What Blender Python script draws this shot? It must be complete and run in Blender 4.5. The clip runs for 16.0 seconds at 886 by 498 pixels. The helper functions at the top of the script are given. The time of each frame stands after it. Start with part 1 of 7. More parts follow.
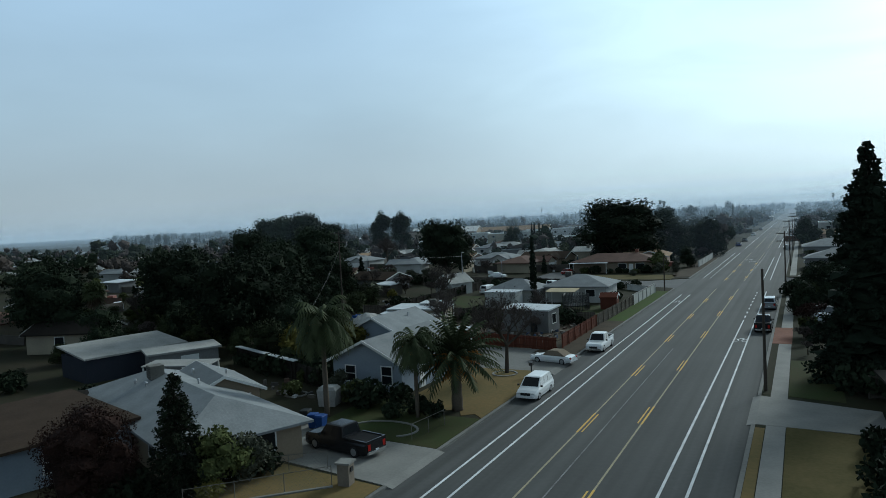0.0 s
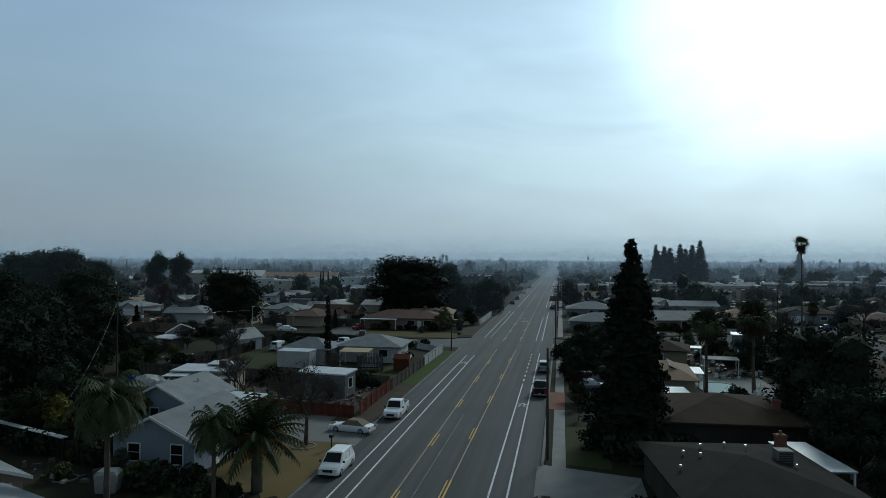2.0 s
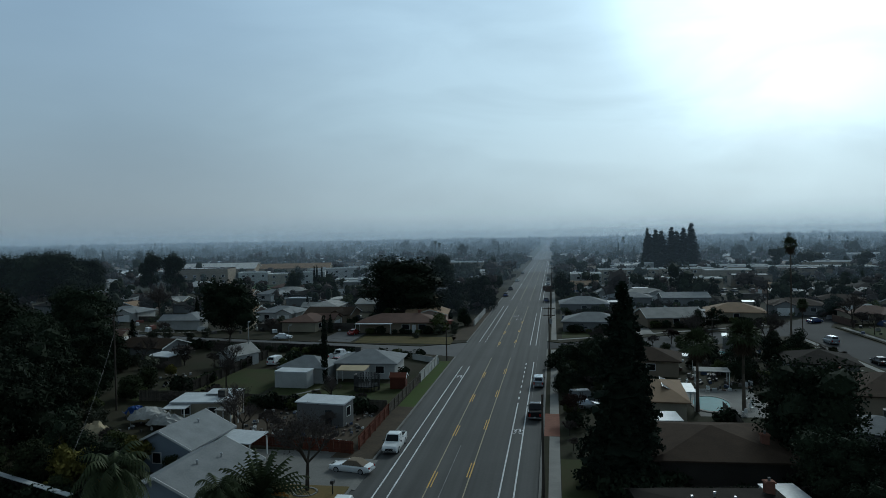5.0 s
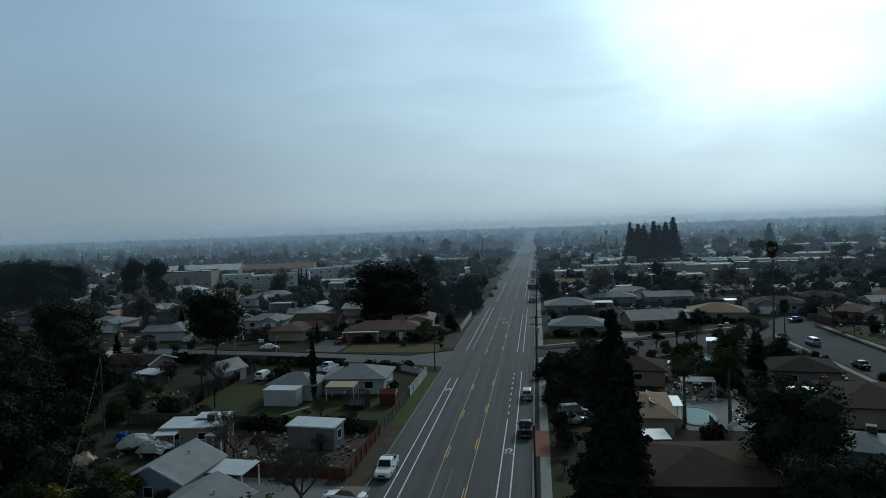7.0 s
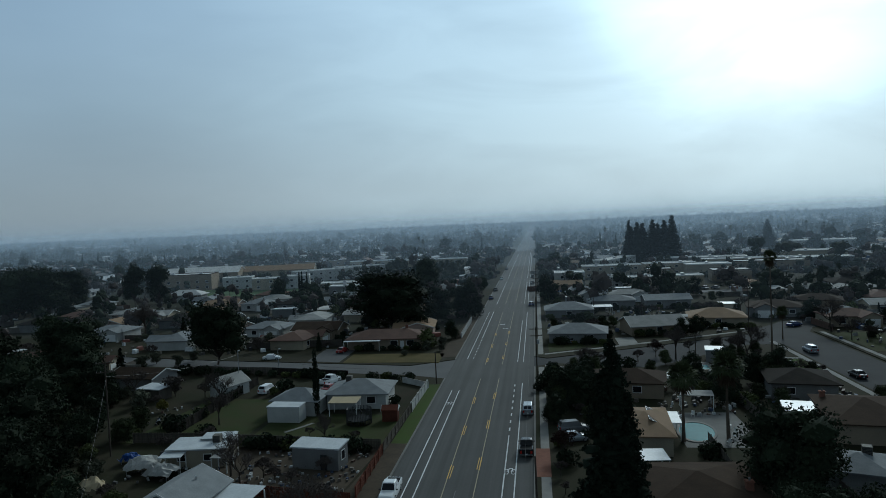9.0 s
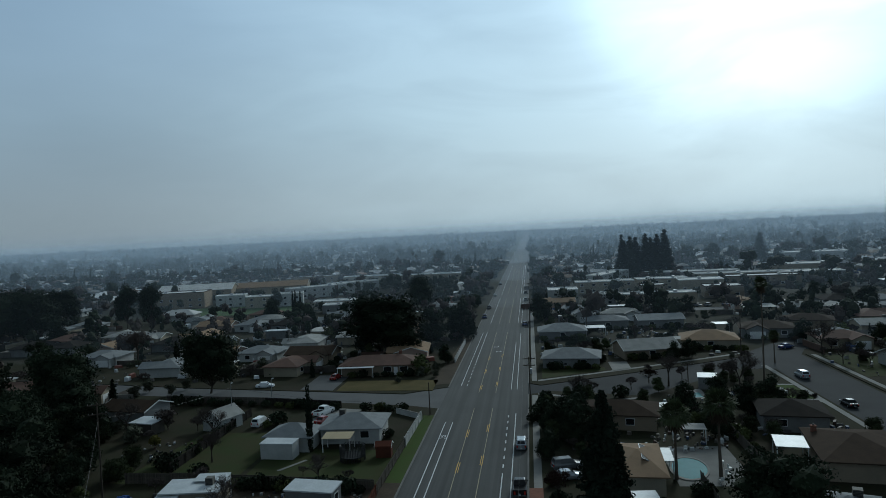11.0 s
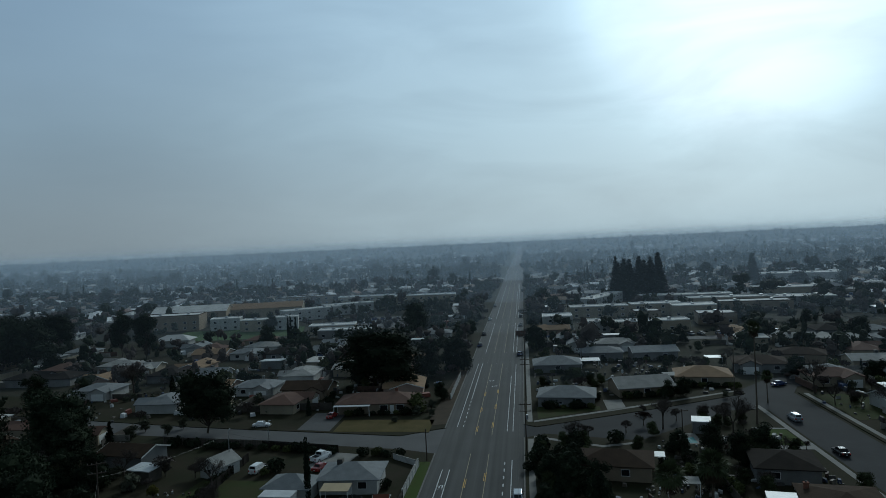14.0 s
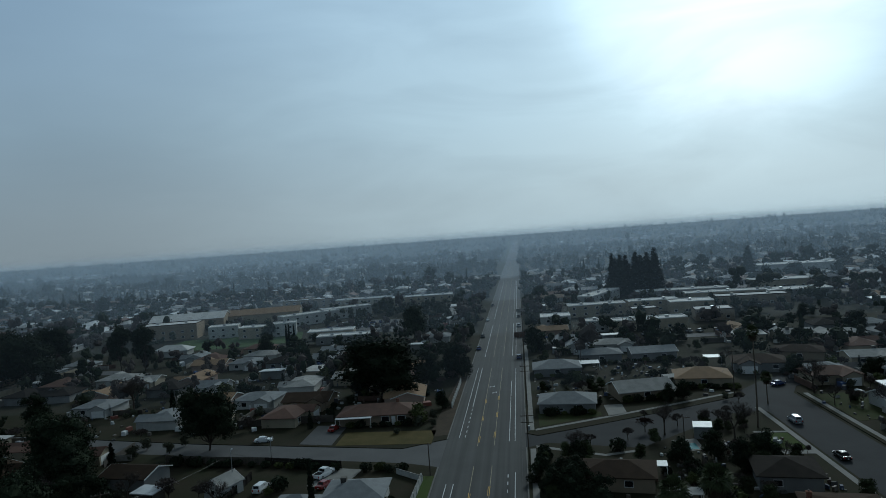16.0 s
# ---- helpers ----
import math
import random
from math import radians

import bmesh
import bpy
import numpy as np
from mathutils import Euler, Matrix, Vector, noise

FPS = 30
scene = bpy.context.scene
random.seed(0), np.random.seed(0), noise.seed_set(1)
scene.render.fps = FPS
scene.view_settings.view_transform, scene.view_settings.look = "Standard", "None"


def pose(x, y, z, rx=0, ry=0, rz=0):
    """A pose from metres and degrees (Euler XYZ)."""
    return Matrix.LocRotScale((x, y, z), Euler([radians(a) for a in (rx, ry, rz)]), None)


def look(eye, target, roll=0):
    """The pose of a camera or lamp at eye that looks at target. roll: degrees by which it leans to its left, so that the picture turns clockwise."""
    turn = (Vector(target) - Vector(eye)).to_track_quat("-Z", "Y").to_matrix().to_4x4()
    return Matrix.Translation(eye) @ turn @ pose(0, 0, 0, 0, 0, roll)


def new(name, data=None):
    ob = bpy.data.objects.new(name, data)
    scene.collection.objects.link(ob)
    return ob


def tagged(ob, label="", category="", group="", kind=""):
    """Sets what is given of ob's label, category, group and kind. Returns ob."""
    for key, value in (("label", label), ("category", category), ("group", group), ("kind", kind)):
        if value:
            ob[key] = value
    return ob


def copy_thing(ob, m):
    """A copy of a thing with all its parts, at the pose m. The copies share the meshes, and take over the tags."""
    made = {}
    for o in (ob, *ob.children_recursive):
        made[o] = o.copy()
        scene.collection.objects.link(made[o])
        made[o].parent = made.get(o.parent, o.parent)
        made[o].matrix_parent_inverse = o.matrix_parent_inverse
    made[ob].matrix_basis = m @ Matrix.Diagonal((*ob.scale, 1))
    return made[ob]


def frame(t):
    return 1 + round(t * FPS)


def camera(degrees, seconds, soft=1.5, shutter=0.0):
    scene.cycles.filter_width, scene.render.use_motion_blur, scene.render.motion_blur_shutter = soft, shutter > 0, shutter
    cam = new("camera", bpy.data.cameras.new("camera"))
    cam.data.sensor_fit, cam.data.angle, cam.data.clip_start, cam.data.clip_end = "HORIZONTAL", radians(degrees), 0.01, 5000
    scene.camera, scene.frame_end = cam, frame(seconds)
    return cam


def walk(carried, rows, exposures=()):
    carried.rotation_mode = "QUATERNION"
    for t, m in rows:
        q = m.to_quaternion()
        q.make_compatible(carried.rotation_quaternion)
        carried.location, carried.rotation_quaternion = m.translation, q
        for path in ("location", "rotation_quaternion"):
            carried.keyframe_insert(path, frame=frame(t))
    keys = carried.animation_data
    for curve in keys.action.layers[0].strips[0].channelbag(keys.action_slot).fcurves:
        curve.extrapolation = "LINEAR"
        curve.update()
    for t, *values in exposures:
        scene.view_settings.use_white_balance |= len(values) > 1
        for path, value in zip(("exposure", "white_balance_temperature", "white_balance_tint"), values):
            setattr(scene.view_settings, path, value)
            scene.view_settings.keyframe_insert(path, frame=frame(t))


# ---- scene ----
cam = camera(66.0, 16.0, soft=0.4)
METRES, EYE, TILT, LEAN, TURN = 8.0, 1.5, 0.0, 0.0, 3.5
PATH = [
    (0, (12.013, 2.6, 14.67), (11.08, 4.367, 14.583), -2.9),
    (0.5, (11.48, 2.085, 14.616), (10.76, 3.949, 14.531), -3.7),
    (1, (10.742, 1.363, 15.242), (10.206, 3.29, 15.248), -0.6),
    (1.5, (10.449, 1.548, 16.188), (10.072, 3.512, 16.174), 1.5),
    (2, (10.306, 1.269, 17.201), (9.965, 3.239, 17.229), 0.3),
    (2.5, (10.653, 0.71, 18.221), (10.258, 2.671, 18.223), 0.5),
    (3, (10.46, 0.78, 19.335), (10.107, 2.748, 19.31), -1.2),
    (3.5, (10.494, 0.677, 20.411), (10.154, 2.648, 20.372), -1.9),
    (4, (10.345, 0.416, 21.384), (10.022, 2.389, 21.365), -0.9),
    (6.5, (10.409, 0.729, 26.614), (10.116, 2.706, 26.541), -1.9),
    (7, (9.917, 0.454, 27.34), (9.645, 2.435, 27.275), -2.0),
    (7.5, (10.722, 0.082, 28.32), (10.442, 2.062, 28.279), -2.3),
    (8, (10.645, -0.106, 29.489), (10.351, 1.871, 29.405), -1.8),
    (8.5, (10.513, -0.248, 30.487), (10.236, 1.732, 30.431), -1.7),
    (9, (9.978, -0.416, 30.973), (9.708, 1.564, 30.891), -2.5),
    (11.5, (10.51, -0.524, 36.308), (10.261, 1.459, 36.266), -2.8),
    (12, (10.485, -0.171, 37.121), (10.245, 1.815, 37.091), -1.8),
    (12.5, (10.459, -0.166, 37.985), (10.221, 1.82, 37.942), -0.4),
    (13, (10.825, -0.779, 39.166), (10.559, 1.203, 39.134), -2.1),
    (13.5, (10.662, -1.052, 40.598), (10.412, 0.932, 40.555), -3.1),
    (14, (10.289, -1.71, 42.391), (10.057, 0.276, 42.361), -2.7),
    (14.5, (9.981, -1.936, 43.704), (9.742, 0.049, 43.676), -1.5),
    (15, (9.824, -2.265, 44.732), (9.577, -0.28, 44.712), -2.6),
    (15.5, (9.917, -2.057, 45.547), (9.69, -0.07, 45.532), -1.7),
    (16, (10.088, -1.49, 46.086), (9.868, 0.498, 46.04), -4.2),
]
walk(cam, [(t, look(eye, target, roll)) for t, eye, target, roll in PATH], exposures=[(0.0, 0.55, 6100, 6), (0.5, 0.45, 6100, 6), (1.0, 0.3, 6050, 6), (1.5, 0.12, 6000, 6), (2.0, 0.0, 6000, 6), (2.5, -0.18, 6000, 6), (4.0, -0.12, 6000, 6), (7.5, -0.04, 5950, 6), (8.5, -0.04, 5950, 6), (11.5, -0.11, 5950, 6), (12.5, -0.14, 5950, 6), (14.0, -0.29, 5950, 6), (16.0, -0.24, 5950, 6)])

# ---- world: overcast winter sky, the sun behind thin cloud ahead and to the right ----
SUN_AZ, SUN_EL = 18.0, 18.5
world = bpy.data.worlds.new("overcast_sky")
scene.world = world
world.use_nodes = True


def sky_nodes():
    nt = world.node_tree
    nt.nodes.clear()
    n, k = nt.nodes.new, nt.links.new
    out, bg = n("ShaderNodeOutputWorld"), n("ShaderNodeBackground")
    co, sep = n("ShaderNodeTexCoord"), n("ShaderNodeSeparateXYZ")
    k(co.outputs["Generated"], sep.inputs[0])
    ramp = n("ShaderNodeValToRGB")
    el = ramp.color_ramp.elements
    el[0].position, el[0].color = 0.0, (0.265, 0.31, 0.33, 1)
    el[1].position, el[1].color = 1.0, (0.14, 0.175, 0.19, 1)
    for p, c in ((0.05, (0.27, 0.325, 0.355, 1)), (0.16, (0.275, 0.365, 0.43, 1)), (0.33, (0.27, 0.385, 0.50, 1)), (0.6, (0.185, 0.24, 0.275, 1))):
        e = el.new(p)
        e.color = c
    k(sep.outputs["Z"], ramp.inputs[0])
    sky = n("ShaderNodeTexSky")
    sky.sky_type, sky.sun_disc = "NISHITA", False
    sky.sun_elevation, sky.sun_rotation = radians(SUN_EL), radians(SUN_AZ)
    sky.dust_density = 4.0
    soft = n("ShaderNodeMix")
    soft.data_type, soft.blend_type = "RGBA", "MIX"
    soft.inputs[0].default_value = 0.0012
    k(ramp.outputs[0], soft.inputs[6])
    k(sky.outputs[0], soft.inputs[7])
    # broad flat cloud layers
    stretch = n("ShaderNodeMapping")
    stretch.inputs["Scale"].default_value = (1.0, 1.0, 3.6)
    k(co.outputs["Generated"], stretch.inputs[0])
    cl = n("ShaderNodeTexNoise")
    cl.inputs["Scale"].default_value, cl.inputs["Detail"].default_value, cl.inputs["Roughness"].default_value = 2.6, 5.0, 0.5
    k(stretch.outputs[0], cl.inputs["Vector"])
    amp = n("ShaderNodeMapRange")
    amp.inputs[1].default_value, amp.inputs[2].default_value = 0.3, 0.7
    amp.inputs[3].default_value, amp.inputs[4].default_value = 0.95, 1.05
    k(cl.outputs["Fac"], amp.inputs[0])
    mul = n("ShaderNodeMix")
    mul.data_type, mul.blend_type = "RGBA", "MULTIPLY"
    mul.inputs[0].default_value = 1.0
    k(soft.outputs[2], mul.inputs[6])
    k(amp.outputs[0], mul.inputs[7])
    # glow of the hidden sun through the cloud
    d = n("ShaderNodeVectorMath")
    d.operation = "DOT_PRODUCT"
    a, e = radians(SUN_AZ), radians(SUN_EL)
    d.inputs[1].default_value = (math.sin(a) * math.cos(e), math.cos(a) * math.cos(e), math.sin(e))
    k(co.outputs["Generated"], d.inputs[0])
    glow = n("ShaderNodeValToRGB")
    glow.color_ramp.interpolation = "B_SPLINE"
    g = glow.color_ramp.elements
    g[0].position, g[0].color = 0.60, (0, 0, 0, 1)
    g[1].position, g[1].color = 1.0, (1, 1, 1, 1)
    for p, v in ((0.74, 0.09), (0.84, 0.23), (0.92, 0.335), (0.955, 0.38), (0.972, 0.46), (0.982, 0.72)):
        x = g.new(p)
        x.color = (v * 0.78, v * 0.97, v, 1)
    k(d.outputs["Value"], glow.inputs[0])
    edge = n("ShaderNodeMapRange")
    edge.inputs[1].default_value, edge.inputs[2].default_value = 0.38, 0.6
    edge.inputs[3].default_value, edge.inputs[4].default_value = 0.84, 1.08
    torn = n("ShaderNodeTexNoise")
    torn.inputs["Scale"].default_value, torn.inputs["Detail"].default_value, torn.inputs["Distortion"].default_value = 3.4, 6.0, 0.6
    k(stretch.outputs[0], torn.inputs["Vector"])
    k(torn.outputs["Fac"], edge.inputs[0])
    gm = n("ShaderNodeMix")
    gm.data_type, gm.blend_type = "RGBA", "MULTIPLY"
    gm.inputs[0].default_value = 1.0
    k(glow.outputs[0], gm.inputs[6])
    k(edge.outputs[0], gm.inputs[7])
    add = n("ShaderNodeMix")
    add.data_type, add.blend_type = "RGBA", "ADD"
    add.inputs[0].default_value = 1.0
    k(mul.outputs[2], add.inputs[6])
    k(gm.outputs[2], add.inputs[7])
    # the side of the sky away from the sun is duller
    far = n("ShaderNodeMapRange")
    far.inputs[1].default_value, far.inputs[2].default_value = -0.5, 0.6
    far.inputs[3].default_value, far.inputs[4].default_value = 0.8, 1.0
    k(sep.outputs["Y"], far.inputs[0])
    dull = n("ShaderNodeMix")
    dull.data_type, dull.blend_type = "RGBA", "MULTIPLY"
    dull.inputs[0].default_value = 1.0
    k(add.outputs[2], dull.inputs[6])
    k(far.outputs[0], dull.inputs[7])
    k(dull.outputs[2], bg.inputs["Color"])
    bg.inputs["Strength"].default_value = 1.0
    k(bg.outputs[0], out.inputs["Surface"])


sky_nodes()
sun = new("sun", bpy.data.lights.new("sun", "SUN"))
sun.data.energy, sun.data.angle, sun.data.color = 1.55, radians(14), (0.93, 1.0, 0.95)
_a, _e = radians(SUN_AZ), radians(SUN_EL + 10)
sun.matrix_world = look((0, 0, 60), (-math.sin(_a) * math.cos(_e), -math.cos(_a) * math.cos(_e), 60 - math.sin(_e)))

# ---- materials ----
MATS = {}


def mat(name, c1, c2=None, rough=0.85, big=0.4, fine=9.0, vary=0.0, bump=0.0, metal=0.0, spec=0.08, bands=None, split=0.5, streak=0.0):
    """Two colours mixed by a coarse and a fine noise in metres; vary: brightness change from object to object;
    bands: (axis, per metre, depth) courses or ribs in the relief."""
    if name in MATS:
        return MATS[name]
    m = MATS[name] = bpy.data.materials.new(name)
    m.use_nodes = True
    nt = m.node_tree
    n, k = nt.nodes.new, nt.links.new
    b = nt.nodes["Principled BSDF"]
    b.inputs["Roughness"].default_value = rough
    b.inputs["Metallic"].default_value = metal
    b.inputs["Specular IOR Level"].default_value = spec
    c2 = c2 or tuple(v * 0.75 for v in c1)
    co = n("ShaderNodeTexCoord")
    n1, n2 = n("ShaderNodeTexNoise"), n("ShaderNodeTexNoise")
    n1.inputs["Scale"].default_value, n2.inputs["Scale"].default_value = big, fine
    n1.inputs["Detail"].default_value = n2.inputs["Detail"].default_value = 4.0
    k(co.outputs["Object"], n1.inputs["Vector"])
    k(co.outputs["Object"], n2.inputs["Vector"])
    mix = n("ShaderNodeMath")
    mix.operation = "MULTIPLY_ADD"
    mix.inputs[1].default_value = 0.6
    sc = n("ShaderNodeMath")
    sc.operation = "MULTIPLY"
    sc.inputs[1].default_value = 0.4
    k(n2.outputs["Fac"], sc.inputs[0])
    k(n1.outputs["Fac"], mix.inputs[0])
    k(sc.outputs[0], mix.inputs[2])
    rg = n("ShaderNodeMapRange")
    rg.inputs[1].default_value, rg.inputs[2].default_value = split - 0.16, split + 0.16
    k(mix.outputs[0], rg.inputs[0])
    col = n("ShaderNodeMix")
    col.data_type = "RGBA"
    k(rg.outputs[0], col.inputs[0])
    col.inputs[6].default_value, col.inputs[7].default_value = (*c1, 1), (*c2, 1)
    last = col.outputs[2]
    if streak:
        # wear drawn out along the direction of travel
        mp, n3, sr, sm = n("ShaderNodeMapping"), n("ShaderNodeTexNoise"), n("ShaderNodeMapRange"), n("ShaderNodeMix")
        mp.inputs["Scale"].default_value = (0.9, 0.012, 1.0)
        k(co.outputs["Object"], mp.inputs[0])
        k(mp.outputs[0], n3.inputs["Vector"])
        n3.inputs["Scale"].default_value, n3.inputs["Detail"].default_value = 1.0, 3.0
        sr.inputs[1].default_value, sr.inputs[2].default_value, sr.inputs[3].default_value, sr.inputs[4].default_value = 0.35, 0.65, 1 - streak, 1 + streak
        k(n3.outputs["Fac"], sr.inputs[0])
        sm.data_type, sm.blend_type = "RGBA", "MULTIPLY"
        sm.inputs[0].default_value = 1.0
        k(last, sm.inputs[6])
        k(sr.outputs[0], sm.inputs[7])
        last = sm.outputs[2]
    if vary:
        oi, mr, vm = n("ShaderNodeObjectInfo"), n("ShaderNodeMapRange"), n("ShaderNodeMix")
        mr.inputs[3].default_value, mr.inputs[4].default_value = 1 - vary, 1 + vary
        k(oi.outputs["Random"], mr.inputs[0])
        vm.data_type, vm.blend_type = "RGBA", "MULTIPLY"
        vm.inputs[0].default_value = 1.0
        k(last, vm.inputs[6])
        k(mr.outputs[0], vm.inputs[7])
        last = vm.outputs[2]
    k(last, b.inputs["Base Color"])
    height = n2.outputs["Fac"]
    if bands:
        axis, per, depth = bands
        sp, ml, fr = n("ShaderNodeSeparateXYZ"), n("ShaderNodeMath"), n("ShaderNodeMath")
        k(co.outputs["Object"], sp.inputs[0])
        ml.operation, ml.inputs[1].default_value = "MULTIPLY", per
        k(sp.outputs[axis], ml.inputs[0])
        fr.operation = "FRACT"
        k(ml.outputs[0], fr.inputs[0])
        ad = n("ShaderNodeMath")
        ad.operation, ad.inputs[1].default_value = "MULTIPLY_ADD", depth
        k(fr.outputs[0], ad.inputs[0])
        k(n2.outputs["Fac"], ad.inputs[2])
        height = ad.outputs[0]
    if bump or bands:
        bp = n("ShaderNodeBump")
        bp.inputs["Strength"].default_value, bp.inputs["Distance"].default_value = bump or 0.3, 0.03
        k(height, bp.inputs["Height"])
        k(bp.outputs[0], b.inputs["Normal"])
    return m



def mat_mix(name, colours, rough=0.9):
    """A plain material that picks one of several colours for each separate piece of a joined mesh."""
    m = bpy.data.materials.new(name)
    m.use_nodes = True
    nt = m.node_tree
    b = nt.nodes["Principled BSDF"]
    b.inputs["Roughness"].default_value = rough
    geo, ramp = nt.nodes.new("ShaderNodeNewGeometry"), nt.nodes.new("ShaderNodeValToRGB")
    ramp.color_ramp.interpolation = "CONSTANT"
    el = ramp.color_ramp.elements
    el[0].color = (*colours[0], 1)
    el[1].position, el[1].color = 1 / len(colours), (*colours[1], 1)
    for i, c in enumerate(colours[2:], 2):
        e = el.new(i / len(colours))
        e.color = (*c, 1)
    nt.links.new(geo.outputs["Random Per Island"], ramp.inputs[0])
    co, no, mul = nt.nodes.new("ShaderNodeTexCoord"), nt.nodes.new("ShaderNodeTexNoise"), nt.nodes.new("ShaderNodeMix")
    no.inputs["Scale"].default_value, no.inputs["Detail"].default_value = 0.8, 5.0
    nt.links.new(co.outputs["Object"], no.inputs["Vector"])
    mr = nt.nodes.new("ShaderNodeMapRange")
    mr.inputs[1].default_value, mr.inputs[2].default_value, mr.inputs[3].default_value, mr.inputs[4].default_value = 0.3, 0.7, 0.7, 1.15
    nt.links.new(no.outputs["Fac"], mr.inputs[0])
    mul.data_type, mul.blend_type = "RGBA", "MULTIPLY"
    mul.inputs[0].default_value = 1.0
    nt.links.new(ramp.outputs[0], mul.inputs[6])
    nt.links.new(mr.outputs[0], mul.inputs[7])
    nt.links.new(mul.outputs[2], b.inputs["Base Color"])
    return m


ASPHALT = mat("asphalt", (0.056, 0.057, 0.055), (0.042, 0.043, 0.042), 0.9, 0.12, 3.0, bump=0.2, streak=0.25, spec=0.3)
ASPHALT2 = mat("side_street_asphalt", (0.085, 0.085, 0.085), (0.06, 0.06, 0.062), 0.9, 0.15, 3.0, bump=0.2, spec=0.3)
ASPHALT_D = mat("dark_street_asphalt", (0.040, 0.042, 0.044), (0.030, 0.031, 0.033), 0.9, 0.15, 3.0, bump=0.2)
LAWN_G = mat("green_lawn", (0.045, 0.080, 0.018), (0.050, 0.062, 0.020), 1.0, 0.3, 5.0, bump=0.5)
COOLER = mat("weathered_cooler_metal", (0.16, 0.15, 0.13), (0.10, 0.095, 0.085), 0.7, 1.5, 8.0)
DRYFAN = mat("dead_palm_fans", (0.075, 0.055, 0.036), (0.045, 0.034, 0.024), 0.95, 0.6, 3.0)
PATCH = mat("asphalt_patch", (0.036, 0.037, 0.040), (0.046, 0.047, 0.05), 0.9, 0.3, 3.0)
CONCRETE = mat("concrete", (0.20, 0.195, 0.18), (0.14, 0.137, 0.128), 0.9, 0.5, 6.0, bump=0.15, spec=0.3)
CONCRETE_OLD = mat("old_concrete", (0.15, 0.147, 0.137), (0.10, 0.098, 0.092), 0.9, 0.4, 5.0, bump=0.15, spec=0.3)
PAINT_W = mat("white_road_paint", (0.62, 0.63, 0.64), (0.30, 0.31, 0.32), 0.8, 0.6, 7.0, split=0.55, spec=0.3)
PAINT_Y = mat("yellow_road_paint", (0.60, 0.37, 0.07), (0.40, 0.26, 0.07), 0.8, 0.6, 7.0, split=0.56, spec=0.3)
PAINT_YW = mat("faded_yellow_paint", (0.34, 0.29, 0.17), (0.20, 0.18, 0.13), 0.8, 0.6, 7.0, split=0.5, spec=0.3)
DIRT = mat("dry_ground", (0.105, 0.080, 0.052), (0.060, 0.058, 0.034), 1.0, 0.11, 2.2, bump=0.4)
DRYGRASS = mat("dry_grass", (0.155, 0.105, 0.045), (0.10, 0.083, 0.036), 1.0, 0.25, 4.0, bump=0.5)
WOOD_D = mat("dark_fence_wood", (0.030, 0.026, 0.022), (0.018, 0.016, 0.014), 0.95, 0.8, 8.0)
GRASS = mat("lawn_grass", (0.030, 0.046, 0.014), (0.044, 0.040, 0.019), 1.0, 0.22, 5.0, bump=0.5)
YARD = mat("yard_earth", (0.020, 0.023, 0.011), (0.033, 0.027, 0.018), 1.0, 0.13, 2.5, bump=0.4)
LAWN_O = mat("olive_lawn", (0.062, 0.054, 0.020), (0.098, 0.076, 0.032), 1.0, 0.3, 4.0, bump=0.5)
BARE = mat("bare_earth", (0.075, 0.058, 0.042), (0.046, 0.038, 0.029), 1.0, 0.3, 3.0, bump=0.4)
SHINGLE_G = mat("grey_shingle", (0.20, 0.21, 0.215), (0.135, 0.145, 0.15), 0.9, 0.6, 6.0, vary=0.12, bands=("Y", 5.0, 0.6), spec=0.3)
SHINGLE_D = mat("dark_shingle", (0.028, 0.0235, 0.020), (0.017, 0.015, 0.0135), 0.9, 0.5, 6.0, vary=0.15, bands=("Y", 5.0, 0.6), spec=0.03)
SHINGLE_B = mat("brown_shingle", (0.056, 0.039, 0.028), (0.036, 0.026, 0.020), 0.9, 0.5, 6.0, vary=0.15, bands=("Y", 5.0, 0.6), spec=0.03)
SHINGLE_T = mat("tan_shingle", (0.25, 0.165, 0.1), (0.19, 0.128, 0.08), 0.9, 0.5, 6.0, vary=0.12, bands=("Y", 5.0, 0.6), spec=0.15)
SHINGLE_R = mat("red_brown_shingle", (0.125, 0.072, 0.054), (0.085, 0.052, 0.042), 0.9, 0.5, 6.0, vary=0.12, bands=("Y", 5.0, 0.6), spec=0.15)
SHINGLE_L = mat("pale_shingle", (0.30, 0.295, 0.28), (0.19, 0.19, 0.18), 0.9, 0.5, 6.0, vary=0.12, bands=("Y", 5.0, 0.6), spec=0.3)
ROOF_W = mat("white_roof_sheet", (0.50, 0.52, 0.53), (0.36, 0.38, 0.39), 0.5, 0.5, 4.0, bands=("X", 2.5, 1.0), spec=0.5)
ROOF_FLAT = mat("pale_flat_roof", (0.54, 0.53, 0.51), (0.36, 0.36, 0.35), 0.85, 0.2, 3.0, vary=0.15, spec=0.3)
ST_WHITE = mat("white_stucco", (0.44, 0.44, 0.42), (0.32, 0.32, 0.30), 0.9, 0.5, 8.0, vary=0.08, bump=0.2)
ST_CREAM = mat("cream_stucco", (0.33, 0.285, 0.21), (0.24, 0.21, 0.16), 0.9, 0.5, 8.0, vary=0.12, bump=0.2)
ST_TAN = mat("tan_stucco", (0.27, 0.215, 0.155), (0.21, 0.17, 0.125), 0.9, 0.5, 8.0, vary=0.12, bump=0.2)
ST_BLUE = mat("grey_blue_siding", (0.23, 0.27, 0.31), (0.19, 0.22, 0.26), 0.8, 0.5, 8.0, bands=("Z", 5.0, 0.8), spec=0.3)
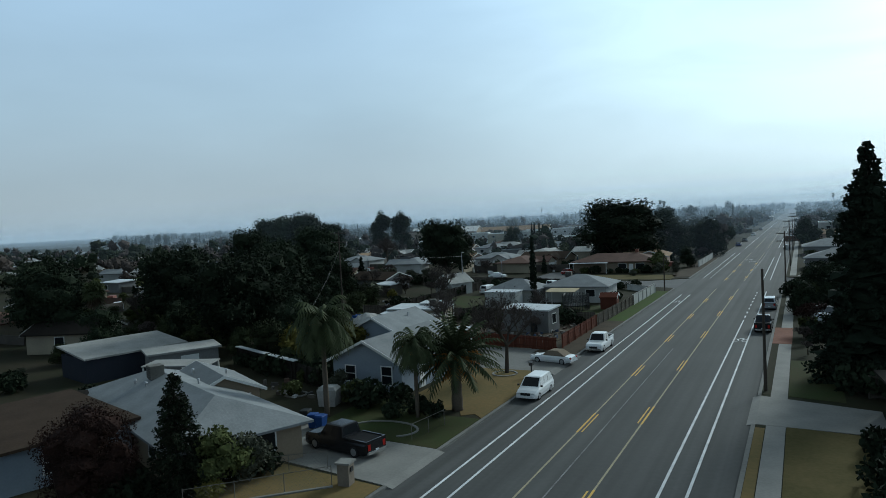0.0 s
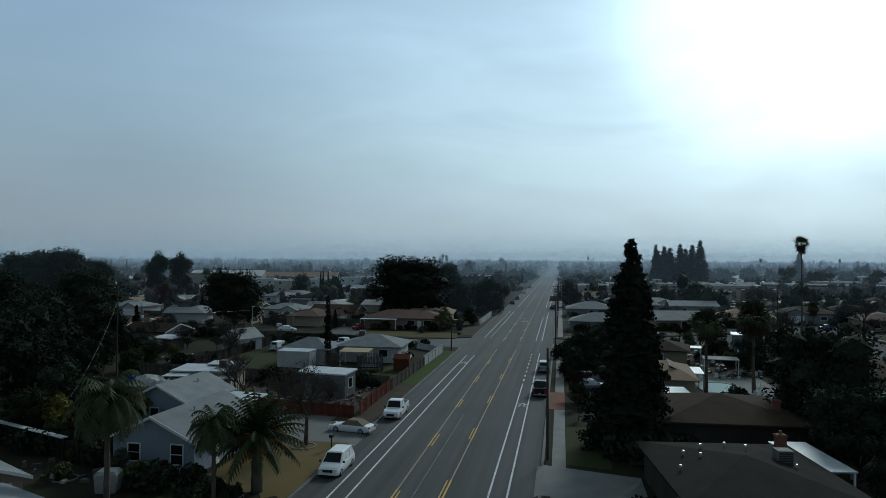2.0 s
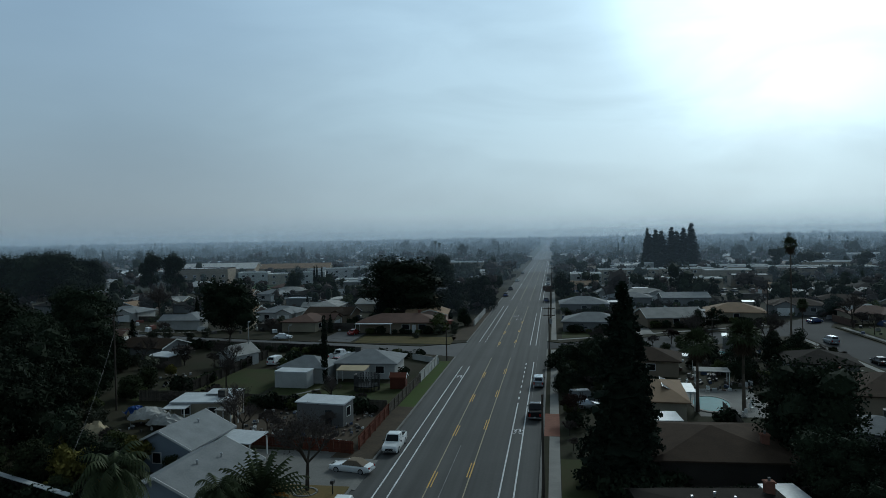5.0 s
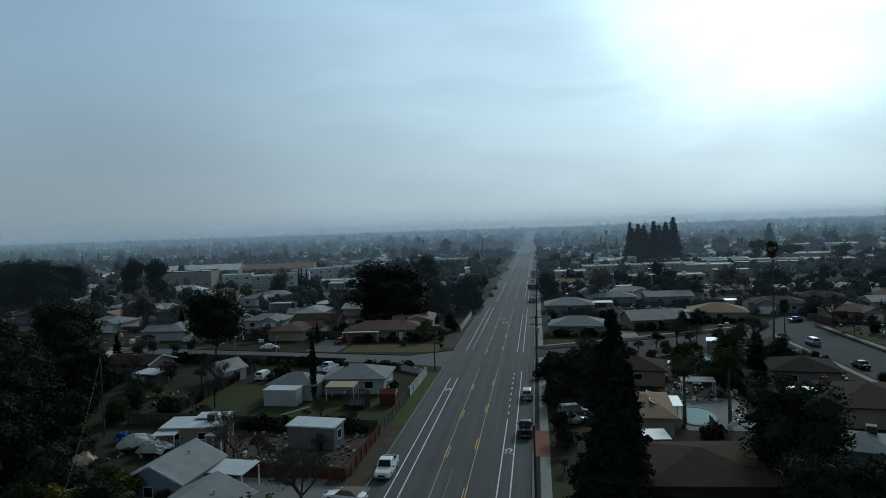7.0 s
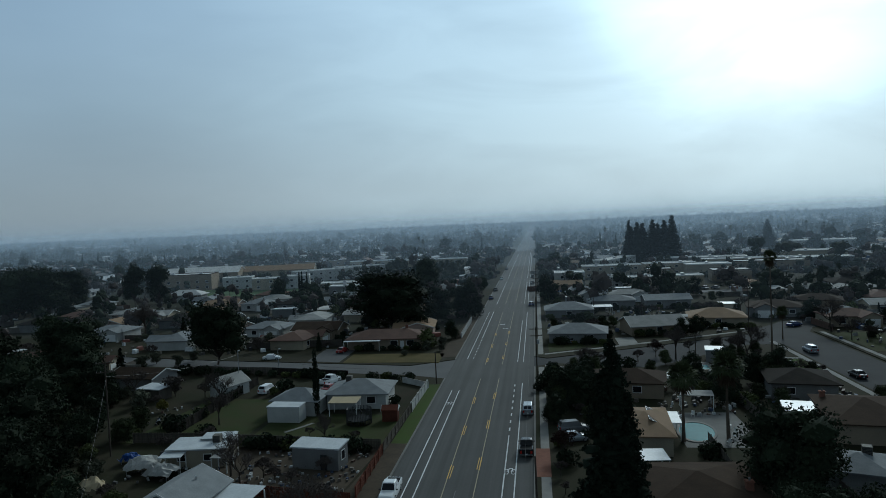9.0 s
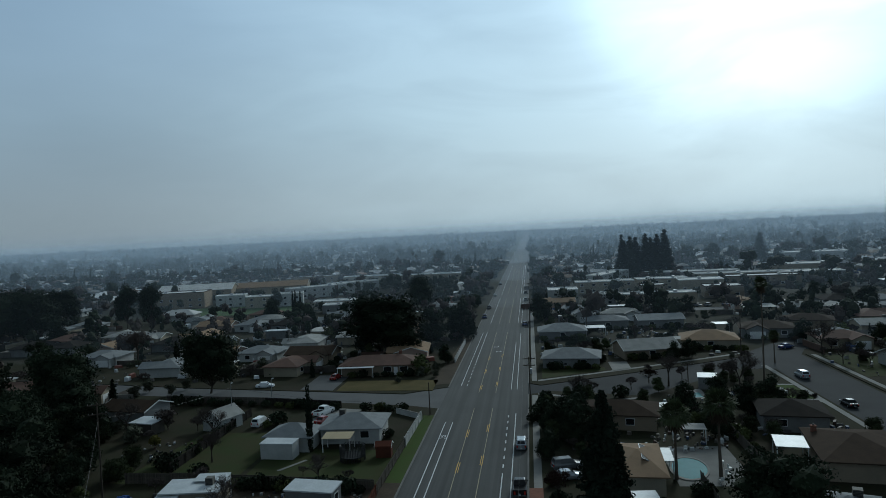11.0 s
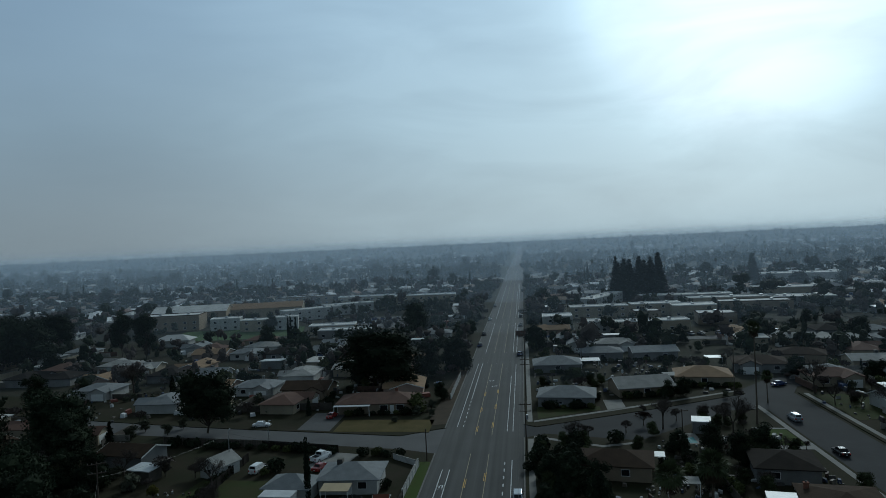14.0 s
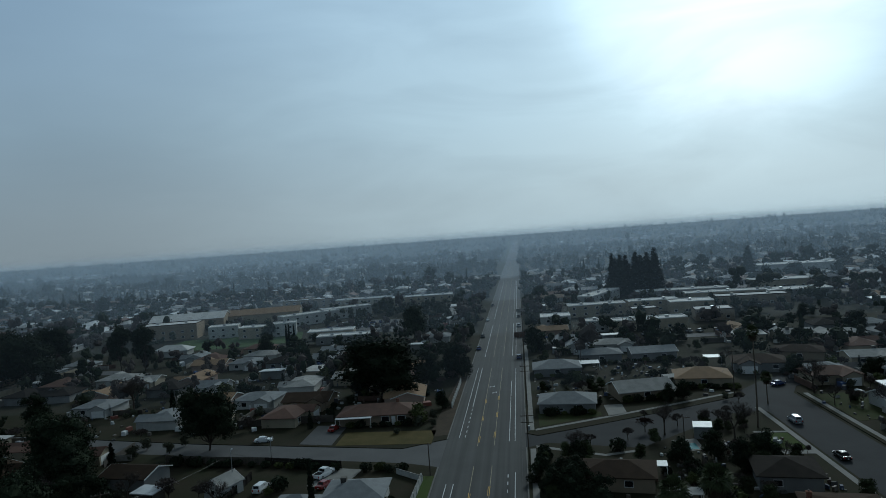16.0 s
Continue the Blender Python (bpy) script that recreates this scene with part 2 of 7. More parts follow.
ST_GREY = mat("grey_stucco", (0.20, 0.20, 0.195), (0.14, 0.14, 0.135), 0.9, 0.5, 8.0, vary=0.15, bump=0.2)
ST_DARK = mat("dark_brown_siding", (0.055, 0.048, 0.040), (0.036, 0.032, 0.027), 0.9, 0.5, 8.0, bands=("Z", 5.0, 0.6))
ST_PINK = mat("dusty_pink_stucco", (0.34, 0.25, 0.20), (0.27, 0.20, 0.165), 0.9, 0.5, 8.0, vary=0.1, bump=0.2)
TRIM = mat("white_trim_paint", (0.66, 0.66, 0.64), (0.55, 0.55, 0.53), 0.6, 1.0, 8.0, spec=0.3)
BRICK = mat("red_brick", (0.21, 0.095, 0.065), (0.15, 0.072, 0.053), 0.9, 2.0, 9.0, bump=0.3, bands=("Z", 12.0, 0.6))
WOOD_G = mat("weathered_fence_wood", (0.115, 0.10, 0.082), (0.075, 0.066, 0.056), 0.95, 0.8, 8.0, vary=0.2)
WOOD_R = mat("red_stained_wood", (0.125, 0.042, 0.026), (0.085, 0.032, 0.022), 0.9, 0.8, 8.0, vary=0.2)
WOOD_P = mat("creosoted_pole_wood", (0.075, 0.060, 0.048), (0.05, 0.042, 0.035), 0.95, 0.8, 8.0)
BARK = mat("bark", (0.072, 0.058, 0.046), (0.045, 0.038, 0.032), 1.0, 1.2, 9.0, bump=0.5)
PALMBARK = mat("palm_trunk_bark", (0.13, 0.105, 0.08), (0.08, 0.066, 0.052), 1.0, 1.2, 9.0, bands=("Z", 7.0, 1.0))
METAL = mat("galvanised_metal", (0.40, 0.41, 0.42), (0.31, 0.32, 0.33), 0.45, 1.0, 8.0, metal=0.8, spec=0.3)
METAL_D = mat("dark_metal", (0.05, 0.05, 0.052), (0.035, 0.035, 0.036), 0.5, 1.0, 8.0, metal=0.5, spec=0.3)
RUBBER = mat("tyre_rubber", (0.022, 0.022, 0.023), None, 0.9, 2.0, 9.0)
GLASS = mat("dark_window_glass", (0.010, 0.012, 0.014), (0.016, 0.018, 0.020), 0.14, 1.0, 3.0, spec=0.18)
P_WHITE = mat("white_car_paint", (0.72, 0.73, 0.73), (0.66, 0.67, 0.67), 0.22, 1.0, 5.0, spec=0.6)
P_SILVER = mat("silver_car_paint", (0.36, 0.38, 0.40), (0.32, 0.34, 0.36), 0.25, 1.0, 5.0, metal=0.5, spec=0.6)
P_BLACK = mat("black_car_paint", (0.008, 0.008, 0.010), (0.011, 0.011, 0.012), 0.25, 1.0, 5.0, spec=0.35)
P_RED = mat("dark_red_car_paint", (0.22, 0.025, 0.022), (0.18, 0.022, 0.02), 0.22, 1.0, 5.0, spec=0.6)
P_MAROON = mat("maroon_car_paint", (0.045, 0.012, 0.014), (0.035, 0.010, 0.012), 0.25, 1.0, 5.0, spec=0.5)
P_BLUE = mat("blue_car_paint", (0.028, 0.045, 0.13), (0.024, 0.038, 0.11), 0.22, 1.0, 5.0, spec=0.6)
P_GREY = mat("grey_car_paint", (0.10, 0.105, 0.11), (0.085, 0.09, 0.095), 0.25, 1.0, 5.0, spec=0.6)
CLOTH = mat("tan_soft_top", (0.20, 0.16, 0.12), (0.16, 0.13, 0.10), 0.95, 2.0, 9.0)
CHROME = mat("chrome", (0.7, 0.71, 0.72), (0.6, 0.61, 0.62), 0.2, 1.0, 8.0, metal=1.0)
LENS_R = mat("red_lamp_lens", (0.35, 0.02, 0.015), (0.28, 0.018, 0.014), 0.2, 1.0, 8.0)
LENS_W = mat("clear_lamp_lens", (0.6, 0.62, 0.63), (0.5, 0.52, 0.53), 0.15, 1.0, 8.0)
TARP_W = mat("white_canvas", (0.42, 0.41, 0.39), (0.26, 0.26, 0.25), 0.9, 0.8, 5.0, vary=0.12, bump=0.4)
TARP_T = mat("tan_canvas", (0.42, 0.34, 0.22), (0.34, 0.28, 0.19), 0.9, 0.8, 5.0)
PLASTIC_B = mat("blue_plastic", (0.02, 0.06, 0.20), (0.018, 0.05, 0.17), 0.5, 1.0, 8.0)
PLASTIC_D = mat("dark_plastic", (0.03, 0.032, 0.032), (0.024, 0.026, 0.026), 0.6, 1.0, 8.0)
POOL = mat("pool_water", (0.012, 0.14, 0.16), (0.02, 0.175, 0.19), 0.5, 0.8, 2.0, bump=0.1, spec=0.03)
LEAF_D = mat("dark_evergreen_leaves", (0.026, 0.036, 0.019), (0.012, 0.017, 0.011), 0.9, 0.35, 2.5, vary=0.3, spec=0.08)
LEAF_M = mat("mixed_evergreen_leaves", (0.052, 0.062, 0.028), (0.022, 0.029, 0.015), 0.9, 0.3, 2.2, vary=0.45, spec=0.08)
LEAF_G = mat("green_leaves", (0.075, 0.085, 0.030), (0.040, 0.048, 0.020), 0.9, 0.35, 2.5, vary=0.3, spec=0.08)
LEAF_Y = mat("yellow_green_leaves", (0.15, 0.125, 0.032), (0.085, 0.085, 0.026), 0.9, 0.5, 3.0, vary=0.2, spec=0.08)
LEAF_O = mat("olive_leaves", (0.085, 0.088, 0.060), (0.050, 0.055, 0.040), 0.9, 0.4, 2.5, vary=0.25, spec=0.08)
LEAF_R = mat("rust_leaves", (0.034, 0.017, 0.013), (0.016, 0.011, 0.010), 0.9, 0.4, 2.5, vary=0.2, spec=0.08)
NEEDLE = mat("conifer_needles", (0.018, 0.026, 0.016), (0.010, 0.015, 0.010), 0.95, 0.5, 3.0, vary=0.25, spec=0.08)
FROND = mat("palm_fronds", (0.065, 0.078, 0.036), (0.030, 0.038, 0.018), 0.75, 0.6, 3.0, vary=0.15)
FROND_DRY = mat("dry_palm_fronds", (0.42, 0.17, 0.035), (0.26, 0.11, 0.03), 0.9, 0.6, 3.0)
TWIG = mat("bare_twigs", (0.090, 0.074, 0.066), (0.055, 0.046, 0.042), 1.0, 0.6, 3.0, vary=0.2, spec=0.08)

BZ = 0.13  # height of the blocks above the carriageway


# ---- mesh helpers ----
class Shape:
    """Vertices and faces gathered into one mesh."""

    def __init__(self):
        self.v, self.f = [], []

    def poly(self, pts, faces):
        o = len(self.v)
        self.v += [tuple(p) for p in pts]
        self.f += [tuple(o + i for i in q) for q in faces]
        return self

    def box(self, x0, y0, z0, x1, y1, z1):
        return self.poly([(x0, y0, z0), (x1, y0, z0), (x1, y1, z0), (x0, y1, z0), (x0, y0, z1), (x1, y0, z1), (x1, y1, z1), (x0, y1, z1)],
                         [(3, 2, 1, 0), (4, 5, 6, 7), (0, 1, 5, 4), (1, 2, 6, 5), (2, 3, 7, 6), (3, 0, 4, 7)])

    def prism(self, pts, z0, z1):
        """A flat outline, counter-clockwise from above, raised from z0 to z1."""
        n = len(pts)
        return self.poly([(x, y, z0) for x, y in pts] + [(x, y, z1) for x, y in pts],
                         [tuple(range(n))[::-1], tuple(range(n, 2 * n))] + [(i, (i + 1) % n, n + (i + 1) % n, n + i) for i in range(n)])

    def tube(self, p0, p1, r0, r1, n=6, caps=True):
        a, b = Vector(p0), Vector(p1)
        w = (b - a).normalized()
        u = w.orthogonal().normalized()
        s = w.cross(u)
        ring = [u * math.cos(6.28319 * i / n) + s * math.sin(6.28319 * i / n) for i in range(n)]
        fs = [(i, (i + 1) % n, n + (i + 1) % n, n + i) for i in range(n)]
        if caps:
            fs += [tuple(range(n))[::-1], tuple(range(n, 2 * n))]
        return self.poly([a + q * r0 for q in ring] + [b + q * r1 for q in ring], fs)

    def loft(self, rings, caps=True):
        """Rings of equally many points, joined one to the next."""
        n, o, fs = len(rings[0]), 0, []
        for r in range(len(rings) - 1):
            fs += [(r * n + i, r * n + (i + 1) % n, (r + 1) * n + (i + 1) % n, (r + 1) * n + i) for i in range(n)]
        if caps:
            fs += [tuple(range(n))[::-1], tuple(range((len(rings) - 1) * n, len(rings) * n))]
        return self.poly([p for r in rings for p in r], fs)

    def moved(self, m):
        self.v = [tuple(m @ Vector(p)) for p in self.v]
        return self

    def mesh(self, name, material):
        me = bpy.data.meshes.new(name)
        me.from_pydata(self.v, [], self.f)
        me.materials.append(material)
        me.update()
        return me


def part(name, shape, material, parent=None, label="", smooth=False):
    """Links a shape as one mesh object under a thing or a part."""
    me = shape.mesh(name, material)
    if smooth:
        me.polygons.foreach_set("use_smooth", [True] * len(me.polygons))
    ob = new(name, me)
    if parent is not None:
        ob.parent = parent
    return tagged(ob, label)


def thing(name, label, category, m=None, group="", kind=""):
    ob = new(name)
    if m is not None:
        ob.matrix_basis = m
    return tagged(ob, label, category, group, kind)


def single(name, shape, material, label, category, m=None, group="", kind="", smooth=False):
    ob = part(name, shape, material, None, "", smooth)
    if m is not None:
        ob.matrix_basis = m
    return tagged(ob, label, category, group, kind)


def at(x, y, rz=0.0, z=BZ, s=1.0):
    return pose(x, y, z, 0, 0, rz) @ Matrix.Scale(s, 4)

# ---- ground, roads, blocks ----
Y0, Y1 = -60.0, 2500.0
ROAD_L, ROAD_R = -8.6, 8.7

single("ground", Shape().poly([(-4500, -800, -0.05), (4500, -800, -0.05), (4500, 4600, -0.05), (-4500, 4600, -0.05)], [(0, 1, 2, 3)]), YARD,
       "brown and green earth of the flat town", "ground", kind="structure")
single("road", Shape().box(ROAD_L, Y0, -0.2, ROAD_R, Y1, 0.0), ASPHALT, "worn grey asphalt road with a centre turn lane", "road", kind="structure")


def slab(name, pts, z1, material, label, category, z0=-0.2):
    return single(name, Shape().prism(pts, z0, z1), material, label, category, kind="structure")


# blocks: raised ground between the streets
slab("block_west", [(ROAD_L - 0.25, -60), (ROAD_L - 0.25, 131), (-16, 134), (-72, 145), (-150, 160), (-150, -60)], BZ, YARD, "dark yard earth and thin winter grass", "ground")
slab("block_east", [(ROAD_R + 0.25, -60), (64, -60), (64, 160), (56, 160), (32, 138), (13.5, 143.5), (ROAD_R + 0.25, 141)], BZ, YARD, "yard earth and thin winter grass", "ground")
slab("block_north_east", [(ROAD_R + 0.25, 151), (11.5, 149.0), (28, 157), (44, 165), (64, 176), (64, 300), (ROAD_R + 0.25, 300)], BZ, YARD, "yard earth and winter grass", "ground")
slab("block_far_east", [(76.5, 40), (170, 40), (170, 176), (76.5, 176)], BZ, YARD, "yard earth and winter grass", "ground")
slab("block_north_west", [(-150, 172), (-70, 153), (-18, 143.5), (ROAD_L - 0.25, 149), (ROAD_L - 0.25, 300), (-150, 300)], BZ, YARD, "yard earth and winter grass", "ground")
slab("side_street_west", [(ROAD_L, 130.5), (ROAD_L, 150), (-18, 144.4), (-72, 155), (-150, 172.5), (-150, 159), (-72, 144), (-16, 133)], 0.012, ASPHALT2, "pale worn asphalt side street", "road")
slab("side_street_east", [(ROAD_R, 140), (13, 144), (32, 137), (56, 159), (63.6, 162), (79, 183), (150, 222), (150, 234), (74, 192), (64.5, 181), (44, 167), (28, 158), (11, 149.6), (ROAD_R, 152)], 0.012, ASPHALT_D, "pale worn asphalt side street", "road")
slab("side_street_parallel", [(63.5, -60), (75.6, -60), (75.6, 176), (79, 183), (63.5, 176.5)], 0.02, ASPHALT_D, "dark asphalt residential street", "road")


def kerb_run(x, y0, y1, w=0.26):
    s = Shape()
    s.box(x, y0, -0.2, x + w, y1, BZ + 0.02)
    return single("kerb", s, CONCRETE_OLD, "pale weathered concrete kerb beside the road", "kerb", kind="structure")


for a, b in ((-60, 33.6), (39.8, 61.5), (70, 131)):
    kerb_run(ROAD_L - 0.26, a, b)
kerb_run(ROAD_L - 0.26, 149, 900)
for a, b in ((-60, 51.2), (58.6, 141)):
    kerb_run(ROAD_R, a, b)
kerb_run(ROAD_R, 151, 900)


def stripe(name, x, y0, y1, w, material, label, z=0.006):
    return single(name, Shape().box(x - w / 2, y0, -0.01, x + w / 2, y1, z), material, label, "road marking", kind="structure")


for x in (-6.2, -4.85):
    stripe("lane_line", x, -60, 122.0, 0.15, PAINT_W, "worn white bicycle lane line")
stripe("lane_line", -6.1, 150, 226, 0.14, PAINT_W, "worn white bicycle lane line")
stripe("lane_line", -4.75, 176, 226, 0.14, PAINT_W, "worn white bicycle lane line")
stripe("lane_line", 5.15, -60, 96, 0.15, PAINT_W, "worn white bicycle lane line")
stripe("lane_line", 6.5, -60, 127, 0.15, PAINT_W, "worn white bicycle lane line")
for a, b in ((146, 205), (246, 330), (350, 600)):
    stripe("lane_line", 5.15, a, b, 0.14, PAINT_W, "worn white bicycle lane line")
    stripe("lane_line", 6.4, a, b + 18 * (a == 146), 0.14, PAINT_W, "worn white bicycle lane line")
    if a > 200:
        stripe("lane_line", -4.8, a, b, 0.14, PAINT_W, "worn white bicycle lane line")
for i in range(8):
    stripe("lane_dash", 5.15, 98.2 + 3.75 * i, 99.7 + 3.75 * i, 0.19, PAINT_W, "white dotted bicycle lane line")
for i in range(7):
    stripe("lane_dash", -4.75, 150 + 3.75 * i, 151.5 + 3.75 * i, 0.19, PAINT_W, "white dotted bicycle lane line")
for x in (-1.65, 1.95):
    for a, b in ((-60, 131), (143.5, 225), (246, 330), (350, 900)):
        stripe("centre_line", x, a, b, 0.115, PAINT_YW, "thin faded yellow turn lane line")
    for i in range(14):
        o = 0.27 if x < 0 else -0.27
        y = -36.5 + 16.6 * i + (3.0 if x > 0 else 0.0)
        if not 128 < y < 144:
            stripe("centre_dash", x + o, y, y + 4.2, 0.1, PAINT_Y, "orange-yellow dashed turn lane line")
            stripe("centre_dash", x - o * 0.04, y - 0.2, y + 4.4, 0.125, PAINT_Y, "fresh stretch of the yellow turn lane line", 0.012)


def bicycle_mark(x, y):
    """A worn painted bicycle: two wheels and a bent frame."""
    s = Shape()
    for q in (-0.42, 0.42):
        for i in range(10):
            a, b = 0.628 * i, 0.628 * (i + 1)
            s.poly([(q + 0.22 * math.cos(a), 0.75 * math.sin(a), 0.006), (q + 0.3 * math.cos(a), 0.9 * math.sin(a), 0.006), (q + 0.3 * math.cos(b), 0.9 * math.sin(b), 0.006), (q + 0.22 * math.cos(b), 0.75 * math.sin(b), 0.006)], [(0, 1, 2, 3)])
    s.prism([(-0.42, 0), (-0.1, 1.2), (0.3, 1.2), (0.42, 0), (0.3, 0.1), (0.2, 1.0), (-0.05, 1.0), (-0.3, 0.0)][::-1], 0.004, 0.007)
    single("bicycle_mark", s, PAINT_W, "worn white bicycle symbol painted in the lane", "road marking", pose(x, y, 0), kind="structure")


bicycle_mark(-5.5, 113.0)
bicycle_mark(5.8, 82.0)
single("asphalt_seam", Shape().box(-0.27, -60, -0.01, -0.18, 76, 0.005), mat("seam_sealer", (0.24, 0.24, 0.24), (0.07, 0.07, 0.072), 0.8, 0.5, 6.0), "pale cracked seam along the asphalt", "road seam", kind="structure")


def turn_arrow(x, y, flip):
    s = Shape()
    pts = [(-0.12, 0), (0.12, 0), (0.12, 1.1), (0.9, 1.1), (0.9, 0.7), (1.5, 1.3), (0.9, 1.9), (0.9, 1.45), (-0.12, 1.45)]
    s.prism(pts, -0.01, 0.006)
    single("turn_arrow", s, PAINT_W, "white painted left turn arrow on the road", "road marking", pose(x, y, 0, 0, 0, flip), kind="structure")


turn_arrow(0.1, 199.5, 180)
turn_arrow(0.0, 190.0, 0)

# west roadside: dry grass strip, driveways, footpaths
slab("verge_green_near", [(-8.9, 39.9), (-8.9, 46.6), (-12.5, 46.6), (-17.2, 49.5), (-20, 49.5), (-20, 43), (-15, 40.4)], BZ + 0.024, GRASS, "dark green and brown front lawn", "lawn", z0=0)
slab("verge_west", [(-8.9, 46.8), (-8.9, 62), (-17, 62), (-17, 51), (-15.6, 50.6), (-14.6, 49.0), (-13.5, 49.4), (-12.6, 47.7), (-11.4, 48.3), (-10.6, 46.9), (-9.8, 47.6)], BZ + 0.03, DRYGRASS, "tan dry winter grass in a front yard", "lawn", z0=0)
slab("verge_shoulder_west", [(-8.9, 70), (-8.9, 92), (-11.4, 92), (-13.5, 70)], BZ + 0.03, BARE, "bare brown earth shoulder", "ground", z0=0)
slab("verge_green_west", [(-8.9, 92), (-8.9, 126), (-11.0, 126), (-11.2, 92)], BZ + 0.03, LAWN_G, "green grass strip beside a wall", "lawn", z0=0)
slab("driveway_west", [(-8.86, 61.5), (-8.86, 70), (-14, 72), (-24, 72), (-24, 62)], BZ + 0.02, CONCRETE_OLD, "grey worn driveway apron", "driveway", z0=-0.1)
slab("driveway_home", [(-8.86, 33.6), (-8.86, 39.8), (-14, 40.2), (-22, 42), (-27, 44), (-27, 40), (-19, 35.0)], BZ + 0.04, CONCRETE, "pale concrete driveway", "driveway", z0=-0.1)
slab("front_yard", [(-8.9, 20), (-8.9, 33.4), (-18.5, 34.6), (-22, 28), (-22, 20)], BZ + 0.02, DRYGRASS, "brown dry front yard grass", "lawn", z0=0)
slab("verge_north_west", [(-8.9, 152), (-8.9, 215), (-11.2, 215), (-13.2, 156), (-12.0, 151)], BZ + 0.03, BARE, "bare tan earth verge beyond the junction", "ground", z0=0)
# east roadside
slab("footpath_east", [(9.6, -60), (10.75, -60), (10.75, 140), (9.6, 140)], BZ + 0.02, CONCRETE, "pale concrete footpath", "pavement", z0=0)
slab("footpath_north_east", [(9.6, 153), (10.75, 153), (10.75, 300), (9.6, 300)], BZ + 0.02, CONCRETE, "pale concrete footpath", "pavement", z0=0)
def ramp(x0, z0, x1, y0, y1, material):
    """A driveway lip that runs down to the carriageway."""
    s = Shape().poly([(x0, y0, z0), (x0, y1, z0), (x1, y1, 0.014), (x1, y0, 0.014), (x0, y0, -0.1), (x0, y1, -0.1), (x1, y1, -0.1), (x1, y0, -0.1)], [(0, 1, 2, 3), (0, 3, 7, 4), (1, 5, 6, 2), (3, 2, 6, 7), (1, 0, 4, 5), (4, 7, 6, 5)])
    single("driveway_lip", s, material, "sloping concrete lip of a driveway", "driveway", kind="structure")


ramp(-8.86, BZ + 0.04, -8.25, 33.6, 39.8, CONCRETE)
ramp(-8.86, BZ + 0.02, -8.25, 61.5, 70.0, CONCRETE_OLD)
ramp(8.96, BZ + 0.03, 8.4, 51.2, 58.6, CONCRETE)
slab("driveway_east", [(8.96, 51.2), (16.5, 50.8), (16.5, 56.5), (8.96, 58.6)], BZ + 0.03, CONCRETE, "broad pale concrete driveway", "driveway", z0=-0.1)
slab("lawn_east", [(10.8, 20), (15.2, 20), (15.2, 50.6), (10.8, 51.2)], BZ + 0.025, LAWN_O, "worn olive and tan front lawn", "lawn", z0=0)
slab("lawn_east_far", [(10.8, 59), (14.5, 58.2), (14.5, 72), (10.8, 72)], BZ + 0.025, GRASS, "dark green front lawn", "lawn", z0=0)
slab("verge_east", [(8.98, 20), (9.55, 20), (9.55, 50.5), (8.98, 50.5)], BZ + 0.025, DRYGRASS, "brown grass verge between kerb and footpath", "lawn", z0=0)
slab("verge_east_far", [(8.98, 59), (9.55, 59), (9.55, 140), (8.98, 140)], BZ + 0.025, YARD, "dark earth verge between kerb and footpath", "lawn", z0=0)
slab("brick_strip", [(8.98, 80), (10.8, 80), (10.8, 90), (8.98, 90)], BZ + 0.04, BRICK, "red brick paved strip", "pavement", z0=0)
slab("lawn_north_west", [(-34, 147.2), (-12, 146), (-12, 156), (-34, 157)], BZ + 0.03, LAWN_O, "olive and tan front lawn", "lawn", z0=0)
slab("driveway_north_west", [(-43, 149.2), (-35, 147.6), (-35, 163), (-43, 164)], BZ + 0.03, ASPHALT2, "grey driveway", "driveway", z0=-0.1)
slab("yard_lawn", [(-33, 92), (-12, 91), (-12, 106), (-27, 107), (-33, 104)], BZ + 0.02, GRASS, "dull green back lawn", "lawn", z0=0)
slab("yard_lawn_west", [(-52, 92), (-34, 92), (-34, 116), (-50, 117)], BZ + 0.02, GRASS, "dull green back lawn", "lawn", z0=0)
slab("yard_junk", [(-30, 72.5), (-13.5, 72.5), (-12.2, 90), (-34, 91)], BZ + 0.02, BARE, "bare earth of a cluttered back yard", "ground", z0=0)
slab("school_field", [(-165, 290), (-95, 310), (-105, 345), (-165, 335)], 0.05, mat("sports_grass", (0.050, 0.085, 0.026), (0.04, 0.066, 0.022), 1.0, 0.1, 2.0), "green school sports field", "lawn", z0=-0.1)

# ---- kinds: houses ----
FOOT = []  # ground that is taken: x, y, radius

def window(parent, side, w, d, u, z, ww, wh, bars=False):
    """A framed window on one side of a w x d house; u along the side from its middle."""
    m = {"s": pose(u, -d / 2, z), "n": pose(-u, d / 2, z, 0, 0, 180), "e": pose(w / 2, u, z, 0, 0, 90), "w": pose(-w / 2, -u, z, 0, 0, -90)}[side]
    t = 0.09
    o, i_ = (ww / 2 + t, -t, wh + t), (ww / 2, 0.0, wh)
    sq = lambda q, y: [(-q[0], y, q[1]), (q[0], y, q[1]), (q[0], y, q[2]), (-q[0], y, q[2])]  # noqa: E731
    fr = Shape().loft([sq(o, 0.02), sq(o, -0.05), sq(i_, -0.05), sq(i_, 0.02)], caps=False)
    f = part("window", fr.moved(m), TRIM, parent)
    if bars:
        part("glazing_bar", Shape().box(-ww / 2, -0.04, wh * 0.5 - 0.03, ww / 2, 0.01, wh * 0.5 + 0.03).moved(m), TRIM, f)
    part("pane", Shape().box(-ww / 2, -0.02, 0, ww / 2, 0.01, wh).moved(m), GLASS, f)
    return f


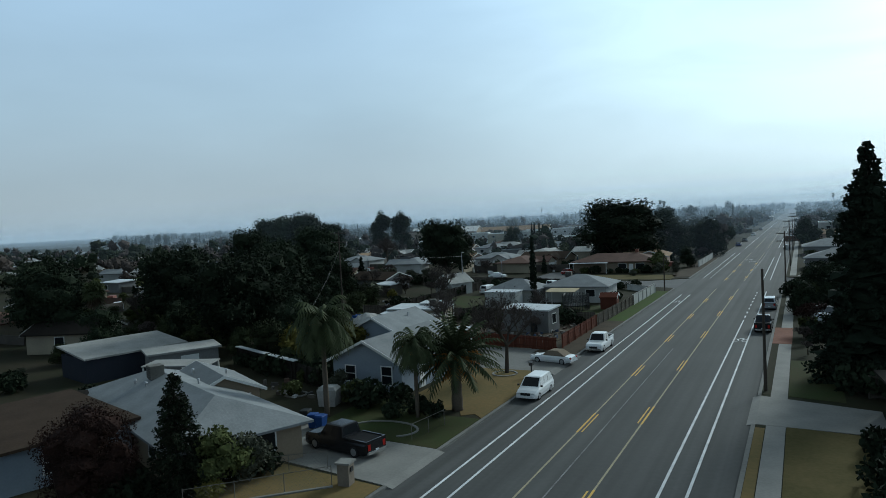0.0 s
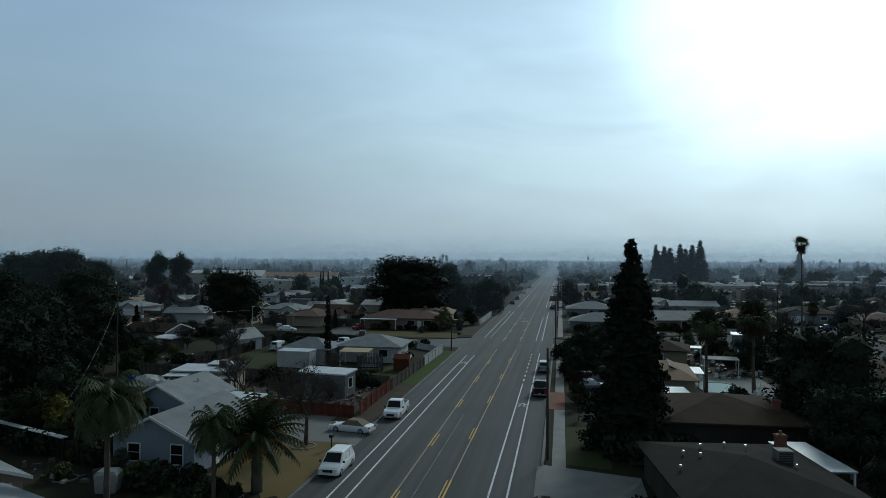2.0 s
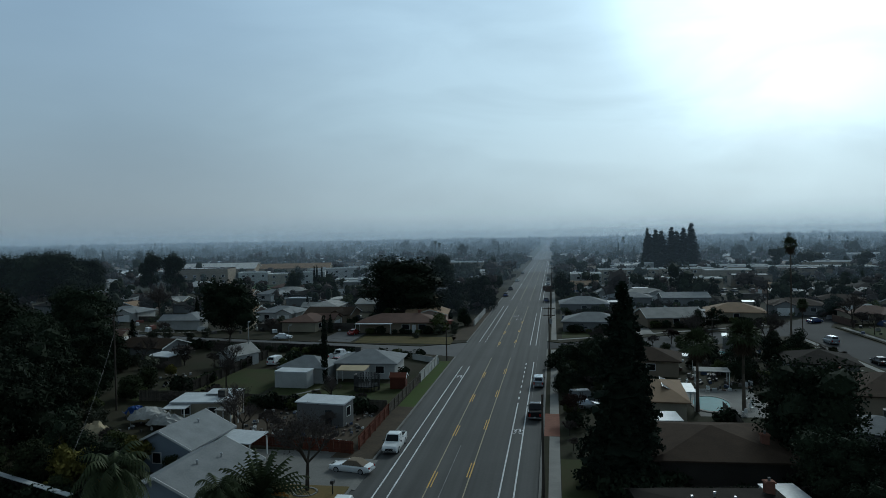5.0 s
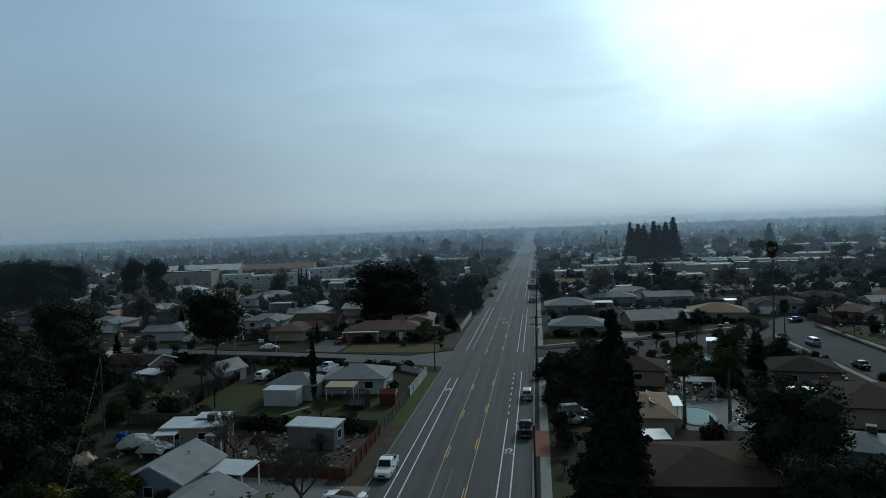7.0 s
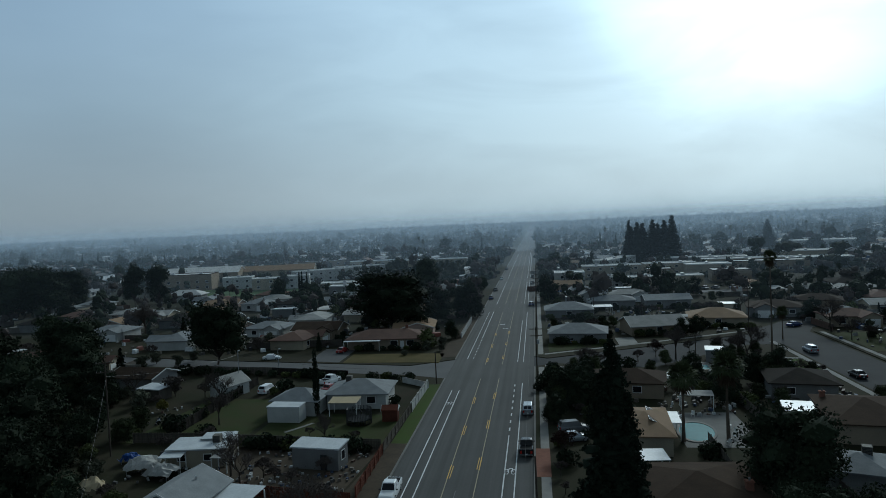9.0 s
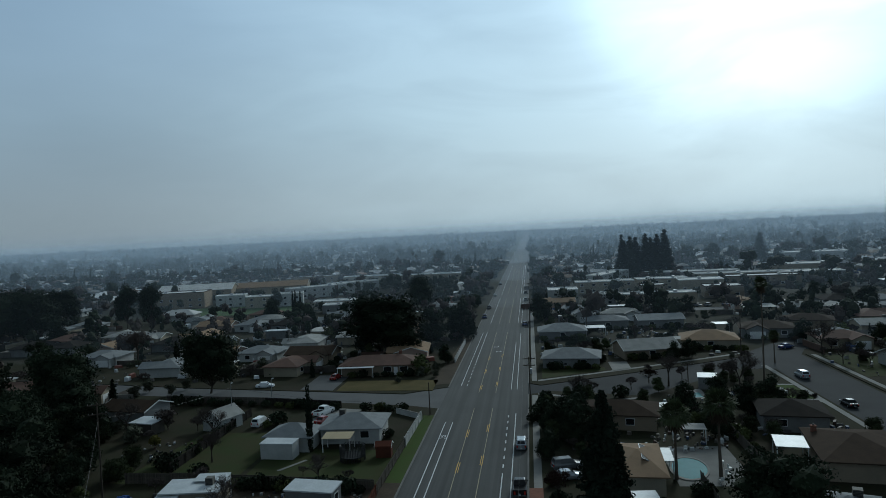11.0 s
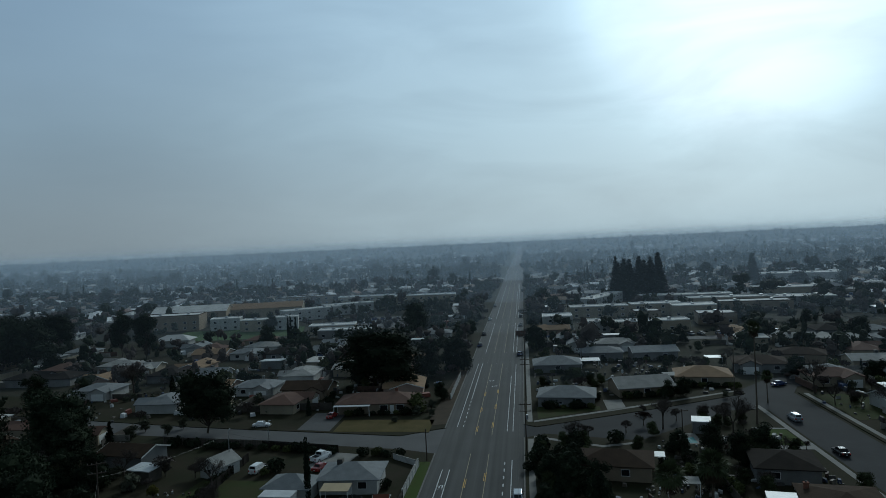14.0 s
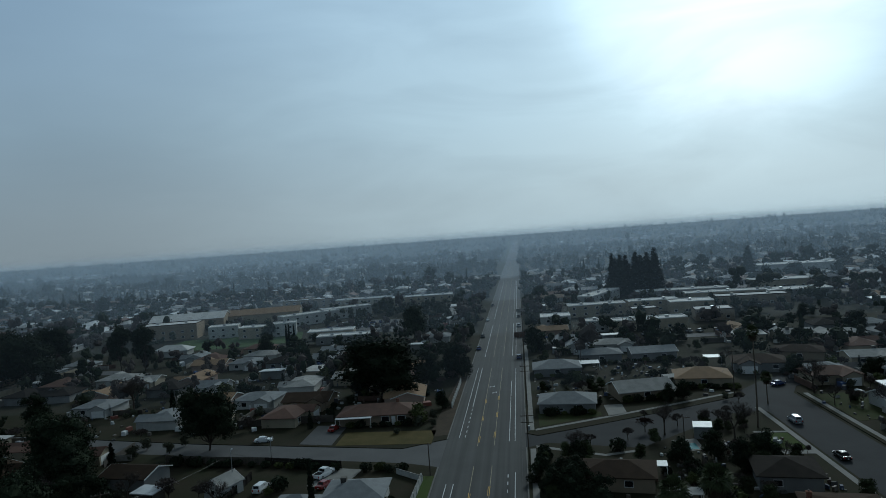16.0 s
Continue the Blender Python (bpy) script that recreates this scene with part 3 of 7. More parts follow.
def door(parent, side, w, d, u, ww=0.95, wh=2.05, material=None, name="door"):
    m = {"s": pose(u, -d / 2, 0), "n": pose(-u, d / 2, 0, 0, 0, 180), "e": pose(w / 2, u, 0, 0, 0, 90), "w": pose(-w / 2, -u, 0, 0, 0, -90)}[side]
    s = Shape().box(-ww / 2, -0.05, 0, ww / 2, 0.01, wh)
    for i in range(4):
        s.box(-ww / 2 + 0.06, -0.07, 0.1 + i * wh / 4, ww / 2 - 0.06, -0.05, (i + 0.85) * wh / 4)
    return part(name, s.moved(m), material or TRIM, parent)


def gable_roof(w, d, eave, rise, over=0.5, t=0.16):
    a, b = w / 2 + over, d / 2 + over
    drop = rise * over / (d / 2)
    s = Shape()
    prof = [(-b, eave - drop), (0, eave + rise), (b, eave - drop), (b, eave - drop + t), (0, eave + rise + t), (-b, eave - drop + t)]
    s.loft([[(-a, y, z) for y, z in prof[::-1]], [(a, y, z) for y, z in prof[::-1]]], caps=False)
    for x, o in ((-a, 1), (a, -1)):
        f = [(0, 1, 4, 5), (1, 2, 3, 4)]
        s.poly([(x, y, z) for y, z in prof], [q if o > 0 else q[::-1] for q in f])
    return s


def hip_roof(w, d, eave, rise, over=0.5, t=0.16):
    a, b = w / 2 + over, d / 2 + over
    r = max(w / 2 - d / 2, 0.05)
    z0, z1 = eave - 0.1, eave + rise
    s = Shape()
    top = [(-a, -b, z0 + t), (a, -b, z0 + t), (a, b, z0 + t), (-a, b, z0 + t), (-r, 0, z1 + t), (r, 0, z1 + t)]
    low = [(-a, -b, z0), (a, -b, z0), (a, b, z0), (-a, b, z0)]
    s.poly(top + low, [(0, 1, 5, 4), (1, 2, 5), (2, 3, 4, 5), (3, 0, 4), (6, 7, 1, 0), (7, 8, 2, 1), (8, 9, 3, 2), (9, 6, 0, 3), (9, 8, 7, 6)])
    return s


def flat_roof(w, d, eave, over=0.3, t=0.18, slope=0.0):
    a, b = w / 2 + over, d / 2 + over
    s = Shape()
    s.poly([(-a, -b, eave), (a, -b, eave), (a, b, eave + slope), (-a, b, eave + slope), (-a, -b, eave + t), (a, -b, eave + t), (a, b, eave + slope + t), (-a, b, eave + slope + t)],
           [(3, 2, 1, 0), (4, 5, 6, 7), (0, 1, 5, 4), (1, 2, 6, 5), (2, 3, 7, 6), (3, 0, 4, 7)])
    return s


def house(label, m, w, d, eave=2.6, rise=1.4, roof="gable", wall=None, cover=None, over=0.5, wins=(), doors=(), chimney=None, pipes=(), cooler=None, wing=None, name="house", category="house", group=""):
    """wins: (side, u, z, width, height); doors: (side, u); chimney, cooler: (x, y); pipes: (x, y) on the roof."""
    h = thing(name, label, category, m, group)
    FOOT.append((m.translation.x, m.translation.y, max(w, d) * 0.5 + 0.5))
    wall, cover = wall or ST_CREAM, cover or SHINGLE_D
    s = Shape()
    if roof == "gable":
        k = [(-d / 2, 0), (d / 2, 0), (d / 2, eave), (0, eave + rise), (-d / 2, eave)]
        s.loft([[(-w / 2, y, z) for y, z in k], [(w / 2, y, z) for y, z in k]])
        part("wall", s, wall, h)
        part("roof", gable_roof(w, d, eave, rise, over), cover, h)
        b, drop = d / 2 + over, rise * over / (d / 2)
        for x in (-w / 2 - over - 0.03, w / 2 + over - 0.02):
            fs = Shape()
            q = [(-b, eave - drop - 0.06), (0, eave + rise - 0.06), (b, eave - drop - 0.06), (b, eave - drop + 0.175), (0, eave + rise + 0.175), (-b, eave - drop + 0.175)]
            fs.loft([[(x, y, z) for y, z in q], [(x + 0.05, y, z) for y, z in q]], caps=False)
            fs.poly([(x, y, z) for y, z in q], [(5, 4, 1, 0), (4, 3, 2, 1)]).poly([(x + 0.05, y, z) for y, z in q], [(0, 1, 4, 5), (1, 2, 3, 4)])
            part("bargeboard", fs, TRIM, h, "white painted bargeboard")
    elif roof == "hip":
        part("wall", s.box(-w / 2, -d / 2, 0, w / 2, d / 2, eave), wall, h)
        part("roof", hip_roof(w, d, eave, rise, over), cover, h)
    else:
        part("wall", s.box(-w / 2, -d / 2, 0, w / 2, d / 2, eave), wall, h)
        part("roof", flat_roof(w, d, eave, over, slope=rise), cover, h)
    for q in wins:
        window(h, q[0], w, d, *q[1:])
    for q in doors:
        door(h, q[0], w, d, *q[1:])

    if wing:
        wx, ww, out = wing  # a gabled wing on the south side: middle, width, how far it stands out
        k = [(wx - ww / 2, 0), (wx + ww / 2, 0), (wx + ww / 2, eave), (wx, eave + rise * 0.8), (wx - ww / 2, eave)]
        part("wing_wall", Shape().loft([[(x, -d / 2 - out, z) for x, z in k], [(x, -d / 4, z) for x, z in k]]), wall, h)
        o, dr = 0.4, rise * 0.8 * 0.4 / (ww / 2)
        q = [(wx - ww / 2 - o, eave - dr), (wx, eave + rise * 0.8), (wx + ww / 2 + o, eave - dr), (wx + ww / 2 + o, eave - dr + 0.15), (wx, eave + rise * 0.8 + 0.15), (wx - ww / 2 - o, eave - dr + 0.15)]
        ws = Shape().loft([[(x, -d / 2 - out - 0.4, z) for x, z in q], [(x, 0, z) for x, z in q]], caps=False)
        ws.poly([(x, -d / 2 - out - 0.4, z) for x, z in q], [(0, 1, 4, 5), (1, 2, 3, 4)])
        part("wing_roof", ws, cover, h)
        part("garage_door", Shape().box(wx - ww * 0.38, -d / 2 - out - 0.05, 0, wx + ww * 0.38, -d / 2 - out + 0.02, 2.1), TRIM, h, "white garage door")

    def roof_z(x, y):
        if roof == "gable":
            return eave + rise * (1 - abs(y) / (d / 2))
        if roof == "hip":
            return eave + rise * max(0.0, min(1 - abs(y) / (d / 2), (w / 2 - abs(x)) / (d / 2)))
        return eave + 0.15
    if chimney:
        x, y = chimney
        z = roof_z(x, y)
        c = part("chimney", Shape().box(x - 0.35, y - 0.3, max(0, z - 1), x + 0.35, y + 0.3, z + 1.15).box(x - 0.43, y - 0.38, z + 1.0, x + 0.43, y + 0.38, z + 1.1), BRICK, h, "red brick chimney")
        part("flue", Shape().tube((x, y, z + 1.1), (x, y, z + 1.4), 0.12, 0.12, 8), CONCRETE_OLD, c)
    for x, y in pipes:
        z = roof_z(x, y)
        part("vent_pipe", Shape().tube((x, y, z), (x, y, z + 0.5), 0.07, 0.07, 8).tube((x, y, z + 0.45), (x, y, z + 0.56), 0.13, 0.1, 8), METAL, h)
    if cooler:
        x, y = cooler
        z = roof_z(x, y)
        c = part("roof_cooler", Shape().box(x - 0.5, y - 0.5, z + 0.1, x + 0.5, y + 0.5, z + 1.05), COOLER, h, "weathered boxy evaporative cooler")
        g = Shape()
        for i in range(5):
            g.box(x - 0.45, y - 0.53, z + 0.2 + i * 0.16, x + 0.45, y - 0.5, z + 0.29 + i * 0.16)
        part("louvre", g, METAL_D, c)
        part("stand", Shape().box(x - 0.45, y - 0.45, z - 0.4, x + 0.45, y + 0.45, z + 0.1), METAL_D, c)
    return h


def canopy(label, m, w, d, h=2.4, slope=0.25, cover=None, posts=4, name="patio_cover", category="patio cover"):
    t = thing(name, label, category, m)
    FOOT.append((m.translation.x, m.translation.y, max(w, d) * 0.5))
    s = flat_roof(w, d, h, 0.0, 0.09, slope)
    part("cover", s, cover or ROOF_W, t)
    for x, y in ((-w / 2 + 0.15, -d / 2 + 0.15), (w / 2 - 0.15, -d / 2 + 0.15), (w / 2 - 0.15, d / 2 - 0.15), (-w / 2 + 0.15, d / 2 - 0.15))[:posts]:
        part("post", Shape().box(x - 0.06, y - 0.06, 0, x + 0.06, y + 0.06, h + 0.02), TRIM, t)
    return t


# ---- kinds: plants ----
def cores(rng, s, centres, radii, k=0.74):
    """A rough dark heart for each lump of foliage, so that no sky shows through its middle."""
    g = 1.618034
    base = np.array([(-1, g, 0), (1, g, 0), (-1, -g, 0), (1, -g, 0), (0, -1, g), (0, 1, g), (0, -1, -g), (0, 1, -g), (g, 0, -1), (g, 0, 1), (-g, 0, -1), (-g, 0, 1)]) / 1.902
    tris = ((0, 11, 5), (0, 5, 1), (0, 1, 7), (0, 7, 10), (0, 10, 11), (1, 5, 9), (5, 11, 4), (11, 10, 2), (10, 7, 6), (7, 1, 8), (3, 9, 4), (3, 4, 2), (3, 2, 6), (3, 6, 8), (3, 8, 9), (4, 9, 5), (2, 4, 11), (6, 2, 10), (8, 6, 7), (9, 8, 1))
    for c, r in zip(centres, radii):
        turn = np.linalg.qr(rng.normal(size=(3, 3)))[0]
        p = np.array(c) + (base @ turn) * np.array(r) * (k * (0.6 + 0.65 * rng.random((12, 1))))
        s.poly(p.tolist(), tris)
    return s


def leaves(rng, centres, radii, n, size, flat=1.0, shell=0.45, shape=None):
    """n small leaf clumps, bent quads, spread through ellipsoids, more of them near the outside."""
    s = shape or Shape()
    centres, radii = np.asarray(centres, float), np.asarray(radii, float)
    pick = rng.choice(len(centres), n, p=radii.prod(1) ** 0.67 / (radii.prod(1) ** 0.67).sum())
    u = rng.normal(size=(n, 3))
    u /= np.linalg.norm(u, axis=1)[:, None]
    r = shell + (1.04 - shell) * rng.random(n) ** 0.6
    c = centres[pick] + u * radii[pick] * r[:, None]
    a = rng.normal(size=(n, 3))
    a[:, 2] *= flat
    a /= np.linalg.norm(a, axis=1)[:, None]
    b = np.cross(a, rng.normal(size=(n, 3)))
    b /= np.linalg.norm(b, axis=1)[:, None]
    k = np.cross(a, b)
    w = size * (0.6 + 0.8 * rng.random(n))[:, None]
    p = np.stack([c - a * w, c + b * w * 0.6 + k * w * 0.15, c + a * w, c - b * w * 0.6 - k * w * 0.15], 1).reshape(-1, 3)
    o = len(s.v)
    s.v += [tuple(q) for q in p.tolist()]
    s.f += [(o + 4 * i, o + 4 * i + 1, o + 4 * i + 2, o + 4 * i + 3) for i in range(n)]
    return s


def limb_path(s, rng, p, q, r0, r1, bends=3, wob=0.12, n=5):
    p, q = Vector(p), Vector(q)
    pts = [p.lerp(q, i / bends) + (Vector(rng.normal(0, wob, 3)) if 0 < i < bends else Vector()) for i in range(bends + 1)]
    for i in range(bends):
        s.tube(pts[i], pts[i + 1], r0 + (r1 - r0) * i / bends, r0 + (r1 - r0) * (i + 1) / bends, n, False)


def broadleaf(name, label, seed, h, r, material, n=2200, size=0.34, lumps=9, base=0.16, trunk=0.22):
    """A spreading tree: forked trunk and limbs, a crown of uneven lumps of leaves."""
    rng = np.random.default_rng(seed)
    t = thing(name, label, "tree")
    wood = Shape()
    fork = (rng.normal(0, 0.15), rng.normal(0, 0.15), h * base)
    limb_path(wood, rng, (0, 0, -0.2), fork, trunk, trunk * 0.75, 3, 0.06, 8)
    cs, rs = [], []
    for i in range(lumps):
        a = 6.283 * i / lumps + rng.normal(0, 0.3)
        q = r * (0.25 + 0.42 * rng.random())
        z = h * (base + 0.12 + (0.86 - base - 0.12) * rng.random())
        c = (q * math.cos(a), q * math.sin(a), z)
        limb_path(wood, rng, fork, c, trunk * 0.5, 0.04, 3, 0.2, 5)
        cs.append(c)
        k = r * (0.36 + 0.22 * rng.random())
        rs.append((k, k, k * (0.7 + 0.3 * rng.random())))
    cs.append((0, 0, h * 0.82))
    rs.append((r * 0.42, r * 0.42, h * 0.18))
    part("trunk", wood, BARK, t)
    green = leaves(rng, cs, rs, int(n * 0.8), size, shell=0.6)
    cores(rng, green, cs, rs, 0.66)
    leaves(rng, cs, [tuple(v * 0.78 for v in q) for q in rs], n // 12, size * 2.0, shell=0.3, shape=green)
    part("crown", green, material, t)
    return t


def conifer(name, label, seed, h, r, n=2600, size=0.34, top=0.05, material=None, skirt=0.04, full=0.0):
    """A tall spire: straight trunk, drooping whorls of branches with needle sprays, thin and gappy at the tip.
    full: how far out a dense inner mass reaches, as a part of the branches' length."""
    rng = np.random.default_rng(seed)
    t = thing(name, label, "tree")
    wood, green = Shape(), Shape()
    wood.tube((0, 0, -0.2), (0, 0, h * 0.97), h * 0.016, 0.03, 8, False)
    z, tips = h * skirt, []
    env = lambda f: r * min(1.0, 0.86 + f * 1.4) * (1 - f) ** (0.78 if full else 0.72) + top  # noqa: E731
    while z < h * 0.985:
        f = z / h
        for i in range(7 if f < 0.8 else 5):
            a = rng.random() * 6.283
            q = env(f) * ((0.62 + 0.46 * rng.random()) if full else (0.5 + 0.62 * rng.random()))
            e = (q * math.cos(a), q * math.sin(a), z - q * 0.16 + 0.1 * rng.normal())
            wood.tube((0, 0, z), e, 0.035, 0.012, 3, False)
            tips.append(((0, 0, z), e, q))
        z += h * (0.014 if full else 0.020) * (0.7 + 0.6 * rng.random())
    w = np.array([q for _, _, q in tips]) + 0.1
    cnt = rng.multinomial(n, w / w.sum())
    for (p, e, q), m in zip(tips, cnt):
        if m:
            p, e = np.array(p), np.array(e)
            f = rng.random(m)[:, None] ** 0.5
            c = p + (e - p) * f
            leaves(rng, c, np.full((m, 3), 0.16 + 0.05 * q), m, size, shell=0.2, shape=green)
    if full:
        cs, rs = [], []
        for i in range(60):
            f = skirt + (0.8 - skirt) * i / 59
            for _ in range(4 if f < 0.5 else 2):
                a, q = rng.random() * 6.283, env(f) * full * 0.55 * rng.random() ** 0.5
                cs.append((q * math.cos(a), q * math.sin(a), h * f))
                rs.append((env(f) * full * 0.55, env(f) * full * 0.55, h * 0.03))
        cores(rng, green, cs, rs, 1.0)
    part("trunk", wood, BARK, t)
    part("crown", green, material or NEEDLE, t)
    return t


def cypress(name, label, seed, h, r, n=1900, size=0.22, material=None):
    rng = np.random.default_rng(seed)
    t = thing(name, label, "tree")
    part("trunk", Shape().tube((0, 0, -0.2), (0, 0, h * 0.9), 0.14, 0.03, 6, False), BARK, t)
    zs = np.linspace(0.06, 0.95, 14)
    cs = [(rng.normal(0, 0.05), rng.normal(0, 0.05), h * z) for z in zs]
    rs = [(r * (0.5 + 0.5 * math.sin(3.1 * min(1, z + 0.1))) + 0.06, r * (0.5 + 0.5 * math.sin(3.1 * min(1, z + 0.1))) + 0.06, h * 0.06) for z in zs]
    part("crown", leaves(rng, cs, rs, n, size, flat=2.0), material or NEEDLE, t)
    return t


def frond(s, rng, base, yaw, up, length, droop, width, pairs=13):
    """One feather-shaped palm leaf: an arching rib with leaflets hanging on both sides."""
    p = Vector(base)
    d = Vector((math.cos(yaw) * math.cos(up), math.sin(yaw) * math.cos(up), math.sin(up)))
    side = Vector((-math.sin(yaw), math.cos(yaw), 0))
    step = length / pairs
    for i in range(pairs):
        q = p + d * step
        f = (i + 0.5) / pairs
        w = width * math.sin(3.0 * min(1, f * 0.85 + 0.12)) + 0.05
        for sg in (-1, 1):
            tip = p + d * (step * 1.5) + side * (sg * w) + Vector((0, 0, -w * (0.45 + 0.5 * f) + rng.normal(0, 0.04)))
            s.poly([p, q, tip], [(0, 1, 2)])
        s.poly([p + side * 0.02, q + side * 0.02, q - side * 0.02, p - side * 0.02], [(0, 1, 2, 3)])
        p = q
        d = (d + Vector((0, 0, -droop * (0.4 + f)))).normalized()


def feather_palm(name, label, seed, trunk_h, length, fronds=60, trunk_r=0.3, dry=0.0, width=0.5, lean=0.0, sag=0.075):
    rng = np.random.default_rng(seed)
    t = thing(name, label, "palm tree")
    tr, gr, dr = Shape(), Shape(), Shape()
    rings, k = [], 10
    for i in range(9):
        z = trunk_h * i / 8
        r = trunk_r * (1.25 - 0.3 * i / 8 + (0.25 if i == 8 else 0)) * (1 + 0.05 * (-1) ** i)
        rings.append([(lean * z / trunk_h + r * math.cos(6.283 * j / k), r * math.sin(6.283 * j / k), z - 0.2) for j in range(k)])
    tr.loft(rings)
    top = (lean, 0, trunk_h)
    for i in range(fronds):
        f = i / fronds
        frond(gr, rng, top, i * 2.39996 + rng.normal(0, 0.1), 1.35 - 1.75 * f, length * (0.85 + 0.25 * rng.random()), sag + 0.03 * rng.random(), width)
    part("trunk", tr, PALMBARK, t, smooth=True)
    part("crown", gr, FROND, t)
    if dry:
        for i in range(int(dry)):
            frond(dr, rng, (lean, 0, trunk_h - 0.2), i * 2.39996, 0.75 - 1.5 * rng.random(), length * (0.34 + 0.24 * rng.random()), 0.10, width * 0.6, 8)
        part("dry_fronds", dr, FROND_DRY, t, "orange-brown dry fronds and fruit stalks")
    return t


def fan_palm(name, label, seed, h, fans=34, r=1.5):
    rng = np.random.default_rng(seed)
    t = thing(name, label, "palm tree")
    part("trunk", Shape().tube((0, 0, -0.2), (0.1, 0, h * 0.5), 0.24, 0.15, 8, False).tube((0.1, 0, h * 0.5), (0, 0, h), 0.15, 0.12, 8), PALMBARK, t, smooth=True)
    gr, dr = Shape(), Shape()
    dead = 9
    for i in range(fans + dead):
        dry = i >= fans
        s = dr if dry else gr
        f = (i - fans) / dead if dry else i / fans
        el = -0.75 - 0.7 * f if dry else 1.35 - 1.9 * f
        a = i * 2.39996 + rng.normal(0, 0.2)
        k = r * (0.8 + 0.35 * rng.random())
        d = Vector((math.cos(a) * math.cos(el), math.sin(a) * math.cos(el), math.sin(el)))
        side = Vector((-math.sin(a), math.cos(a), 0))
        up = d.cross(side)
        foot = Vector((0, 0, h - (0.9 * f if dry else 0.0)))
        b = foot + d * k * (0.2 if dry else 0.5)
        s.poly([foot, b + side * 0.04, b - side * 0.04], [(0, 1, 2)])
        for j in range(11):
            g = -1.4 + 2.8 * j / 10
            e = b + (d * math.cos(g) + side * math.sin(g)) * k * (0.6 + 0.3 * rng.random()) - Vector((0, 0, 0.25 * k * abs(g)))
            e2 = b + (d * math.cos(g + 0.15) + side * math.sin(g + 0.15)) * k * 0.45 + up * 0.05
            e3 = b + (d * math.cos(g - 0.15) + side * math.sin(g - 0.15)) * k * 0.45 + up * 0.05
            s.poly([b, e3, e, e2], [(0, 1, 2, 3)])
    part("crown", gr, FROND, t)
    part("dry_skirt", dr, DRYFAN, t, "brown skirt of dead fans")
    return t


def bare_tree(name, label, seed, h, r, trunk=0.18, material=None, depth=5, fans=4, twig_leaves=0, leafmat=None, leafsize=0.12):
    """A leafless winter tree: a trunk that forks again and again into fine twigs."""
    rng = np.random.default_rng(seed)
    t = thing(name, label, "tree")
    wood, ends, fine = Shape(), [], Shape()

    def grow(p, d, length, rad, level):
        q = p + d * length
        (wood if level < 3 else fine).tube(p, q, rad, rad * 0.68, 6 if level < 2 else 3, False)
        if level == depth:
            ends.append(q)
            return
        for _ in range(fans if level else fans + 1):
            e = (d * 0.75 + Vector(rng.normal(0, 0.55, 3)) * Vector((r / h * 1.6, r / h * 1.6, 0.55)) + Vector((0, 0, 0.22))).normalized()
            grow(p.lerp(q, 0.65 + 0.35 * rng.random()) if level else q, e, length * (0.62 + 0.2 * rng.random()), max(rad * 0.55, 0.008), level + 1)

    grow(Vector((0, 0, -0.15)), Vector((0.03, 0.02, 1)).normalized(), h * 0.27, trunk, 0)
    part("trunk", wood, BARK, t)
    tagged(part("twig_spray", fine, material or TWIG, t), kind="stuff")
    if twig_leaves:
        part("leaves", leaves(rng, [tuple(e) for e in ends], [(0.35, 0.35, 0.3)] * len(ends), twig_leaves, leafsize, shell=0.1), leafmat or LEAF_R, t)
    return t


def bush(name, label, seed, h, r, material, n=420, size=0.2):
    rng = np.random.default_rng(seed)
    t = thing(name, label, "bush")
    cs = [(r * 0.45 * math.cos(i * 1.9), r * 0.45 * math.sin(i * 1.9), h * (0.42 + 0.16 * rng.random())) for i in range(5)]
    part("stems", Shape().tube((0, 0, -0.1), (0.1, 0, h * 0.5), 0.05, 0.02, 4, False).tube((0, 0, -0.1), (-0.15, 0.1, h * 0.55), 0.05, 0.02, 4, False), BARK, t)
    part("foliage", leaves(rng, cs, [(r * 0.62, r * 0.62, h * 0.45)] * 5, n, size), material, t)
    return t


# ---- kinds: vehicles ----
def wheel(parent, x, y, r=0.33, w=0.22):
    side = 1 if y > 0 else -1
    k = 16
    ring = lambda q, yy: [(x + q * math.cos(6.283 * i / k), yy, r + q * math.sin(6.283 * i / k)) for i in range(k)]  # noqa: E731
    o = y + side * w / 2
    i_ = y - side * w / 2
    a = Shape().loft([ring(r * 0.6, i_), ring(r, i_), ring(r, o - side * 0.03), ring(r * 0.93, o), ring(r * 0.66, o)], caps=False)
    wl = part("wheel", a, RUBBER, parent)
    b = Shape().loft([ring(r * 0.66, o), ring(r * 0.62, o - side * 0.05), ring(r * 0.2, o - side * 0.02), ring(0.02, o - side * 0.01)])
    part("rim", b, METAL, wl)


def section(x, hw, z0, z1, crown=0.04, tuck=0.06):
    return [(x, -hw + tuck, z0), (x, -hw, z0 + (z1 - z0) * 0.35), (x, -hw + 0.02, z0 + (z1 - z0) * 0.75), (x, -hw + 0.12, z1), (x, 0, z1 + crown),
            (x, hw - 0.12, z1), (x, hw - 0.02, z0 + (z1 - z0) * 0.75), (x, hw, z0 + (z1 - z0) * 0.35), (x, hw - tuck, z0)]


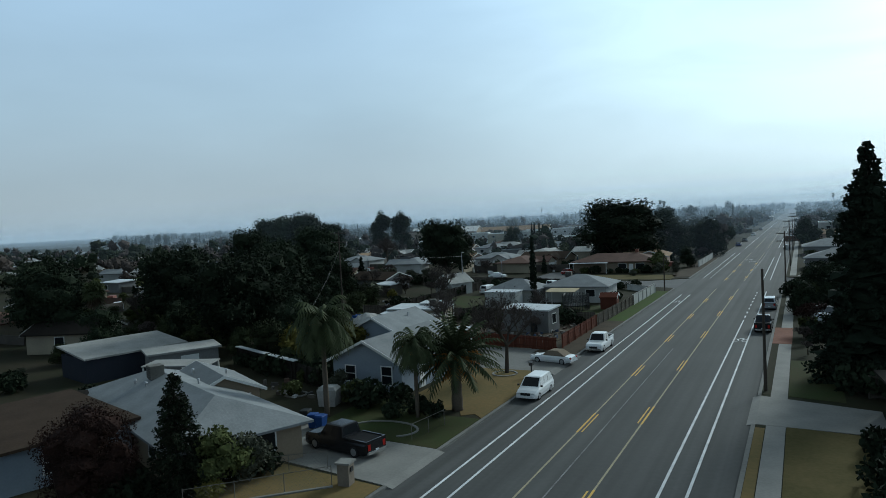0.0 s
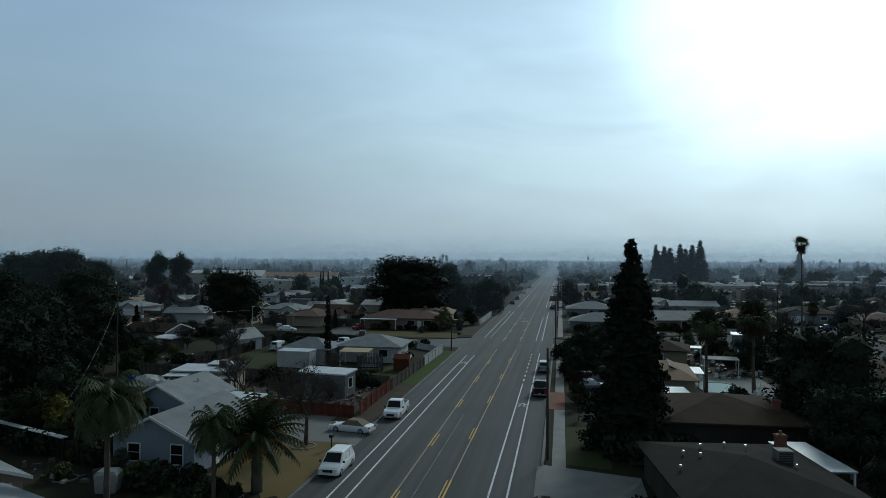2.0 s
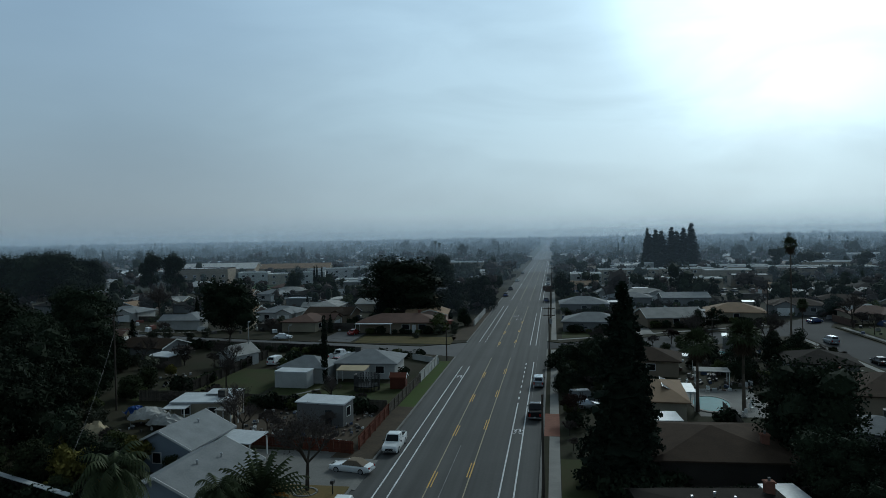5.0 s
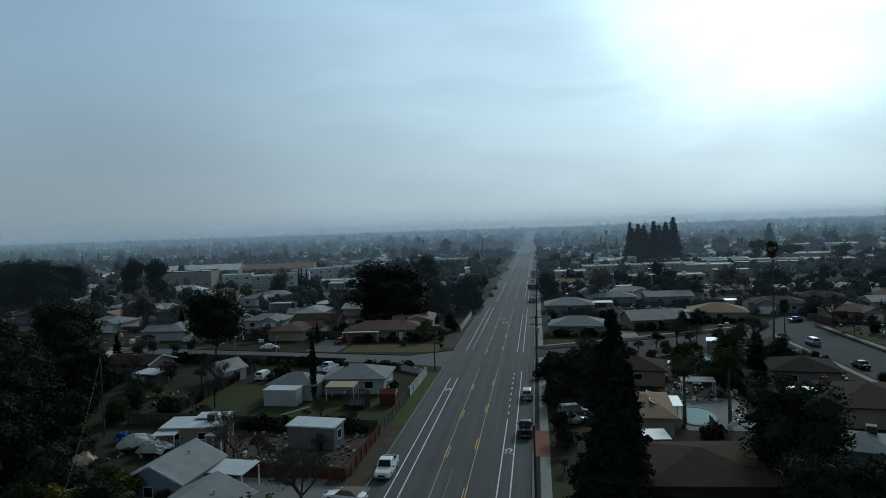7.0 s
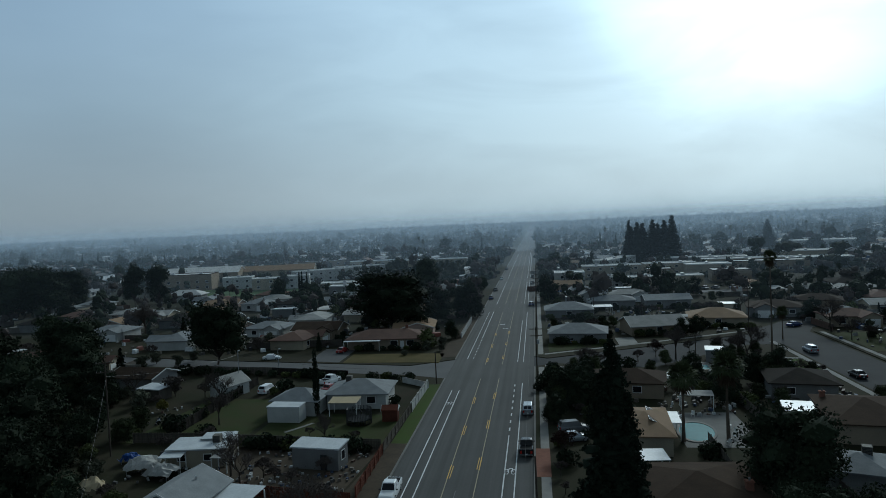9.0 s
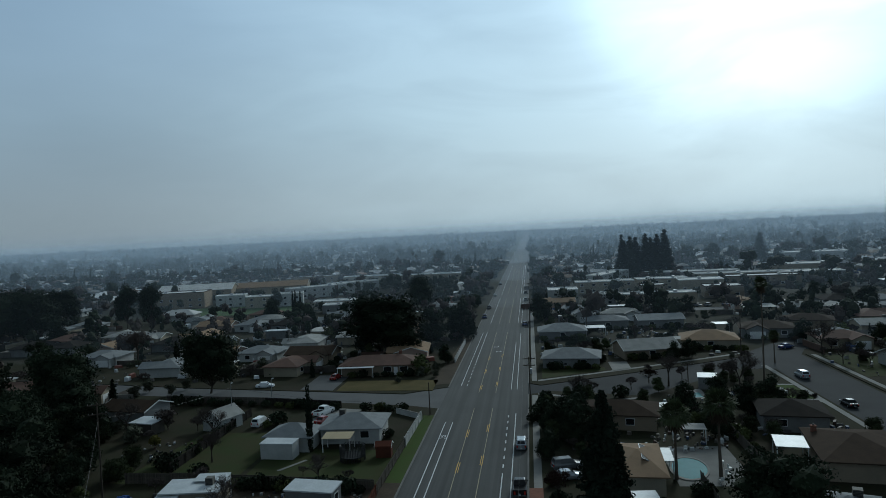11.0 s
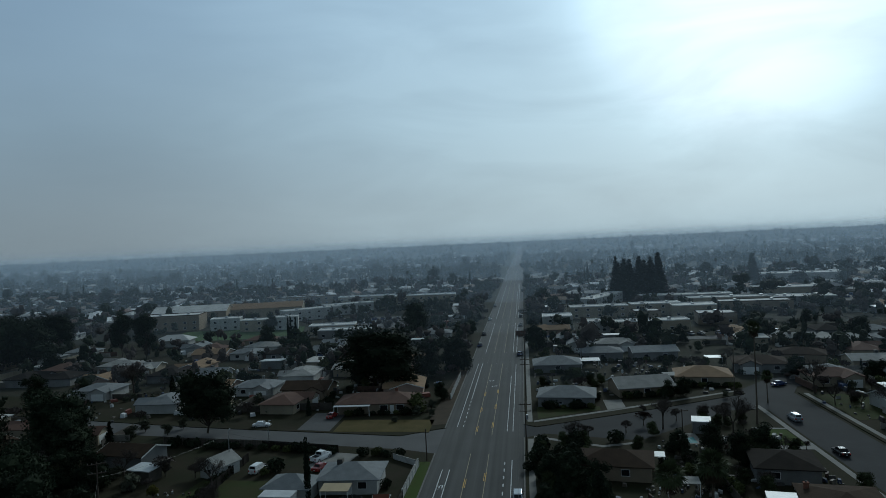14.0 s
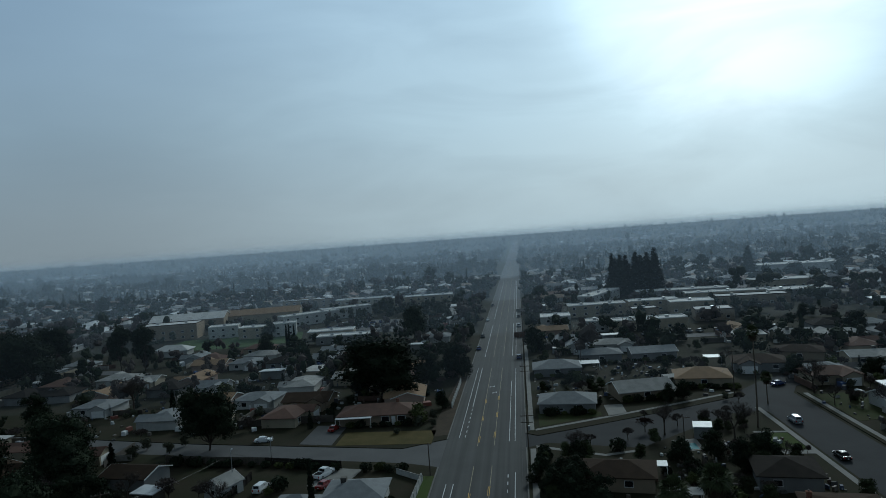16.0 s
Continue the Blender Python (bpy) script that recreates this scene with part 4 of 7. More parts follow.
def vehicle(label, m, paint, L=4.6, W=1.8, H=1.45, belt=0.92, bonnet=0.26, boot=0.2, cab=None, wheel_r=0.33, bed=None, top=None, name="car", category="car", group="", lights=True):
    """Faces +x. cab: (front base, front top, rear top, rear base) as parts of the length from the front; bed: (from, to) of an open load bed."""
    t = thing(name, label, category, m @ Matrix.Scale(0.92, 4), group)
    FOOT.append((m.translation.x, m.translation.y, 3.0))
    hw, f, b = W / 2, L / 2, -L / 2
    cab = cab or (bonnet, bonnet + 0.16, 1 - boot - 0.06, 1 - boot + 0.04)
    st = [(f, hw * 0.78, 0.36, 0.60 + 0.2 * bool(bed)), (f - 0.02 * L, hw * 0.90, 0.28, belt * (0.88 if bed else 0.70)), (f - 0.08 * L, hw * 0.98, 0.22, belt * (0.96 if bed else 0.84)), (f - cab[0] * L, hw, 0.2, belt), (0, hw, 0.2, belt + 0.02),
          (b + (1 - cab[3]) * L, hw, 0.2, belt + 0.02), (b + 0.06 * L, hw * 0.97, 0.26, belt * (1.0 if bed else 0.98)), (b, hw * 0.88, 0.38, belt * (0.98 if bed else 0.88))]
    body = part("body", Shape().loft([section(*q) for q in st][::-1]), paint, t, smooth=False)
    x0, x1, x2, x3 = (f - q * L for q in cab)
    c0, c1 = hw - 0.10, hw - 0.24
    zb, zt = belt + 0.0, H - 0.05
    cabin = Shape().loft([[(x0, -c0, zb), (x0, c0, zb), (x3, c0, zb), (x3, -c0, zb)][::-1], [(x1, -c1, zt), (x1, c1, zt), (x2, c1, zt), (x2, -c1, zt)][::-1],
                          [(x1 - 0.12, -c1 + 0.12, H), (x1 - 0.12, c1 - 0.12, H), (x2 + 0.12, c1 - 0.12, H), (x2 + 0.12, -c1 + 0.12, H)][::-1]])
    part("cabin", cabin, top or paint, t)

    def pane(name, a, b, c, d, u0, u1, v0, v1):
        """A window pane let into the quad a b c d, 1 cm proud of it."""
        a, b, c, d = Vector(a), Vector(b), Vector(c), Vector(d)
        at_ = lambda u, v: a.lerp(b, u).lerp(d.lerp(c, u), v)  # noqa: E731
        q = [at_(u0, v0), at_(u1, v0), at_(u1, v1), at_(u0, v1)]
        o = (q[1] - q[0]).cross(q[3] - q[0]).normalized() * 0.012
        part(name, Shape().poly([k + o for k in q] + [k - o for k in q], [(0, 1, 2, 3), (1, 0, 4, 5), (2, 1, 5, 6), (3, 2, 6, 7), (0, 3, 7, 4)]), GLASS, t)

    pane("windscreen", (x0, -c0, zb), (x0, c0, zb), (x1, c1, zt), (x1, -c1, zt), 0.06, 0.94, 0.08, 0.95)
    if top is None:
        pane("rear_window", (x3, c0, zb), (x3, -c0, zb), (x2, -c1, zt), (x2, c1, zt), 0.1, 0.9, 0.2, 0.9)
    n_w = 1 if top else 3 if x1 - x2 > 2.0 else 2
    for sg in (-1, 1):
        fb, rb, rt, ft = (x0, sg * c0, zb), (x3, sg * c0, zb), (x2, sg * c1, zt), (x1, sg * c1, zt)
        for k in range(n_w):
            u0, u1 = 0.05 + 0.9 * k / n_w + 0.02, (0.6 if top else 0.05 + 0.9 * (k + 1) / n_w - 0.02)
            if sg < 0:
                pane("side_window", fb, rb, rt, ft, 1e-3 + u0, u1, 0.12, 0.88)
            else:
                pane("side_window", rb, fb, ft, rt, 1 - u1, 1 - u0, 0.12, 0.88)
        part("mirror", Shape().box(x0 - 0.25, sg * (hw + 0.1) - 0.09, belt + 0.03, x0 - 0.12, sg * (hw + 0.1) + 0.09, belt + 0.18), paint if top else PLASTIC_D, t)
    if bed:
        y0, y1 = f - bed[0] * L, f - bed[1] * L
        part("load_bed", Shape().box(y1, -hw + 0.14, belt - 0.02, y0, hw - 0.14, belt + 0.055), RUBBER, t, "dark open load bed")
        rail = Shape()
        for sg in (-1, 1):
            rail.box(y1, sg * (hw - 0.09) - 0.06, belt - 0.05, y0, sg * (hw - 0.09) + 0.06, belt + 0.12)
        rail.box(y1 - 0.06, -hw + 0.05, 0.5, y1 + 0.02, hw - 0.05, belt + 0.12)
        part("bed_wall", rail, paint, t)
    wx = (f - 0.19 * L, b + 0.20 * L)
    for x in wx:
        for sg in (-1, 1):
            wheel(t, x, sg * (hw - 0.11), wheel_r)
    part("bumper", Shape().box(f - 0.12, -hw * 0.86, 0.3, f + 0.05, hw * 0.86, 0.5), CHROME if bed else paint, t)
    part("bumper", Shape().box(b - 0.05, -hw * 0.86, 0.34, b + 0.12, hw * 0.86, 0.54), CHROME if bed else paint, t)
    part("grille", Shape().box(f - 0.1, -hw * 0.45, 0.52, f + 0.03, hw * 0.45, 0.52 + belt * 0.2), PLASTIC_D, t)
    for sg in (-1, 1):
        part("headlight", Shape().box(f - 0.25, sg * hw * 0.66 - 0.17, 0.58, f - 0.02, sg * hw * 0.66 + 0.17, 0.74), LENS_W, t)
        part("tail_light", Shape().box(b - 0.02, sg * hw * 0.72 - 0.12, 0.62, b + 0.1, sg * hw * 0.72 + 0.12, belt * 0.92), LENS_R, t)
    part("number_plate", Shape().box(b - 0.07, -0.16, 0.5, b - 0.04, 0.16, 0.62), LENS_W, t)
    return t


def small_car(label, m, paint):
    """A plain sedan or hatchback that stands far off."""
    t = thing("car", label, "car", m)
    st = [(2.2, 0.7, 0.36, 0.6), (1.9, 0.86, 0.25, 0.74), (0.9, 0.9, 0.2, 0.92), (-1.3, 0.9, 0.2, 0.95), (-1.95, 0.86, 0.28, 0.9), (-2.2, 0.78, 0.4, 0.8)]
    part("body", Shape().loft([section(*q) for q in st][::-1]), paint, t)
    part("window_glass", Shape().loft([[(0.95, -0.8, 0.92), (0.95, 0.8, 0.92), (-1.6, 0.8, 0.92), (-1.6, -0.8, 0.92)][::-1], [(0.25, -0.66, 1.38), (0.25, 0.66, 1.38), (-1.1, 0.66, 1.38), (-1.1, -0.66, 1.38)][::-1]]), GLASS, t)
    part("roof", Shape().box(-1.05, -0.64, 1.37, 0.2, 0.64, 1.43), paint, t)
    for x in (1.35, -1.35):
        for y in (-0.8, 0.8):
            part("wheel", Shape().tube((x, y - 0.1, 0.32), (x, y + 0.1, 0.32), 0.32, 0.32, 12), RUBBER, t)
    return t


def pickup(label, m, paint, L=5.8, crew=True, **k):
    return vehicle(label, m, paint, L, 2.0, 1.92, 1.12, cab=(0.27, 0.36, 0.60, 0.63) if crew else (0.3, 0.38, 0.52, 0.55), wheel_r=0.39, bed=(0.65, 0.985), name="pickup_truck", category="pickup truck", **k)


def minivan(label, m, paint):
    return vehicle(label, m, paint, 4.85, 1.95, 1.75, 1.02, cab=(0.21, 0.40, 0.91, 0.985), name="minivan", category="minivan")


def suv(label, m, paint, group=""):
    return vehicle(label, m, paint, 4.8, 1.9, 1.78, 1.05, cab=(0.27, 0.38, 0.93, 0.98), wheel_r=0.37, name="suv", category="car", group=group)


# ---- kinds: fences, poles ----
def board_fence(label, x0, y0, x1, y1, h=1.8, material=None, board=0.15, gap=0.012, lean=0.0):
    """Upright boards on two rails between posts, each board its own piece."""
    material = material or WOOD_G
    L = math.hypot(x1 - x0, y1 - y0)
    f = thing("fence", label, "fence", pose(x0, y0, BZ, 0, 0, math.degrees(math.atan2(y1 - y0, x1 - x0))))
    rng = random.Random(int(L * 100))
    wide = max(board, L / 110)
    me = Shape().box(0, -0.012, 0.03, wide - gap, 0.012, h).mesh("board", material)
    n = int(L / wide)
    for i in range(n):
        b = new("board", me)
        b.parent = f
        b.matrix_basis = pose(i * wide, 0.03 + rng.uniform(-0.006, 0.006), rng.uniform(-0.03, 0.02), rng.uniform(-1, 1) + lean, rng.uniform(-0.6, 0.6), 0)
    for z in (0.35, h - 0.3):
        part("rail", Shape().box(0, -0.05, z, L, -0.01, z + 0.09), material, f)
    pm = Shape().box(-0.05, -0.14, -0.05, 0.05, -0.05, h + 0.02).mesh("post", material)
    for i in range(int(L / 2.4) + 1):
        p = new("post", pm)
        p.parent = f
        p.matrix_basis = pose(min(i * 2.4, L), 0, 0)
    return f


def block_wall(label, x0, y0, x1, y1, h=1.7, material=None):
    L = math.hypot(x1 - x0, y1 - y0)
    f = thing("garden_wall", label, "wall", pose(x0, y0, BZ, 0, 0, math.degrees(math.atan2(y1 - y0, x1 - x0))))
    part("panel", Shape().box(0, -0.08, -0.05, L, 0.08, h), material or ST_WHITE, f)
    part("coping", Shape().box(-0.05, -0.12, h, L + 0.05, 0.12, h + 0.08), CONCRETE, f)
    for i in range(int(L / 3) + 1):
        x = min(i * 3.0, L)
        part("pier", Shape().box(x - 0.15, -0.15, -0.05, x + 0.15, 0.15, h + 0.1), material or ST_WHITE, f)
    return f


def utility_pole(label, m, h=10.0, arms=2, transformer=False):
    t = thing("utility_pole", label, "utility pole", m)
    part("shaft", Shape().tube((0, 0, -0.3), (0, 0, h), 0.13, 0.085, 8), WOOD_P, t)
    for i in range(arms):
        z = h - 0.4 - i * 1.3
        a = part("crossarm", Shape().box(-1.2, -0.06, z, 1.2, 0.06, z + 0.12), WOOD_P, t)
        for x in (-1.1, -0.6, 0.6, 1.1):
            part("insulator", Shape().tube((x, 0, z + 0.12), (x, 0, z + 0.3), 0.05, 0.04, 6), CONCRETE, a)
    if transformer:
        part("transformer", Shape().tube((0.35, 0, h - 3.2), (0.35, 0, h - 2.3), 0.25, 0.25, 10), METAL, t)
    return t


def street_lamp(label, m, h=8.5, arm=2.0):
    t = thing("street_lamp", label, "street lamp", m)
    part("pole", Shape().tube((0, 0, -0.2), (0, 0, h), 0.1, 0.06, 8), METAL, t)
    part("arm", Shape().tube((0, 0, h - 0.1), (arm, 0, h + 0.25), 0.04, 0.035, 6), METAL, t)
    part("lamp_head", Shape().box(arm - 0.1, -0.13, h + 0.17, arm + 0.55, 0.13, h + 0.32), METAL, t)
    return t


def wire(p, q, sag=0.5, r=0.012):
    """One cable hanging between two points."""
    a, b, rings = Vector(p), Vector(q), []
    side = (b - a).cross(Vector((0, 0, 1))).normalized()
    for i in range(11):
        f = i / 10
        c = a.lerp(b, f) - Vector((0, 0, sag * 4 * f * (1 - f)))
        rings.append([c + side * r, c + Vector((0, 0, r)), c - side * r, c - Vector((0, 0, r))])
    single("overhead_wire", Shape().loft(rings), METAL_D, "thin dark overhead cable between poles", "cable")

# ---- tree stock: built once, then copied ----
STOCK = {}
PLACED = []


def plant(kind, x, y, s=1.0, rz=None, z=BZ, sz=None, label="", group=""):
    """A copy of a stock plant; the first use takes the original itself."""
    ob, used = STOCK[kind]
    rz = random.uniform(0, 360) if rz is None else rz
    PLACED.append((x, y))
    m = pose(x, y, z, 0, 0, rz) @ Matrix.Diagonal((s, s, sz or s, 1))
    if used:
        ob = copy_thing(ob, m)
    else:
        ob.matrix_basis = m
        STOCK[kind][1] = True
    return tagged(ob, label, "", group)


def stock(kind, ob):
    STOCK[kind] = [ob, False]


stock("redwood", conifer("redwood_tree", "tall dark evergreen redwood with a thin pointed tip", 3, 18.2, 4.75, 34000, 0.17, skirt=0.015, full=0.8))
stock("small_conifer", conifer("conifer_tree", "young blue-green conifer in a front yard", 5, 7.0, 2.2, 15000, 0.085, material=LEAF_D, skirt=0.02))
stock("tall_conifer", conifer("conifer_tree", "tall dark narrow conifer", 6, 30.0, 3.4, 5200, 0.42, full=0.6))
stock("date_palm", feather_palm("date_palm", "stout date palm with arching fronds and orange dry stalks", 7, 4.1, 3.7, 76, 0.36, dry=70, width=0.5))
stock("queen_palm", feather_palm("queen_palm", "slim queen palm with drooping grey-green fronds", 8, 5.2, 2.3, 60, 0.13, dry=5, width=0.5, sag=0.23))
stock("fan_palm", fan_palm("fan_palm", "very tall thin fan palm", 9, 21.0, 26, 1.45))
stock("fan_palm_short", fan_palm("fan_palm", "fan palm with a full green head", 10, 8.0, 40, 1.7))
stock("cypress", cypress("cypress_tree", "narrow dark columnar cypress", 11, 11.0, 0.95))
stock("bare", bare_tree("bare_tree", "leafless grey-brown winter tree with fine twigs", 12, 8.0, 4.2, twig_leaves=900, leafmat=TWIG, leafsize=0.07))
stock("bare_b", bare_tree("bare_tree", "leafless brown winter tree with dense twigs", 13, 7.0, 3.8, 0.2, depth=4, twig_leaves=2000, leafmat=TWIG, leafsize=0.12))
stock("rust", bare_tree("ornamental_tree", "winter tree with thin rust-coloured leaves", 14, 5.5, 3.2, 0.15, depth=4, twig_leaves=2200))
stock("oak", broadleaf("evergreen_tree", "broad dark evergreen tree with a lumpy crown", 15, 12.0, 5.6, LEAF_D, 9000, 0.2, 18, base=0.1))
stock("oak_b", broadleaf("evergreen_tree", "rounded dark evergreen tree", 16, 10.0, 4.4, LEAF_D, 6500, 0.18, 16, base=0.08))
stock("oak_c", broadleaf("evergreen_tree", "dark evergreen tree with an uneven crown", 26, 9.0, 4.2, LEAF_M, 4600, 0.2, 14, base=0.06))
stock("tall_oak", broadleaf("eucalyptus_tree", "tall upright dark evergreen tree", 17, 20.0, 5.2, LEAF_D, 8000, 0.26, 20, base=0.2))
stock("rust_full", broadleaf("ornamental_tree", "rounded winter tree with dense dark rust-brown twigs", 24, 5.6, 2.9, LEAF_R, 24000, 0.055, 18, base=0.1))
stock("green", broadleaf("leafy_tree", "medium green leafy tree", 18, 7.0, 3.4, LEAF_G, 2500, 0.22, 10, base=0.12))
stock("olive", broadleaf("olive_tree", "grey-green leafy tree with a loose crown", 19, 6.5, 3.4, LEAF_O, 2300, 0.21, 10, base=0.12))
stock("yellow", broadleaf("yellowing_tree", "small yellow-green leafy garden tree", 20, 4.5, 2.2, LEAF_Y, 1400, 0.24, 8))
stock("bush_d", bush("bush", "dark green rounded bush", 21, 1.6, 1.2, LEAF_D))
stock("bush_g", bush("bush", "mid-green rounded garden bush", 22, 1.4, 1.1, LEAF_G))
stock("bush_y", bush("bush", "yellow-green loose garden bush", 23, 1.8, 1.3, LEAF_Y))

# ---- west side, the houses near the start ----
# long grey roof with a lower wing to the driveway
house("long low house with a grey shingle roof and tan stucco walls", at(-27.1, 36.1, -23), 20.4, 7.8, 2.35, 1.6, "hip", ST_TAN, SHINGLE_G, 0.6,
      wins=(("e", 1.5, 1.0, 1.2, 1.1), ("s", 6, 1.0, 1.3, 1.1)), doors=(("e", -1.2),), pipes=((2, -1.5), (5, -2.0), (-3, -1.6), (0.5, 1.0), (-5, -1.8)), cooler=(-4.0, -0.6))
house("tan stucco garage wing with a grey gabled roof", at(-29.3, 40.7, -28), 7.0, 5.4, 2.5, 1.2, "gable", ST_TAN, SHINGLE_G, 0.45, wins=(("e", 1.6, 0.9, 0.7, 1.2, True), ("e", 0.0, 0.9, 0.7, 1.0)), pipes=((1, 1), (-1, -1)))
house("brown low-roofed house with pale siding", at(-33.2, 29.0, -16), 12, 8, 2.5, 0.25, "flat", ST_BLUE, SHINGLE_B, 0.5, wins=(("e", -0.6, 0.8, 0.9, 1.2, True), ("s", 3, 0.9, 1.2, 1.2)))
canopy("dark flat awning with a white edge", at(-38.4, 34.8, 38), 3.4, 1.9, 2.4, 0.1, SHINGLE_D, name="awning", category="awning")
house("long dark-walled shed with a pale sloping roof", at(-52.8, 50.8, 76), 10.2, 6.6, 2.4, 0.7, "flat", mat("dark_blue_siding", (0.02, 0.024, 0.034), (0.03, 0.033, 0.042), 0.9), SHINGLE_L, 0.3, name="shed", category="shed")
house("white painted shed with a pale sloping roof", at(-45.7, 52.3, 61), 6.8, 2.6, 2.3, 0.25, "flat", ST_GREY, SHINGLE_L, 0.3, name="shed", category="shed", doors=(("s", 0.5, 1.8, 1.9),))
canopy("low white sheet roof behind the garage", at(-40.0, 47.2, 19), 6.6, 2.6, 2.2, 0.1, SHINGLE_L)
house("low house with a dark blue-grey roof", at(-72.5, 58.5, 22), 9.0, 6.5, 2.6, 1.2, "gable", ST_CREAM, SHINGLE_D, 0.5, wins=(("s", 0, 1, 1.2, 1.1),))

# grey-blue siding house with white window frames, gable to the street
house("grey-blue sided house with a white-framed window and pale grey roof", at(-21.3, 56.0, 88), 10.4, 7.2, 2.7, 1.7, "gable", ST_BLUE, SHINGLE_G, 0.5,
      wins=(("w", 2.1, 0.8, 1.0, 1.5, True), ("w", -1.7, 0.9, 1.0, 1.3, True), ("s", 1.0, 0.9, 1.2, 1.3)), doors=(("s", -2.0),), pipes=((-1.0, -1.0), (2.0, -1.6)))
house("grey-blue sided cottage with a pale grey gabled roof", at(-28.9, 67.5, 87), 7.8, 6.6, 2.7, 1.6, "gable", ST_BLUE, SHINGLE_G, 0.5, wins=(("w", -0.5, 1.0, 0.9, 1.0),), doors=(("s", 2.6, 0.95, 2.05, WOOD_R),), pipes=((1, -1.2),))
canopy("low white metal carport roof on posts", at(-23.4, 69.0, -8), 5.2, 3.6, 2.1, 0.3)
house("mobile home with a white ribbed roof and boxy roof units", at(-35.2, 84.4, 6), 7.6, 4.4, 2.4, 0.15, "flat", ST_CREAM, ROOF_W, 0.25, name="mobile_home", category="mobile home", wins=(("s", -2, 1.0, 1.0, 0.8), ("s", 1.5, 1.0, 1.0, 0.8)), cooler=(2.0, 0.3))
canopy("raised white sheet roof over a mobile home porch", at(-33.8, 86.6, 6), 4.4, 2.6, 2.85, 0.12)
canopy("low white sheet awning on thin posts", at(-37.6, 81.0, 6), 3.0, 2.2, 2.1, 0.1)
canopy("low pale sheet roof beside a mobile home", at(-31.0, 81.4, -4), 2.4, 2.0, 1.9, 0.1, SHINGLE_L)
house("grey panelled trailer shed with a white roof edge", at(-18.6, 83.4, -8), 6.4, 3.0, 2.7, 0.25, "flat", ST_GREY, ROOF_W, 0.2, name="shed", category="shed", wins=(("e", 0, 1.1, 1.0, 1.1),), doors=(("s", 1.2, 0.9, 2.0, METAL_D),))
house("small white storage container shed with a pale lid", at(-30.6, 103.3, -4), 5.4, 2.6, 2.4, 0.1, "flat", ST_WHITE, ROOF_W, 0.08, name="shed", category="shed")
house("detached garage with a pale grey hipped roof", at(-30.0, 108.6, -4), 7.6, 6.0, 2.5, 1.4, "hip", ST_WHITE, SHINGLE_G, 0.5, name="garage", category="garage")
house("low white house with a grey hipped roof", at(-20.9, 113.8, 2), 10.0, 8.5, 2.6, 1.5, "hip", ST_WHITE, SHINGLE_G, 0.6, wins=(("s", 2.5, 1.0, 1.4, 1.1),), doors=(("s", 0.2),), cooler=(-2.2, 0.5))
canopy("cream canvas awning over a patio", at(-21.9, 106.6, 0), 4.8, 3.0, 2.2, 0.25, TARP_T, name="awning", category="awning")
house("small white cottage with a steep pale roof", at(-48.0, 120.0, 70), 5.4, 4.6, 2.3, 1.5, "gable", ST_WHITE, SHINGLE_L, 0.3, wins=(("s", 0, 1.0, 0.8, 0.9), ("w", 0, 0.9, 0.8, 0.9)))
house("red-brown shingled ranch house with a white carport roof", at(-27.5, 167.0, 2), 19.0, 9.5, 2.6, 1.6, "hip", ST_TAN, SHINGLE_R, 0.7, wins=(("s", 6, 0.9, 1.8, 1.2), ("s", 2, 0.9, 1.8, 1.2)), doors=(("s", 4),), chimney=(4.5, 0.8))
canopy("flat white carport roof", at(-33.0, 162.0, 2), 9.0, 4.2, 2.4, 0.1)

# ---- east side ----
house("dark-shingled house with vents and a brick chimney", at(22.6, 50.6, 6), 10.4, 13.0, 2.7, 1.0, "hip", ST_DARK, SHINGLE_D, 0.6, wins=(("w", 3.5, 1.2, 0.8, 0.7),), pipes=((-3.5, 2), (-2, 3), (1.0, 2.5), (3.0, -1.0), (-4.5, -1.0), (-2.6, 1.0), (0.0, 4.0)), chimney=(4.7, 5.6), cooler=(2.8, 0.6))
canopy("white metal patio cover", at(28.6, 56.2, 8), 2.9, 7.4, 2.4, 0.1)
house("brown-shingled house with a low hipped roof", at(25.4, 71.0, 2), 12.0, 12.0, 2.7, 1.4, "hip", ST_DARK, SHINGLE_B, 0.6, chimney=(4.3, -2.6))
canopy("white metal patio cover", at(22.4, 80.6, 4), 3.6, 3.8, 2.45, 0.08)
house("tan-shingled house with a solar panel", at(23.6, 93.5, -4), 6.0, 12.5, 2.6, 1.3, "hip", ST_CREAM, SHINGLE_T, 0.5)
canopy("white metal patio cover", at(27.3, 95.6, -4), 2.6, 5.2, 2.45, 0.08)
house("brown-shingled house behind dark trees", at(24.5, 119.5, -10), 12.5, 8.5, 2.6, 1.4, "hip", ST_TAN, SHINGLE_B, 0.5, wins=(("s", -3, 1.0, 1.3, 1.0), ("s", 2, 1.0, 1.3, 1.0)))
house("brown-shingled house with a broad low roof", at(53.4, 98.2, -10), 10.0, 14.0, 2.7, 1.6, "hip", ST_TAN, SHINGLE_B, 0.6, chimney=(-4.2, 4.5))
canopy("white metal patio cover", at(45.8, 100.6, -12), 4.2, 5.2, 2.5, 0.1)
house("grey stucco house with a dark hipped roof", at(52.0, 117.6, -10), 9.5, 9.5, 2.7, 1.4, "hip", ST_GREY, SHINGLE_D, 0.6, wins=(("s", -2, 1.0, 1.3, 1.0),))
house("grey house with a pale worn roof", at(43.8, 78.2, -20), 6.0, 6.6, 2.6, 1.0, "hip", ST_GREY, SHINGLE_G, 0.5, cooler=(1.0, 1.0))
